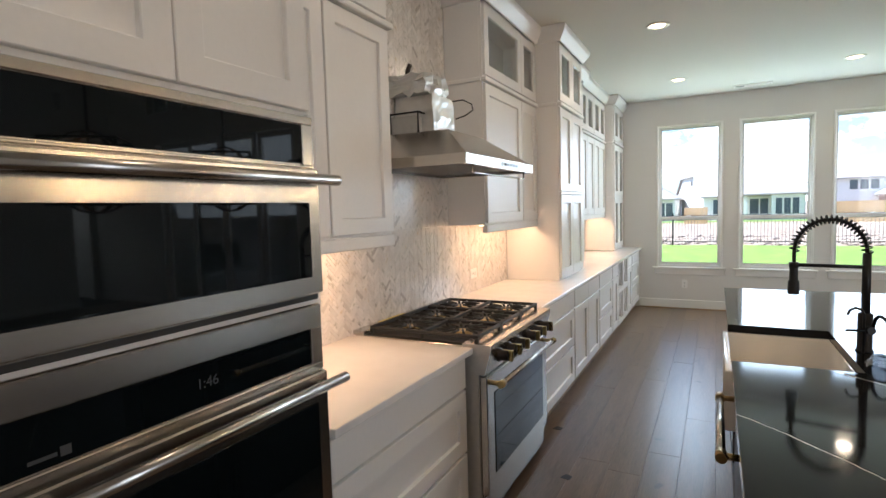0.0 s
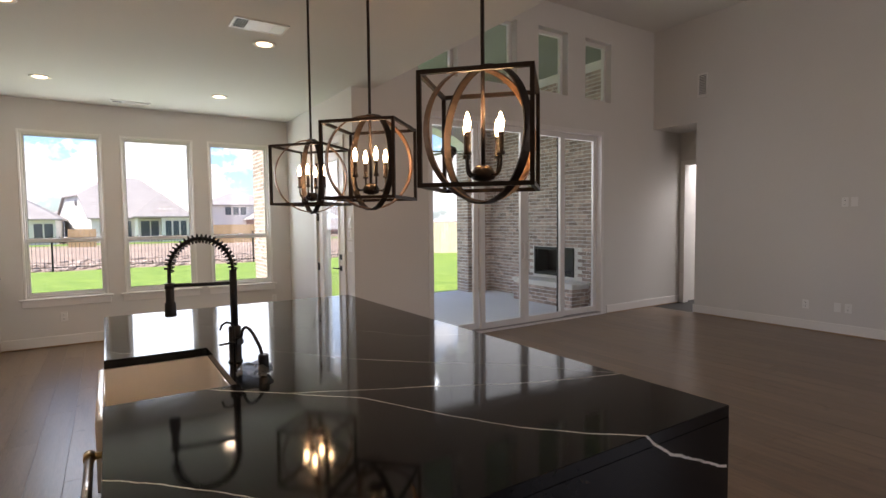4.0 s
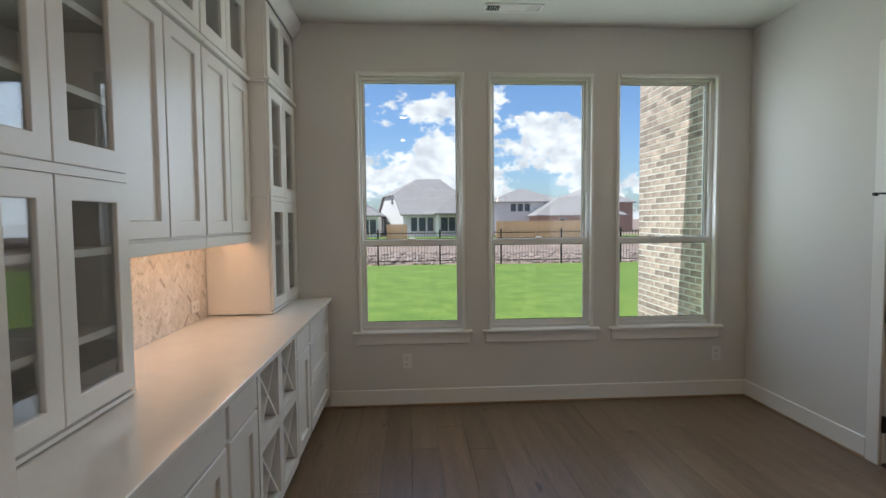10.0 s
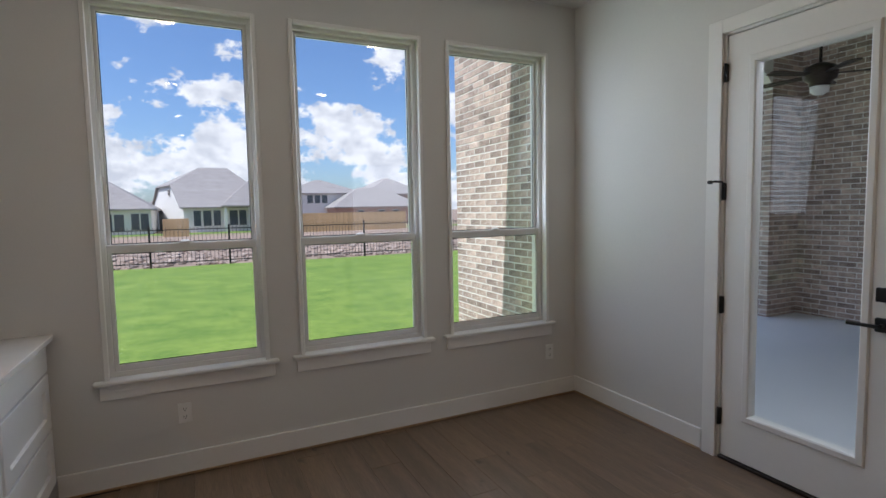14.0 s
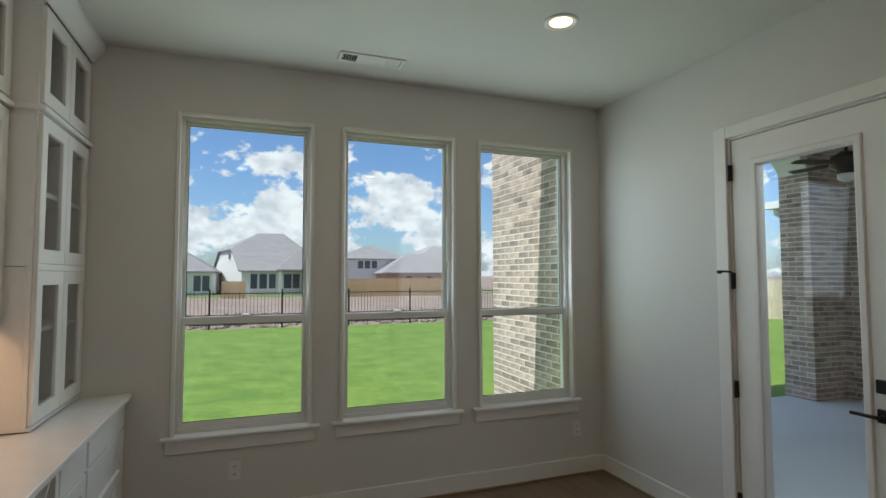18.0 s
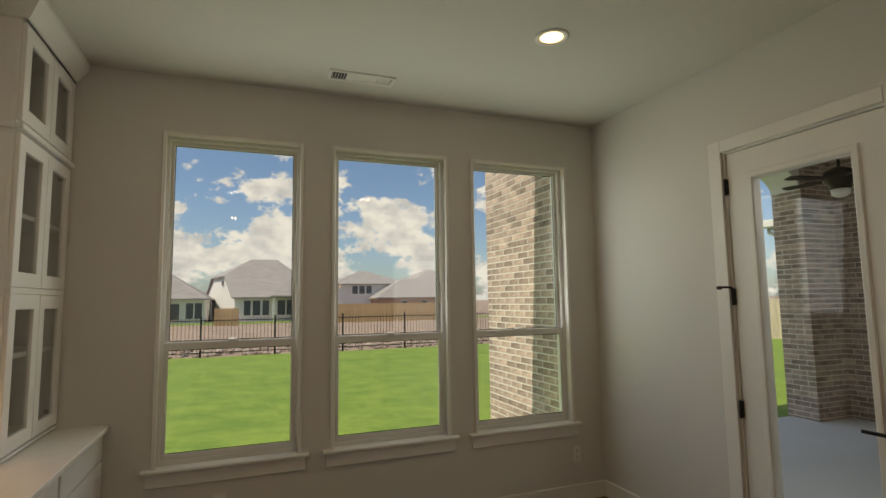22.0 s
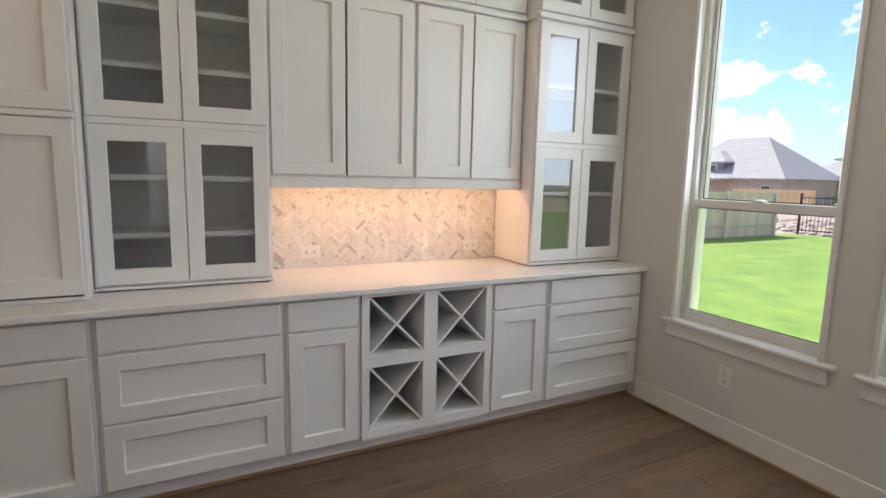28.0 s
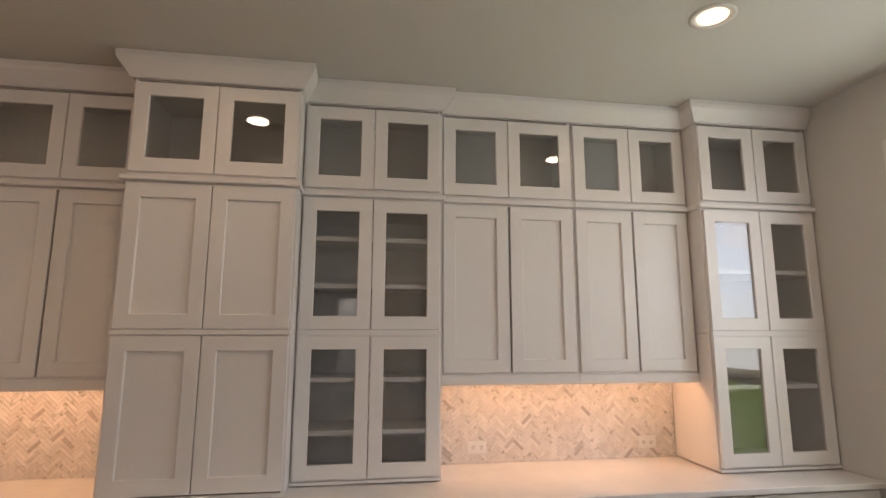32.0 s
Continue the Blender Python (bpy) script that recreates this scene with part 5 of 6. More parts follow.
# ---- ceiling fittings ----
def can_light(x, y, z=ZC, on=True):
    c = thing("recessed_light", (x, y, z), "round recessed ceiling light, lit warm white" if on else "round recessed ceiling light", "ceiling light", "recessed lights")
    t = bmesh.new()
    lathe(t, [(0.098, z - 0.0005), (0.098, z - 0.006), (0.088, z - 0.010), (0.066, z - 0.005), (0.066, z - 0.0005)], (x, y, 0), 32)
    part("trim_ring", t, M_TRIM, c)
    d = bmesh.new()
    lathe(d, [(0.065, z - 0.001), (0.065, z - 0.0045)], (x, y, 0), 32)
    part("lens", d, M_CAN, c, "glowing lens")
    lamp = new("recessed_light_beam", bpy.data.lights.new("recessed_light_beam", "AREA"))
    lamp.data.shape, lamp.data.size, lamp.data.energy, lamp.data.color = "DISK", 0.14, 1.9, (1.0, 0.74, 0.50)
    lamp.location = (x, y, z - 0.014)


for x, y in ((-0.42, 4.70), (1.35, 4.74), (-0.39, 6.95), (1.36, 6.95), (-0.42, 2.45), (-0.42, 0.2)):
    can_light(x, y)


def ceiling_vent(x, y, w, h):
    v = thing("ceiling_vent", (x, y, ZC), "white louvred ceiling air vent", "air vent", "ceiling vents")
    z = ZC
    part("frame", boxes((x - w / 2, x + w / 2, y - h / 2, y - h / 2 + 0.022, z - 0.009, z), (x - w / 2, x + w / 2, y + h / 2 - 0.022, y + h / 2, z - 0.009, z), (x - w / 2, x - w / 2 + 0.022, y - h / 2 + 0.022, y + h / 2 - 0.022, z - 0.009, z), (x + w / 2 - 0.022, x + w / 2, y - h / 2 + 0.022, y + h / 2 - 0.022, z - 0.009, z), (x - w * 0.23, x + w * 0.23, y - h / 2 + 0.022, y + h / 2 - 0.022, z - 0.007, z), bevel=0.002), M_TRIM, v)
    part("backing", boxes((x - w / 2 + 0.022, x + w / 2 - 0.022, y - h / 2 + 0.022, y + h / 2 - 0.022, z - 0.002, z - 0.0005)), M_SLOT, v)
    for side in (-1, 1):
        for i in range(5):
            cx = x + side * (w * 0.25 + i * w * 0.042)
            s = bmesh.new()
            prism(s, [(cx - 0.007, z - 0.002), (cx - 0.004, z - 0.002), (cx + 0.007 * side, z - 0.009), (cx + 0.007 * side - 0.003, z - 0.009)], "y", y - h / 2 + 0.022, y + h / 2 - 0.022)
            part("slat", s, M_TRIM, v)


ceiling_vent(0.455, 7.84, 0.44, 0.15)
ceiling_vent(1.21, 4.33, 0.42, 0.24)

# return-air grille high on the far wall
g = thing("return_air_grille", (XR, 4.78, 3.69), "grey louvred wall vent", "air vent")
part("frame", boxes((XR - 0.012, XR, 4.70, 4.86, 3.46, 3.49), (XR - 0.012, XR, 4.70, 4.86, 3.80, 3.83), (XR - 0.012, XR, 4.70, 4.72, 3.49, 3.80), (XR - 0.012, XR, 4.84, 4.86, 3.49, 3.80)), M_TRIM, g)
for i in range(12):
    part("slat", boxes((XR - 0.010, XR - 0.002, 4.72, 4.84, 3.494 + i * 0.0256, 3.507 + i * 0.0256)), M_TRIM, g)
part("backing", boxes((XR - 0.002, XR - 0.0005, 4.72, 4.84, 3.49, 3.80)), M_SLOT, g)


# ---- switches and outlets ----
def plate(at, normal, w, h, kind, label, name="wall_outlet"):
    """A wall plate with sockets or rocker switches; normal is one of '+x', '-x', '-y'."""
    x, y, z = at
    o = thing(name, at, label, "outlet" if kind == "outlet" else ("switch" if kind == "switch" else "wall plate"), "wall plates")

    def b(u0, u1, d0, d1, v0, v1):
        if normal == "-y":
            return (x + u0, x + u1, y - d1, y - d0, z + v0, z + v1)
        if normal == "-x":
            return (x - d1, x - d0, y + u0, y + u1, z + v0, z + v1)
        return (x + d0, x + d1, y + u0, y + u1, z + v0, z + v1)
    part("plate", boxes(b(-w / 2, w / 2, 0.0005, 0.006, -h / 2, h / 2), bevel=0.002), M_PLASTIC, o)
    n = max(1, round(w / 0.058))
    if kind == "outlet":
        wide = w > h
        for s in (-1, 1):
            du, dv = (s * 0.024, 0) if wide else (0, s * 0.024)
            part("socket", boxes(b(du - 0.017, du + 0.017, 0.006, 0.008, dv - 0.016, dv + 0.016), bevel=0.002), M_PLASTIC, o)
            part("slot", boxes(b(du - 0.008, du - 0.005, 0.008, 0.0085, dv - 0.004, dv + 0.008), b(du + 0.005, du + 0.008, 0.008, 0.0085, dv - 0.004, dv + 0.008), b(du - 0.003, du + 0.003, 0.008, 0.0085, dv - 0.012, dv - 0.007)), M_SLOT, o)
    elif kind == "switch":
        for i in range(2):
            du = (i - 0.5) * 0.046
            part("rocker", boxes(b(du - 0.017, du + 0.017, 0.006, 0.010, -0.034, 0.034), bevel=0.003), M_PLASTIC, o)


plate((-0.365, YW, 0.37), "-y", 0.075, 0.12, "outlet", "white duplex wall outlet under a window")
plate((2.285, YW, 0.37), "-y", 0.075, 0.12, "outlet", "white duplex wall outlet under a window")
for z in (1.53, 1.39, 1.25):
    plate((XN, 5.77, z), "-x", 0.118, 0.122, "switch", "white double rocker switch beside the patio door", "light_switch")
for y in (6.13, 7.23):
    plate((XW + 0.016, y, 1.01), "+x", 0.12, 0.075, "outlet", "white outlet set in the marble backsplash")
plate((XW + 0.016, 3.48, 1.06), "+x", 0.12, 0.075, "outlet", "white outlet set in the marble backsplash")
for y, z, kind in ((3.26, 0.35, "outlet"), (2.89, 0.35, "blank"), (2.77, 0.35, "outlet"), (1.94, 0.37, "outlet"), (2.84, 1.73, "outlet"), (2.74, 1.73, "blank")):
    plate((XR, y, z), "-x", 0.075, 0.12, kind, "white wall plate on the great room wall")
# cased hall doorway
d = thing("door_3", (8.95, 5.13, 0), "white cased hall doorway, open", "doorway", kind="structure")
part("casing", boxes((8.93, 8.95, 5.55, 5.63, 0, 2.58), (8.93, 8.95, 4.64, 4.72, 0, 2.58), (8.93, 8.95, 4.72, 5.55, 2.50, 2.58)), M_TRIM, d)

# ---- outdoors ----
def sheet(rows, z0=None):
    bm = bmesh.new()
    for x0, x1, y0, y1, z in rows:
        bm.faces.new([bm.verts.new(p) for p in ((x0, y0, z), (x1, y0, z), (x1, y1, z), (x0, y1, z))])
    return bm


def ground_height(x, y):
    """The lot falls gently away, and rises again to the far lots."""
    if y < 24:
        return -0.22
    return -0.22 - min(1.0, (y - 24) / 36) * 0.35


bm = bmesh.new()
gx = [-2000, -400, -120] + [-60 + 5 * i for i in range(29)] + [140, 400, 2000]
gy = [-1500, -200, -60, -20, 0, 8, 12, 16, 20, 24, 27, 30, 33, 36, 40, 44, 50, 60, 80, 120, 400, 2000]
grid = [[bm.verts.new((x, y, ground_height(x, y) + (0.05 * noise.noise(Vector((x, y, 0)) * 0.4) if 24 < y < 120 else 0))) for x in gx] for y in gy]
for j in range(len(gy) - 1):
    for i in range(len(gx) - 1):
        bm.faces.new((grid[j][i], grid[j][i + 1], grid[j + 1][i + 1], grid[j + 1][i]))
solid("ground", bm, M_DIRT, "bare brown earth of unfinished lots", "ground", kind="structure")

# lawn: a gently uneven sheet just over the earth
bm = bmesh.new()
nx, ny = 44, 40
rows = []
for j in range(ny + 1):
    y = 8.3 + (24.0 - 8.3) * j / ny
    rows.append([bm.verts.new((-9.0 + 49.0 * i / nx, y, -0.19 + 0.02 * noise.noise(Vector((-9.0 + 49.0 * i / nx, y, 3)) * 0.8))) for i in range(nx + 1)])
for j in range(ny):
    for i in range(nx):
        f = bm.faces.new((rows[j][i], rows[j][i + 1], rows[j + 1][i + 1], rows[j + 1][i]))
        f.smooth = True
solid("lawn", bm, M_GRASS, "mown bright green lawn behind the house", "lawn", kind="structure")
solid("lawn_far", sheet([(-40, 40, 63.5, 69.5, -0.545)]), M_GRASS, "strip of green lawn behind the far houses", "lawn", kind="structure")

# patio slab and its roof
PX1, PYF = 7.42, 9.42
solid("patio_slab", boxes((XN + 0.2, 8.6, YS + 0.2, PYF + 0.25, -0.25, -0.03), bevel=0.01), M_CONCRETE, "smooth grey concrete patio slab", "patio", kind="structure")
solid("patio_ceiling", boxes((XN + 0.16, 8.6, YS + 0.2, 10.3, 4.30, 4.45)), M_PATIOCEIL, "grey-green boarded patio ceiling", "ceiling", kind="structure")


# brickwork: a mortar core with single bricks proud of it
BL, BH, BJ = 0.203, 0.056, 0.012


def brick_mesh(l, name):
    bm = bmesh.new()
    box(bm, 0, l, -0.0015, 0.004, 0, BH, bevel=0.001)
    return mesh_of(name, bm, M_BRICK)


BRICK = brick_mesh(BL, "brick")
HALF = brick_mesh(BL / 2 - BJ / 2, "brick_half")


def brick_face(parent, origin, turn, length, z0, z1, keep=None, parts=False):
    """Running-bond bricks over a face that starts at origin and runs along its local x (turned by turn), out along -y."""
    course = BH + BJ
    m0 = pose(*origin, 0, 0, turn)
    n = int((z1 - z0) / course)
    loose = []
    for j in range(n):
        z = z0 + j * course
        off = 0 if j % 2 == 0 else -(BL + BJ) / 2
        x = off
        while x < length - 0.03:
            a, b = max(0, x), min(length, x + BL)
            if b - a > 0.04 and (keep is None or keep(a, b, z)):
                loose.append((a, b, z))
            x += BL + BJ
    if parts:
        for a, b, z in loose:
            ob = new("brick", BRICK if b - a > BL - 0.01 else HALF)
            ob.parent = parent
            ob.matrix_local = Matrix.Translation(-PLACE[parent]) @ m0 @ Matrix.Translation((a, 0, z)) @ Matrix.Diagonal(((b - a) / (BL if b - a > BL - 0.01 else BL / 2 - BJ / 2), 1, 1, 1))
        return
    verts, faces = [], []
    for a, b, z in loose:
        k = len(verts)
        c = 0.002
        for x, y, h in ((a, -0.002, z), (b, -0.002, z), (b, -0.002, z + BH), (a, -0.002, z + BH), (a + c, -0.004, z + c), (b - c, -0.004, z + c), (b - c, -0.004, z + BH - c), (a + c, -0.004, z + BH - c), (a, 0.002, z), (b, 0.002, z), (b, 0.002, z + BH), (a, 0.002, z + BH)):
            verts.append(m0 @ Vector((x, y, h)) - PLACE[parent])
        faces += [[k + i for i in f] for f in ((4, 5, 6, 7), (0, 1, 5, 4), (1, 2, 6, 5), (2, 3, 7, 6), (3, 0, 4, 7), (8, 9, 1, 0), (9, 10, 2, 1), (10, 11, 3, 2), (11, 8, 0, 3))]
    me = bpy.data.meshes.new("brickwork")
    me.from_pydata(verts, [], faces)
    me.materials.append(M_BRICK)
    ob = new("brickwork", me)
    ob.parent = parent
    tagged(ob, kind="stuff")


# wing wall beside the nook, its long face towards the windows
WX0, WX1, WY1 = 2.47, 3.0, 10.15
wing = thing("wall_brick_wing", (2.7, 9.2, -0.2), "grey-brown brick wing wall with pale mortar", "brick wall", kind="structure")
part("core", boxes((WX0, WX1, YW + 0.2, WY1, -0.25, 4.30)), M_MORTAR, wing)
# arch front, far pillar and fireplace wall
pil = thing("wall_brick_patio", (7.3, 9.4, -0.2), "grey-brown brick patio wall with pillar", "brick wall", kind="structure")
part("core", boxes((6.78, PX1, 9.28, 9.70, -0.25, 4.30)), M_MORTAR, pil)
fire_y0, fire_y1, fz0, fz1 = 6.83, 7.80, 0.50, 0.97
part("core", boxes((PX1, PX1 + 0.35, YS + 0.2, fire_y0, -0.25, 4.30), (PX1, PX1 + 0.35, fire_y1, 9.68, -0.25, 4.30), (PX1, PX1 + 0.35, fire_y0, fire_y1, fz1, 4.30), (PX1, PX1 + 0.35, fire_y0, fire_y1, -0.25, fz0)), M_MORTAR, pil)
bm = bmesh.new()
# arch: a beam with a curved underside
n = 24
ax0, ax1, spring, rise = WX1, 6.78, 3.02, 0.55
outline = [(ax0, 4.30), (ax0, spring)]
outline += [((ax0 + ax1) / 2 - (ax1 - ax0) / 2 * math.cos(math.pi * i / n), spring + rise * math.sin(math.pi * i / n)) for i in range(n + 1)]
outline += [(ax1, 4.30)]
prism(bm, outline[:1] + outline[2:], "y", 9.28, 9.70)
part("arch", bm, M_SIDING, pil, "white painted arch over the patio opening")
part("hearth", boxes((PX1 - 0.45, PX1 - 0.005, 6.42, 7.98, -0.03, 0.34)), M_MORTAR, pil)
part("hearth_cap", boxes((PX1 - 0.48, PX1 - 0.005, 6.39, 8.01, 0.34, 0.40), bevel=0.008), M_MORTAR, pil)

fp = thing("outdoor_fireplace", (PX1, 7.2, fz0), "black linear outdoor fireplace insert in brick", "fireplace")
part("firebox", boxes((PX1 + 0.30, PX1 + 0.33, fire_y0 + 0.02, fire_y1 - 0.02, fz0 + 0.02, fz1 - 0.02), (PX1 + 0.02, PX1 + 0.3, fire_y0 + 0.005, fire_y0 + 0.02, fz0 + 0.005, fz1 - 0.005), (PX1 + 0.02, PX1 + 0.3, fire_y1 - 0.02, fire_y1 - 0.005, fz0 + 0.005, fz1 - 0.005), (PX1 + 0.02, PX1 + 0.3, fire_y0 + 0.02, fire_y1 - 0.02, fz1 - 0.02, fz1 - 0.005), (PX1 + 0.02, PX1 + 0.3, fire_y0 + 0.02, fire_y1 - 0.02, fz0 + 0.005, fz0 + 0.02)), M_BLACK, fp)
part("surround", boxes((PX1 - 0.03, PX1 + 0.02, fire_y0 - 0.04, fire_y0 + 0.005, fz0 - 0.04, fz1 + 0.04), (PX1 - 0.03, PX1 + 0.02, fire_y1 - 0.005, fire_y1 + 0.04, fz0 - 0.04, fz1 + 0.04), (PX1 - 0.03, PX1 + 0.02, fire_y0 + 0.005, fire_y1 - 0.005, fz1 - 0.005, fz1 + 0.04), (PX1 - 0.03, PX1 + 0.02, fire_y0 + 0.005, fire_y1 - 0.005, fz0 - 0.04, fz0 + 0.005), bevel=0.004), M_BLACK, fp)


def ceiling_fan(x, y, z):
    f = thing("ceiling_fan", (x, y, z), "dark five-bladed patio ceiling fan at rest", "ceiling fan")
    b = bmesh.new()
    lathe(b, [(0.03, 4.30), (0.07, 4.28), (0.07, 4.22), (0.02, 4.2)], (x, y, 0), 20)
    part("canopy", b, M_BRONZE, f)
    t = bmesh.new()
    tube(t, [(x, y, 4.22), (x, y, z + 0.1)], 0.014, 10)
    part("downrod", t, M_BRONZE, f)
    m = bmesh.new()
    lathe(m, [(0.04, 0.12), (0.13, 0.08), (0.15, 0.03), (0.14, -0.04), (0.09, -0.07), (0.09, -0.11)], (x, y, z), 24)
    part("motor", m, M_BRONZE, f)
    g = bmesh.new()
    lathe(g, [(0.085, -0.11), (0.08, -0.16), (0.04, -0.19)], (x, y, z), 20)
    part("light_bowl", g, M_PLASTIC, f)
    for i in range(5):
        a = radians(20 + 72 * i)
        d, s = Vector((math.cos(a), math.sin(a), 0)), Vector((-math.sin(a), math.cos(a), 0))
        bl = bmesh.new()
        pts = [(0.14, 0.03), (0.26, 0.05), (0.52, 0.065), (0.57, 0.045)]
        lo = [Vector((x, y, z)) + d * r + s * w + Vector((0, 0, 0.006)) for r, w in pts] + [Vector((x, y, z)) + d * r - s * w - Vector((0, 0, 0.006)) for r, w in reversed(pts)]
        va = [bl.verts.new(p) for p in lo]
        vb = [bl.verts.new(p + Vector((0, 0, 0.008))) for p in lo]
        bl.faces.new(va)
        bl.faces.new(vb[::-1])
        for k in range(8):
            bl.faces.new((va[k], va[(k + 1) % 8], vb[(k + 1) % 8], vb[k]))
        part("blade", bl, M_BRONZE, f)


ceiling_fan(5.41, 7.95, 2.79)

# eave over the nook
e = thing("roof_eave", (0.3, 8.9, 3.3), "white boxed eave with gutter over the nook", "eave", kind="structure")
part("soffit", boxes((-2.6, 2.47, YW + 0.2, 8.91, 3.28, 3.36)), M_SIDING, e)
part("fascia", boxes((-2.6, 2.47, 8.91, 8.94, 3.2, 3.42)), M_SIDING, e)
solid("wall_outer_nook", boxes((-2.1, -1.9, -3, YW + 0.2, -0.25, 3.3)), M_MORTAR, "brick side wall of the house", "wall", kind="structure")
# unseen flat slabs added in place of the roof, to shade rooms and patio
solid("roof_stand_in", boxes((-2.6, 2.47, -3.2, 8.94, 3.42, 3.5), (2.47, 9.2, -3.2, 10.3, 5.0, 5.1)), M_SHINGLE, "unseen flat slabs standing in for the roof, keeping sun out", "roof", kind="structure")
# cladding outside the window wall
solid("wall_outer_north", boxes((-1.9, -0.80, YW + 0.16, YW + 0.30, -0.25, 3.3), (2.335, 2.47, YW + 0.16, YW + 0.30, -0.25, 3.3)), M_MORTAR, "brick outer face of the window wall", "wall", kind="structure")


# ---- fences ----
def iron_fence(x0, x1, y, z):
    f = thing("iron_fence", ((x0 + x1) / 2, y, z), "black iron picket fence along the lawn", "fence")
    step = 2.4
    x = x0
    while x < x1:
        part("post", boxes((x - 0.03, x + 0.03, y - 0.03, y + 0.03, z - 0.05, z + 1.38)), M_BLACK, f)
        b = min(x + step, x1)
        part("rail", boxes((x + 0.03, b - 0.03, y - 0.015, y + 0.015, z + 1.22, z + 1.25), (x + 0.03, b - 0.03, y - 0.015, y + 0.015, z + 0.14, z + 0.17)), M_BLACK, f)
        bm = bmesh.new()
        n = 20
        for i in range(1, n):
            px = x + step * i / n
            if px < x1:
                box(bm, px - 0.006, px + 0.006, y - 0.006, y + 0.006, z + 0.08, z + 1.32)
        part("pickets", bm, M_BLACK, f)
        x += step


iron_fence(-8.8, 14.0, 24.1, -0.2)


def board_fence(name, a, b, z, h, mat, label, side=1):
    """Upright boards with rails and posts, from a to b."""
    a, b = Vector((*a, z)), Vector((*b, z))
    d = (b - a).normalized()
    n = Vector((-d.y, d.x, 0)) * side
    f = thing(name, (a + b) / 2, label, "fence")
    length = (b - a).length
    count = int(length / 0.145)
    me = None
    bm = bmesh.new()
    turn = math.degrees(math.atan2(d.y, d.x))
    box(bm, 0, 0.138, -0.01, 0.01, 0, h)
    me = mesh_of("board", bm, mat)
    far = count > 160
    loose = bmesh.new() if far else None
    for i in range(count):
        m = Matrix.Translation(a + d * (i * 0.145)) @ pose(0, 0, 0.02 * noise.noise(Vector((i * 0.7, 0, 0))), 0, 0, turn)
        if far:
            sub = bmesh.new()
            sub.from_mesh(me)
            bmesh.ops.transform(sub, matrix=m, verts=sub.verts)
            t = bpy.data.meshes.new("t")
            sub.to_mesh(t)
            sub.free()
            loose.from_mesh(t)
            bpy.data.meshes.remove(t)
        else:
            ob = new("board", me)
            ob.parent = f
            ob.matrix_local = Matrix.Translation(-PLACE[f]) @ m
    if far:
        tagged(part("boards", loose, mat, f), kind="stuff")
    rails = bmesh.new()
    for zz in (0.35, h - 0.35):
        tube(rails, [a + n * 0.03 + Vector((0, 0, zz)), b + n * 0.03 + Vector((0, 0, zz))], 0.035, 4)
    part("rails", rails, mat, f)
    i = 0.0
    while i < length:
        p = a + d * i + n * 0.07
        part("post", boxes((p.x - 0.045, p.x + 0.045, p.y - 0.045, p.y + 0.045, z - 0.1, z + h + 0.02)), mat, f)
        i += 2.4


board_fence("side_fence", (-8.8, 22.6), (-8.8, 5.0), -0.2, 1.4, M_GREYWOOD, "pale weathered board fence at the side", 1)
board_fence("cedar_fence", (14.0, 24.6), (40.0, 7.0), -0.75, 2.2, M_GREYWOOD, "pale board fence at the lot's end")
board_fence("cedar_fence", (9.0, 60.0), (21.5, 60.0), -0.57, 1.95, M_CEDAR, "orange cedar board fence between far houses")
board_fence("cedar_fence", (-2.9, 60.0), (-0.6, 60.0), -0.57, 1.7, M_CEDAR, "orange cedar board fence between far houses")
board_fence("cedar_fence", (-29.0, 50.0), (-22.0, 50.0), -0.5, 1.5, M_CEDAR, "orange cedar board fence between far houses")


# ---- far houses ----
def hip(bm, x0, x1, y0, y1, z0, rise, over=0.5, ridge=0.35):
    x0, x1, y0, y1 = x0 - over, x1 + over, y0 - over, y1 + over
    w, l = x1 - x0, y1 - y0
    if w >= l:
        r = min(l / 2, w / 2 * 0.98)
        a, b = (x0 + max(r * 0.95, w * ridge), (y0 + y1) / 2, z0 + rise), (x1 - max(r * 0.95, w * ridge), (y0 + y1) / 2, z0 + rise)
        if a[0] > b[0]:
            a = b = ((x0 + x1) / 2, (y0 + y1) / 2, z0 + rise)
    else:
        a, b = ((x0 + x1) / 2, y0 + w * 0.48, z0 + rise), ((x0 + x1) / 2, y1 - w * 0.48, z0 + rise)
    c = [bm.verts.new(p) for p in ((x0, y0, z0), (x1, y0, z0), (x1, y1, z0), (x0, y1, z0))]
    d = [bm.verts.new((v.co.x, v.co.y, z0 - 0.18)) for v in c]
    p, q = bm.verts.new(a), bm.verts.new((b[0] + 0.01, b[1] + 0.01, b[2]))
    if w >= l:
        for f in ((c[0], c[1], q, p), (c[1], c[2], q), (c[2], c[3], p, q), (c[3], c[0], p)):
            bm.faces.new(f)
    else:
        for f in ((c[0], c[1], p), (c[1], c[2], q, p), (c[2], c[3], q), (c[3], c[0], p, q)):
            bm.faces.new(f)
    for k in range(4):
        bm.faces.new((d[k], d[(k + 1) % 4], c[(k + 1) % 4], c[k]))
    bm.faces.new(d)


def far_window(parent, x, y, z, w, h):
    fr = part("window", boxes((x - w / 2 - 0.08, x + w / 2 + 0.08, y - 0.05, y, z - 0.08, z + h + 0.08)), M_SIDING, parent)
    part("pane", boxes((x - w / 2, x + w / 2, y - 0.07, y - 0.05, z, z + h)), M_FARGLASS, fr)


M_STONEWALL = material("tan_stone_wall", (0.55, 0.46, 0.37), 0.9, second=(0.36, 0.29, 0.23), scale=4, mottle=1.5)


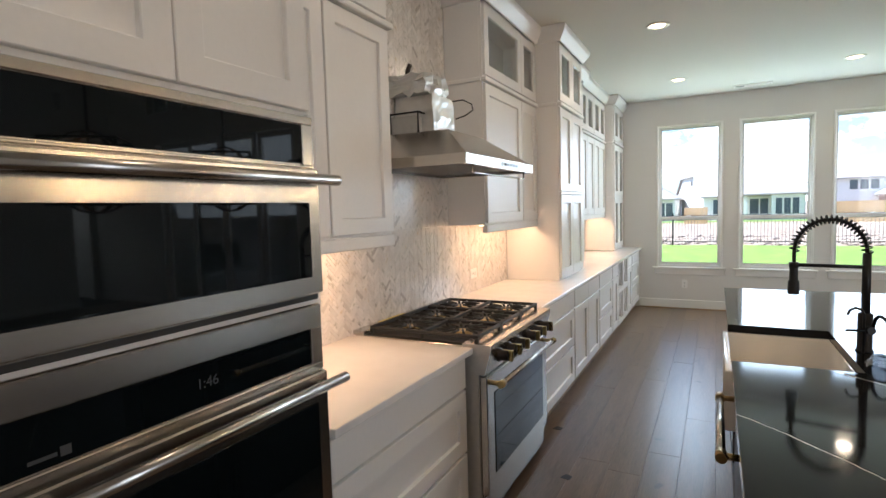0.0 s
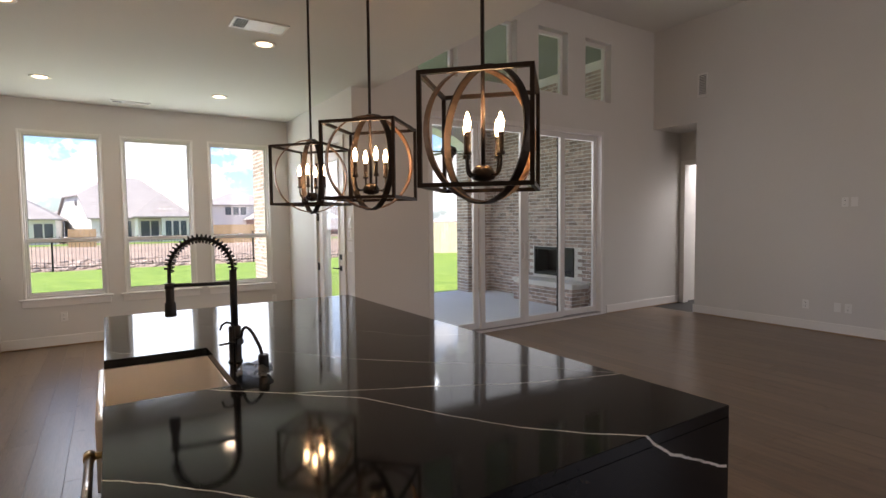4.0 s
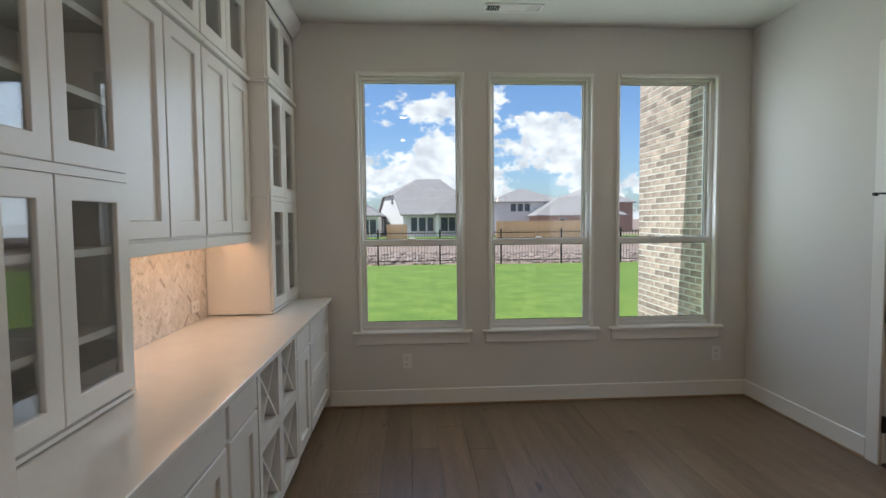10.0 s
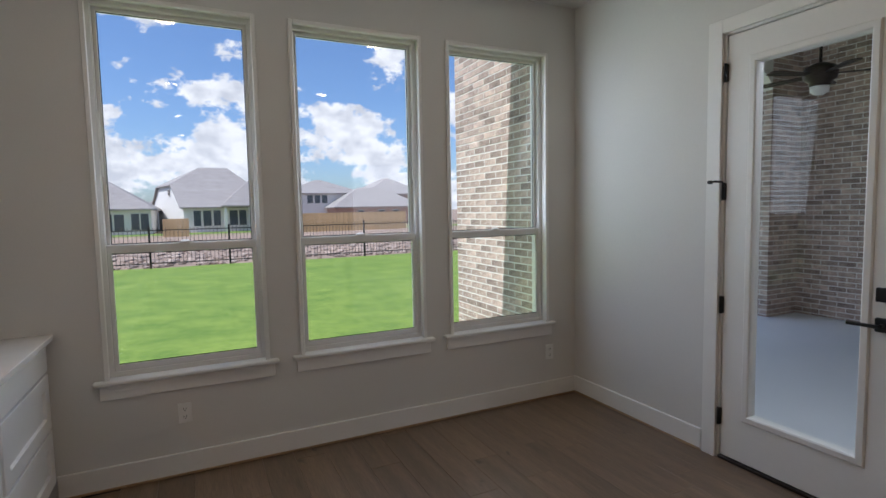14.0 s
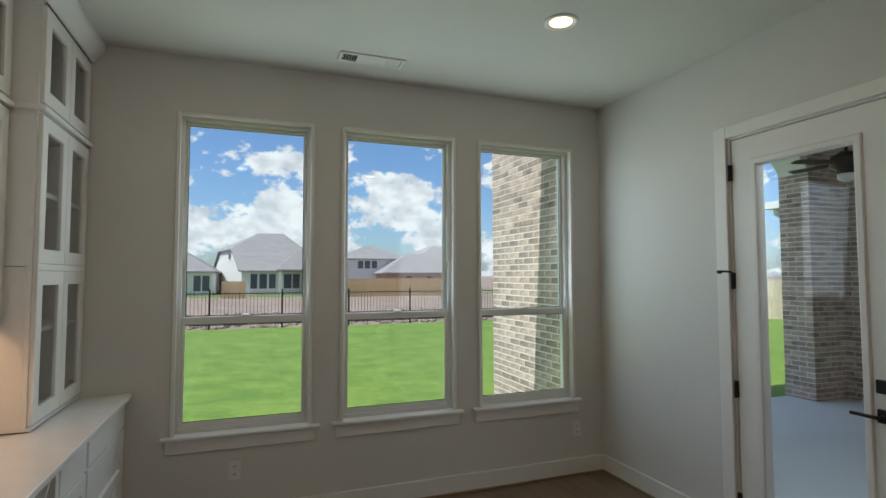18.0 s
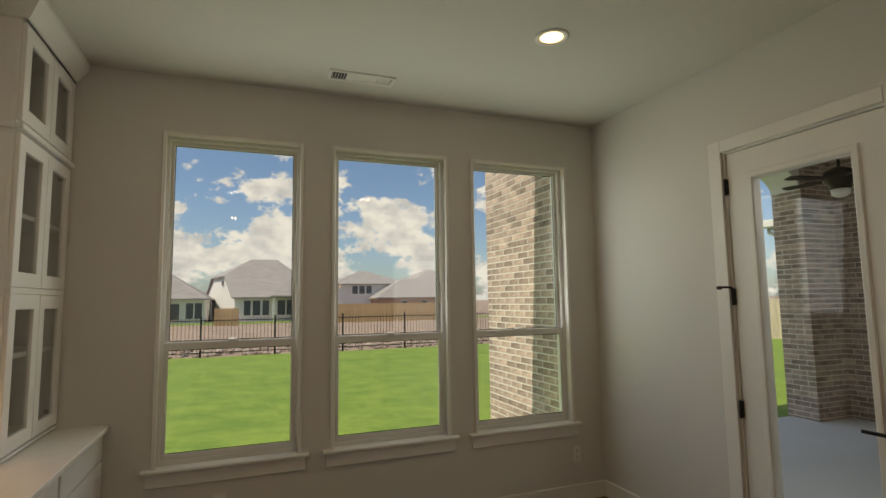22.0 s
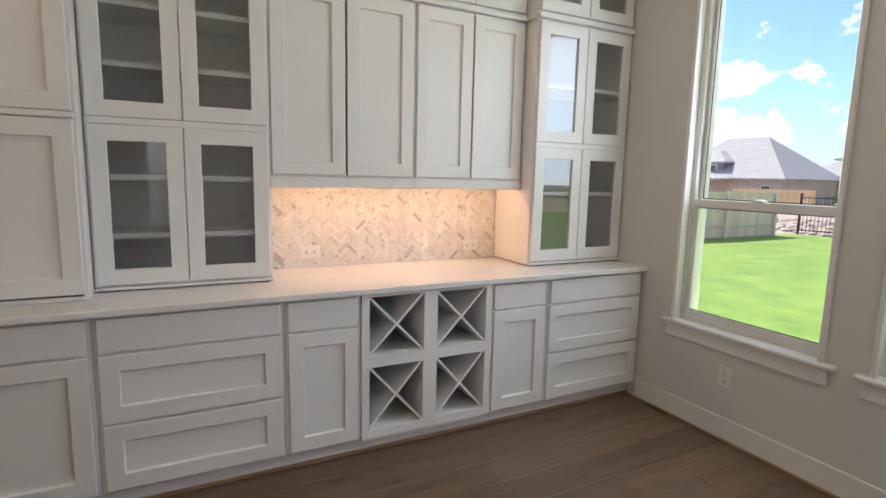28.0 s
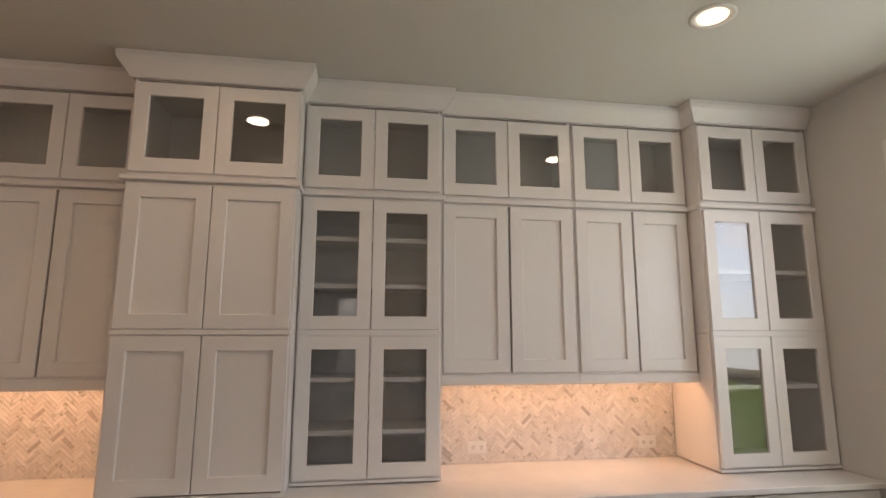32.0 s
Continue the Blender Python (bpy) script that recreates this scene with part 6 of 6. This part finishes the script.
def far_house(label, wall_mat, blocks, windows, roofs=()):
    """blocks: x0, x1, y0, y1, wall height, roof rise; windows: x, z, w, h on the front of block n."""
    z = -0.57
    h = thing("house", ((blocks[0][0] + blocks[0][1]) / 2, blocks[0][2], z), label, "house", "far houses")
    for bx0, bx1, by0, by1, wh, rise, *m in blocks:
        part("wall", boxes((bx0, bx1, by0, by1, z - 0.6, z + wh)), m[0] if m else wall_mat, h)
        if rise:
            r = bmesh.new()
            hip(r, bx0, bx1, by0, by1, z + wh + 0.18, rise)
            part("roof", r, M_SHINGLE, h)
    for row in roofs:
        r = bmesh.new()
        hip(r, *row, 0.3)
        part("porch_roof", r, M_SHINGLE, h)
    for n, wx, wz, ww, wh in windows:
        far_window(h, wx, blocks[n][2] - 0.01, z + wz, ww, wh)
    return h


# one-storey house, long white house, two-storey ones behind and beside
far_house("one-storey white house with grey hip roof", M_SIDING, [(-14.7, -4.5, 70, 83, 2.62, 3.6)], [(0, -13.6, 0.5, 0.8, 1.75), (0, -12.6, 0.5, 0.8, 1.75), (0, -11.6, 0.5, 0.8, 1.75), (0, -9.7, 0.2, 0.8, 2.0), (0, -8.6, 0.4, 0.9, 1.8), (0, -7.5, 0.4, 0.9, 1.8), (0, -6.0, 0.5, 0.75, 1.75), (0, -5.1, 0.5, 0.75, 1.75)])


def gabled_house():
    """White house: half-hipped gable to the west, hip to the east, and a porch in front."""
    z = -0.57
    h = thing("house", (4.6, 71, z), "white house with tall grey roof and back porch", "house", "far houses")
    e, mz, rz = 2.4, 5.0, 7.3
    fl, fr, br, bl = Vector((-1.3, 71, 0)), Vector((9.0, 71, 0)), Vector((8.4, 86, 0)), Vector((-5.2, 86, 0))
    up = Vector((0, 0, 1))
    mf, mb = fl.lerp(bl, 0.26), fl.lerp(bl, 0.74)
    w = bmesh.new()
    lo = [w.verts.new(p + up * (z - 0.6)) for p in (fl, fr, br, bl)]
    hi = [w.verts.new(p + up * e) for p in (fl, fr, br, bl)]
    top = [w.verts.new(p + up * mz) for p in (mb, mf)]
    for k in range(3):
        w.faces.new((lo[k], lo[k + 1], hi[k + 1], hi[k]))
    w.faces.new((lo[3], lo[0], hi[0], top[1], top[0], hi[3]))
    part("wall", w, M_SIDING, h)
    r = bmesh.new()
    out = Vector((-0.35, 0, 0))
    lift = up * 0.12
    v = [r.verts.new(p + lift) for p in (fl + out + Vector((0, -0.5, 0)) + up * (e - 0.2), fr + Vector((0.5, -0.5, 0)) + up * (e - 0.2), br + Vector((0.5, 0.5, 0)) + up * (e - 0.2), bl + out + Vector((0, 0.5, 0)) + up * (e - 0.2),
                                        mf + out + up * mz, mb + out + up * mz, Vector((0.6, 78.5, rz)), Vector((3.9, 78.5, rz)))]
    for f in ((0, 1, 7, 6, 4), (1, 2, 7), (2, 3, 5, 6, 7), (4, 6, 5)):
        r.faces.new([v[i] for i in f])
    rim = [v[i] for i in (0, 1, 2, 3, 5, 4)]
    low = [r.verts.new(p.co - up * 0.16) for p in rim]
    for k in range(6):
        r.faces.new((rim[k], low[k], low[(k + 1) % 6], rim[(k + 1) % 6]))
    bmesh.ops.recalc_face_normals(r, faces=r.faces[:])
    part("roof", r, M_SHINGLE, h)
    porch = bmesh.new()
    hip(porch, 2.9, 8.7, 69.2, 76.5, 2.45, 2.9, 0.3)
    part("porch_roof", porch, M_SHINGLE, h)
    part("porch_post", boxes((2.9, 3.2, 69.2, 69.5, z - 0.2, 2.3)), M_SIDING, h)
    part("sun_room", boxes((5.6, 8.6, 69.3, 70.99, z - 0.2, 2.3)), M_SIDING, h)
    for x in (6.3, 7.1, 7.9):
        far_window(h, x, 69.29, 0.15, 0.62, 1.75)
    part("wall_vent", boxes((-3.0, -2.75, 76.4, 77.2, 3.9, 4.5)), M_SHINGLE, h)
    for x, ww in ((0.1, 0.75), (1.15, 0.85), (2.2, 0.75), (4.0, 0.9), (5.0, 0.8)):
        far_window(h, x, 70.99, 0.15, ww, 1.75)


gabled_house()
far_house("two-storey tan brick house with grey roofs", M_REDBRICK, [(13.6, 26.0, 92, 104, 5.0, 2.5, M_SIDING), (20.0, 34.0, 86, 94, 2.6, 3.2)], [(0, 17.2, 3.5, 0.9, 1.3), (0, 18.4, 3.5, 0.9, 1.3), (0, 19.6, 3.5, 0.9, 1.3), (1, 24.0, 0.6, 1.0, 1.6), (1, 27.5, 0.6, 1.0, 1.6), (1, 30.0, 0.6, 1.0, 1.6)])
far_house("two-storey pale brick house with grey hip roof", M_REDBRICK, [(27.5, 39.0, 94, 108, 4.9, 3.2)], [(0, 31.0, 3.3, 1.0, 1.3), (0, 34.0, 3.3, 1.0, 1.3)])
far_house("two-storey navy house with grey roof", M_NAVY, [(-6.6, 0.5, 98, 108, 3.6, 2.0)], [(0, -2.6, 2.2, 1.2, 1.0), (0, -4.8, 2.2, 1.2, 1.0)])
far_house("two-storey charcoal and brick house with hip roofs", M_NAVY, [(-32.4, -21.2, 74, 86, 4.9, 2.7), (-32.5, -21.1, 73.85, 73.99, 2.45, 0, M_REDBRICK), (-34.3, -30.7, 69.2, 73.8, 2.45, 0, M_REDBRICK)],
          [(1, -26.3, 3.0, 1.0, 1.4), (1, -25.1, 3.0, 1.0, 1.4), (1, -23.9, 3.0, 1.0, 1.4), (1, -26.3, 0.5, 0.9, 1.5), (1, -25.1, 0.5, 1.1, 1.5), (1, -23.9, 0.5, 0.9, 1.5), (1, -29.7, 0.5, 0.9, 1.6), (1, -28.0, 0.1, 0.9, 1.9)],
          [(-34.4, -26.6, 69.2, 74.6, 2.0, 2.2)])
far_house("wide grey-roofed house with dormer and stone walls", M_STONEWALL, [(-41.0, -27.6, 55, 64, 2.35, 4.3), (-37.1, -33.9, 55.4, 60.0, 4.0, 1.2, M_NAVY)],
          [(0, -32.1, 0.7, 0.8, 0.9), (0, -30.9, 0.7, 0.8, 0.9), (0, -37.1, 0.7, 0.8, 0.9), (0, -36.1, 0.7, 0.8, 0.9), (0, -29.1, 0.6, 0.8, 1.2), (1, -35.9, 2.85, 0.6, 0.95), (1, -35.0, 2.85, 0.6, 0.95)],
          [(-40.5, -32.8, 53.4, 56.5, 1.9, 0.7)])

# corner of the house's far wing, with gutter and downspout
w = thing("wall_far_wing", (12.0, 9.6, -0.25), "brick corner of the far wing with white eave and downspout", "house wing", kind="structure")
part("wall", boxes((9.85, 14.0, 8.2, 11.3, -0.25, 2.95)), M_MORTAR, w)
part("soffit", boxes((9.35, 14.0, 8.0, 11.74, 2.95, 3.0)), M_SIDING, w)
part("gutter", boxes((9.24, 9.35, 8.0, 11.84, 2.94, 3.08), (9.35, 14.0, 11.74, 11.84, 2.94, 3.08), bevel=0.01), M_SIDING, w)
r = bmesh.new()
hip(r, 9.5, 14.0, 8.1, 11.6, 3.06, 1.3, 0.1)
part("roof", r, M_SHINGLE, w)
d = bmesh.new()
tube(d, [(9.45, 11.76, 2.95), (9.45, 11.76, 2.85), (9.55, 11.6, 2.75), (9.76, 11.4, 2.68), (9.8, 11.34, 2.55), (9.8, 11.34, -0.2)], 0.04, 8)
part("downspout", d, M_SIDING, w)


# rubble along the bank behind the iron fence
rnd = random.Random(4)
verts, faces = [], []
base = bmesh.new()
bmesh.ops.create_icosphere(base, subdivisions=1, radius=1)
shape = [v.co.copy() for v in base.verts]
tris = [[v.index for v in f.verts] for f in base.faces]
base.free()
for i in range(1500):
    x, y = rnd.uniform(-24, 16), 24.5 + 9 * rnd.random() ** 1.5
    r = rnd.uniform(0.05, 0.19)
    k = len(verts)
    verts += [(x + p.x * r * rnd.uniform(0.8, 1.5), y + p.y * r, ground_height(x, y) + 0.03 + p.z * r * 0.6 * rnd.uniform(0.7, 1.1)) for p in shape]
    faces += [[k + j for j in t] for t in tris]
me = bpy.data.meshes.new("rubble")
me.from_pydata(verts, [], faces)
me.materials.append(material("rubble_stone", (0.46, 0.38, 0.32), 0.9, second=(0.28, 0.21, 0.17), scale=6, mottle=1.5, per_object=0.3))
tagged(new("rubble", me), "loose brown rubble on the bank behind the fence", "rubble", kind="stuff")

# ---- single pieces: floor planks, marble herringbone, bricks ----
def planks():
    """Oak boards that run along y, bevelled, with uneven ends."""
    rnd = random.Random(7)
    w = 0.19
    meshes = {}
    near, far = [], []
    x = XW + 0.02
    while x < XR:
        x1 = min(x + w, XR)
        ymax = YW if x < XN else YS
        y = YB - rnd.random() * 2.0
        while y < ymax:
            l = rnd.choice((1.2, 1.5, 1.8, 2.1))
            a, b = max(y, YB), min(y + l, ymax)
            y += l
            if b - a < 0.05:
                continue
            (near if (-1.1 < x < 2.5 and b > 1.2) else far).append((x, x1, a, b))
        x = x1
    def bevelled(x0, x1, y0, y1):
        g, c = 0.0004, 0.0012
        lo = [(x0 + g, y0 + g, -0.012), (x1 - g, y0 + g, -0.012), (x1 - g, y1 - g, -0.012), (x0 + g, y1 - g, -0.012)]
        mid = [(p[0], p[1], -c) for p in lo]
        hi = [(x0 + g + c, y0 + g + c, 0), (x1 - g - c, y0 + g + c, 0), (x1 - g - c, y1 - g - c, 0), (x0 + g + c, y1 - g - c, 0)]
        return lo, mid, hi
    faces0 = [(8, 9, 10, 11), (4, 5, 9, 8), (5, 6, 10, 9), (6, 7, 11, 10), (7, 4, 8, 11), (0, 1, 5, 4), (1, 2, 6, 5), (2, 3, 7, 6), (3, 0, 4, 7)]
    for k, (x0, x1, y0, y1) in enumerate(near):
        if k >= 300:
            far.append((x0, x1, y0, y1))
            continue
        key = (round(x1 - x0, 3), round(y1 - y0, 3))
        if key not in meshes:
            lo, mid, hi = bevelled(0, x1 - x0, 0, y1 - y0)
            me = bpy.data.meshes.new("plank")
            me.from_pydata([*lo, *mid, *hi], [], faces0)
            me.materials.append(M_OAK)
            meshes[key] = me
        ob = new("plank", meshes[key])
        ob.location = (x0, y0, 0)
        ob.parent = floor
    verts, faces = [], []
    for x0, x1, y0, y1 in far:
        k = len(verts)
        lo, mid, hi = bevelled(x0, x1, y0, y1)
        verts += [*lo, *mid, *hi]
        faces += [[k + i for i in f] for f in faces0]
    me = bpy.data.meshes.new("planks")
    me.from_pydata(verts, [], faces)
    me.materials.append(M_OAK)
    ob = new("planks", me)
    ob.parent = floor
    tagged(ob, kind="stuff")


def oak():
    m = material("oak_planks", (0.215, 0.142, 0.09), 0.31, second=(0.12, 0.077, 0.047), scale=22, mottle=2.2, stretch=(7, 0.5, 1), per_object=0.16, bump=0.12, bump_scale=60)
    # knots and dark streaks, another set in every board
    nt = m.node_tree
    b = nt.nodes["Principled BSDF"]
    last = b.inputs["Base Color"].links[0].from_socket
    tc = nt.nodes.new("ShaderNodeTexCoord")
    info = nt.nodes.new("ShaderNodeObjectInfo")
    w = nt.nodes.new("ShaderNodeMath")
    w.operation, w.inputs[1].default_value = "MULTIPLY", 60.0
    nt.links.new(info.outputs["Random"], w.inputs[0])
    for stretch, scale, lo, hi, most in (((2.2, 1.2, 1.0), 4.5, 0.68, 0.74, 0.75), ((9.0, 0.7, 1.0), 2.2, 0.58, 0.74, 0.45)):
        mp = nt.nodes.new("ShaderNodeMapping")
        mp.inputs["Scale"].default_value = stretch
        nt.links.new(tc.outputs["Object"], mp.inputs["Vector"])
        n = node(nt, "ShaderNodeTexNoise", Scale=scale, Detail=3.0, Distortion=0.5)
        n.noise_dimensions = "4D"
        nt.links.new(mp.outputs[0], n.inputs["Vector"])
        nt.links.new(w.outputs[0], n.inputs["W"])
        r = nt.nodes.new("ShaderNodeMapRange")
        r.inputs["From Min"].default_value, r.inputs["From Max"].default_value, r.inputs["To Max"].default_value = lo, hi, most
        nt.links.new(n.outputs[0], r.inputs["Value"])
        mx = nt.nodes.new("ShaderNodeMix")
        mx.data_type = "RGBA"
        nt.links.new(r.outputs[0], mx.inputs["Factor"])
        nt.links.new(last, mx.inputs["A"])
        mx.inputs["B"].default_value = (0.05, 0.03, 0.02, 1)
        last = mx.outputs["Result"]
    nt.links.new(last, b.inputs["Base Color"])
    return m


M_OAK = oak()
planks()


def marble():
    """White marble: most of it pale, with patches of taupe and gold and a soft difference from slip to slip."""
    m = material("marble_tile", (0.82, 0.79, 0.76), 0.2, second=(0.71, 0.665, 0.62), scale=20, mottle=6, per_object=0.08)
    nt = m.node_tree
    b = nt.nodes["Principled BSDF"]
    last = b.inputs["Base Color"].links[0].from_socket
    tc = nt.nodes.new("ShaderNodeTexCoord")
    info = nt.nodes.new("ShaderNodeObjectInfo")
    geo = nt.nodes.new("ShaderNodeNewGeometry")
    both = nt.nodes.new("ShaderNodeMath")
    both.operation = "ADD"
    nt.links.new(info.outputs["Random"], both.inputs[0])
    nt.links.new(geo.outputs["Random Per Island"], both.inputs[1])
    for scale, lo, hi, colour, seed in ((19.0, 0.575, 0.69, (0.36, 0.345, 0.29, 1), 31.0), (15.0, 0.63, 0.74, (0.55, 0.42, 0.22, 1), 57.0), (30.0, 0.60, 0.71, (0.48, 0.46, 0.44, 1), 83.0)):
        # each slip is cut from another place in the stone
        w = nt.nodes.new("ShaderNodeMath")
        w.operation, w.inputs[1].default_value = "MULTIPLY", seed
        nt.links.new(both.outputs[0], w.inputs[0])
        n = node(nt, "ShaderNodeTexNoise", Scale=scale, Detail=4.0, Roughness=0.6, Distortion=0.6)
        n.noise_dimensions = "4D"
        nt.links.new(tc.outputs["Object"], n.inputs["Vector"])
        nt.links.new(w.outputs[0], n.inputs["W"])
        ramp = nt.nodes.new("ShaderNodeMapRange")
        ramp.inputs["From Min"].default_value, ramp.inputs["From Max"].default_value = lo, hi
        ramp.inputs["To Max"].default_value = 0.8
        nt.links.new(n.outputs[0], ramp.inputs["Value"])
        mx = nt.nodes.new("ShaderNodeMix")
        mx.data_type = "RGBA"
        nt.links.new(ramp.outputs[0], mx.inputs["Factor"])
        nt.links.new(last, mx.inputs["A"])
        mx.inputs["B"].default_value = colour
        last = mx.outputs["Result"]
    # one slip in twenty is grey-brown all over
    f = nt.nodes.new("ShaderNodeMath")
    f.operation, f.inputs[1].default_value = "MULTIPLY", 7.31
    nt.links.new(both.outputs[0], f.inputs[0])
    g = nt.nodes.new("ShaderNodeMath")
    g.operation = "FRACT"
    nt.links.new(f.outputs[0], g.inputs[0])
    few = nt.nodes.new("ShaderNodeMapRange")
    few.inputs["From Min"].default_value, few.inputs["From Max"].default_value, few.inputs["To Max"].default_value = 0.93, 0.99, 0.75
    nt.links.new(g.outputs[0], few.inputs["Value"])
    mx = nt.nodes.new("ShaderNodeMix")
    mx.data_type = "RGBA"
    nt.links.new(few.outputs[0], mx.inputs["Factor"])
    nt.links.new(last, mx.inputs["A"])
    mx.inputs["B"].default_value = (0.44, 0.40, 0.37, 1)
    nt.links.new(mx.outputs["Result"], b.inputs["Base Color"])
    return m


M_MARBLE = marble()
M_GROUT = material("pale_grout", (0.76, 0.73, 0.69), 0.9, grain=0.1, scale=90)
TW, TJ = 0.0195, 0.0011


def herringbone(parent, y0, y1, z0, z1, xf, keep=None, parts=False, limit=300):
    """Marble slips laid in upright herringbone, clipped to the field."""
    u = TW
    k = 4
    out = []
    c, s = math.cos(radians(45)), math.sin(radians(45))
    cy, cz = (y0 + y1) / 2, (z0 + z1) / 2
    R = int((abs(y1 - y0) + abs(z1 - z0)) / u) + 6
    for i in range(-R, R):
        for j in range(-R, R):
            # lattice: along (1,1)u and the step (k,-k)
            r = (i - j) % (2 * k)
            if r == 0:
                out.append((i, j))
    tiles = []
    for i, j in out:
        tiles.append((i * u, j * u, k * u, u))
        tiles.append(((i + k) * u, (j - k + 1) * u, u, k * u))
    result = []
    for a, b, w, h in tiles:
        corners = [(a + TJ / 2, b + TJ / 2), (a + w - TJ / 2, b + TJ / 2), (a + w - TJ / 2, b + h - TJ / 2), (a + TJ / 2, b + h - TJ / 2)]
        pts = [(cy + c * p - s * q, cz + s * p + c * q) for p, q in corners]
        poly = pts
        for axis, lim, sign in ((0, y0, 1), (0, y1, -1), (1, z0, 1), (1, z1, -1)):
            new_poly = []
            for n in range(len(poly)):
                p, q = poly[n], poly[(n + 1) % len(poly)]
                dp, dq = sign * (p[axis] - lim), sign * (q[axis] - lim)
                if dp >= 0:
                    new_poly.append(p)
                if (dp > 0) != (dq > 0) and dp != dq:
                    t = dp / (dp - dq)
                    new_poly.append((p[0] + t * (q[0] - p[0]), p[1] + t * (q[1] - p[1])))
            poly = new_poly
            if len(poly) < 3:
                break
        if len(poly) < 3:
            continue
        area = abs(sum(poly[n][0] * poly[(n + 1) % len(poly)][1] - poly[(n + 1) % len(poly)][0] * poly[n][1] for n in range(len(poly)))) / 2
        if area < 4e-5:
            continue
        result.append(poly)
    joined_v, joined_f = [], []
    count = 0
    whole = {}
    for poly in result:
        my, mz = sum(p[0] for p in poly) / len(poly), sum(p[1] for p in poly) / len(poly)
        if keep and not keep(my, mz):
            continue
        n = len(poly)
        v = [(xf - 0.006, p[0] - my, p[1] - mz) for p in poly] + [(xf, p[0] - my + (my - p[0]) * 0.03, p[1] - mz + (mz - p[1]) * 0.03) for p in poly]
        f = [[n + q for q in range(n)]] + [[q, (q + 1) % n, n + (q + 1) % n, n + q] for q in range(n)]
        if parts and count < limit:
            key = tuple((round(a, 4), round(b, 4)) for _, a, b in v[:n])
            if key not in whole:
                me = bpy.data.meshes.new("tile")
                me.from_pydata(v, [], f)
                me.materials.append(M_MARBLE)
                whole[key] = me
            ob = new("tile", whole[key])
            ob.parent = parent
            ob.location = Vector((0, my, mz)) - PLACE[parent]
            count += 1
        else:
            k0 = len(joined_v)
            joined_v += [Vector((a, b + my, d + mz)) - PLACE[parent] for a, b, d in v]
            joined_f += [[k0 + q for q in g] for g in f]
    if joined_v:
        me = bpy.data.meshes.new("tiles")
        me.from_pydata(joined_v, [], joined_f)
        me.materials.append(M_MARBLE)
        ob = new("tiles", me)
        ob.parent = parent
        tagged(ob, kind="stuff")


def backsplash(y0, y1, z0, z1, label, parts):
    b = thing("backsplash", (XW, (y0 + y1) / 2, z0), label, "backsplash", "marble backsplashes", kind="structure")
    part("grout_bed", boxes((XW + 0.001, XW + 0.010, y0, y1, z0, z1)), M_GROUT, b)
    herringbone(b, y0, y1, z0, z1, XW + 0.014, parts=parts)


backsplash(5.864, 7.426, 0.915, 1.454, "white marble herringbone tile backsplash", True)
backsplash(0.932, 4.236, 0.915, 1.454, "white marble herringbone tile backsplash", True)
backsplash(1.907, 3.078, 1.455, 3.098, "white marble herringbone tile above the range", False)

# bricks: single ones where the window looks on, the rest joined
brick_face(wing, (WX0, WY1, -0.2), -90, WY1 - YW - 0.2, 0.0, 4.4, keep=lambda a, b, z: a < 1.75 and 0.73 < z < 2.35, parts=True)
brick_face(wing, (WX0, WY1, -0.2), -90, WY1 - YW - 0.2, 0.0, 4.4, keep=lambda a, b, z: not (0.73 < z < 2.35 and a < 1.75))
brick_face(wing, (WX1, WY1, -0.2), 180, WX1 - WX0, 0, 4.4)
brick_face(wing, (WX1, YW + 0.2, -0.2), 90, WY1 - YW - 0.2, 0, 4.4)
brick_face(pil, (6.78, 9.70, -0.2), -90, 0.42, 0, 4.4)
brick_face(pil, (6.78, 9.28, -0.2), 0, PX1 - 6.78, 0, 4.4)
fire = lambda a, b, z: not ((9.28 - b) < fire_y1 + 0.04 and (9.28 - a) > fire_y0 - 0.04 and fz0 - 0.04 < z - 0.2 + BH and z - 0.2 < fz1 + 0.04)
brick_face(pil, (PX1, 9.28, -0.2), -90, 9.28 - YS - 0.2, 0, 4.4, keep=fire)
brick_face(pil, (PX1 - 0.45, 7.98, -0.03), -90, 1.56, 0, 0.37)
brick_face(pil, (PX1 - 0.45, 6.42, -0.03), 0, 0.44, 0, 0.37)
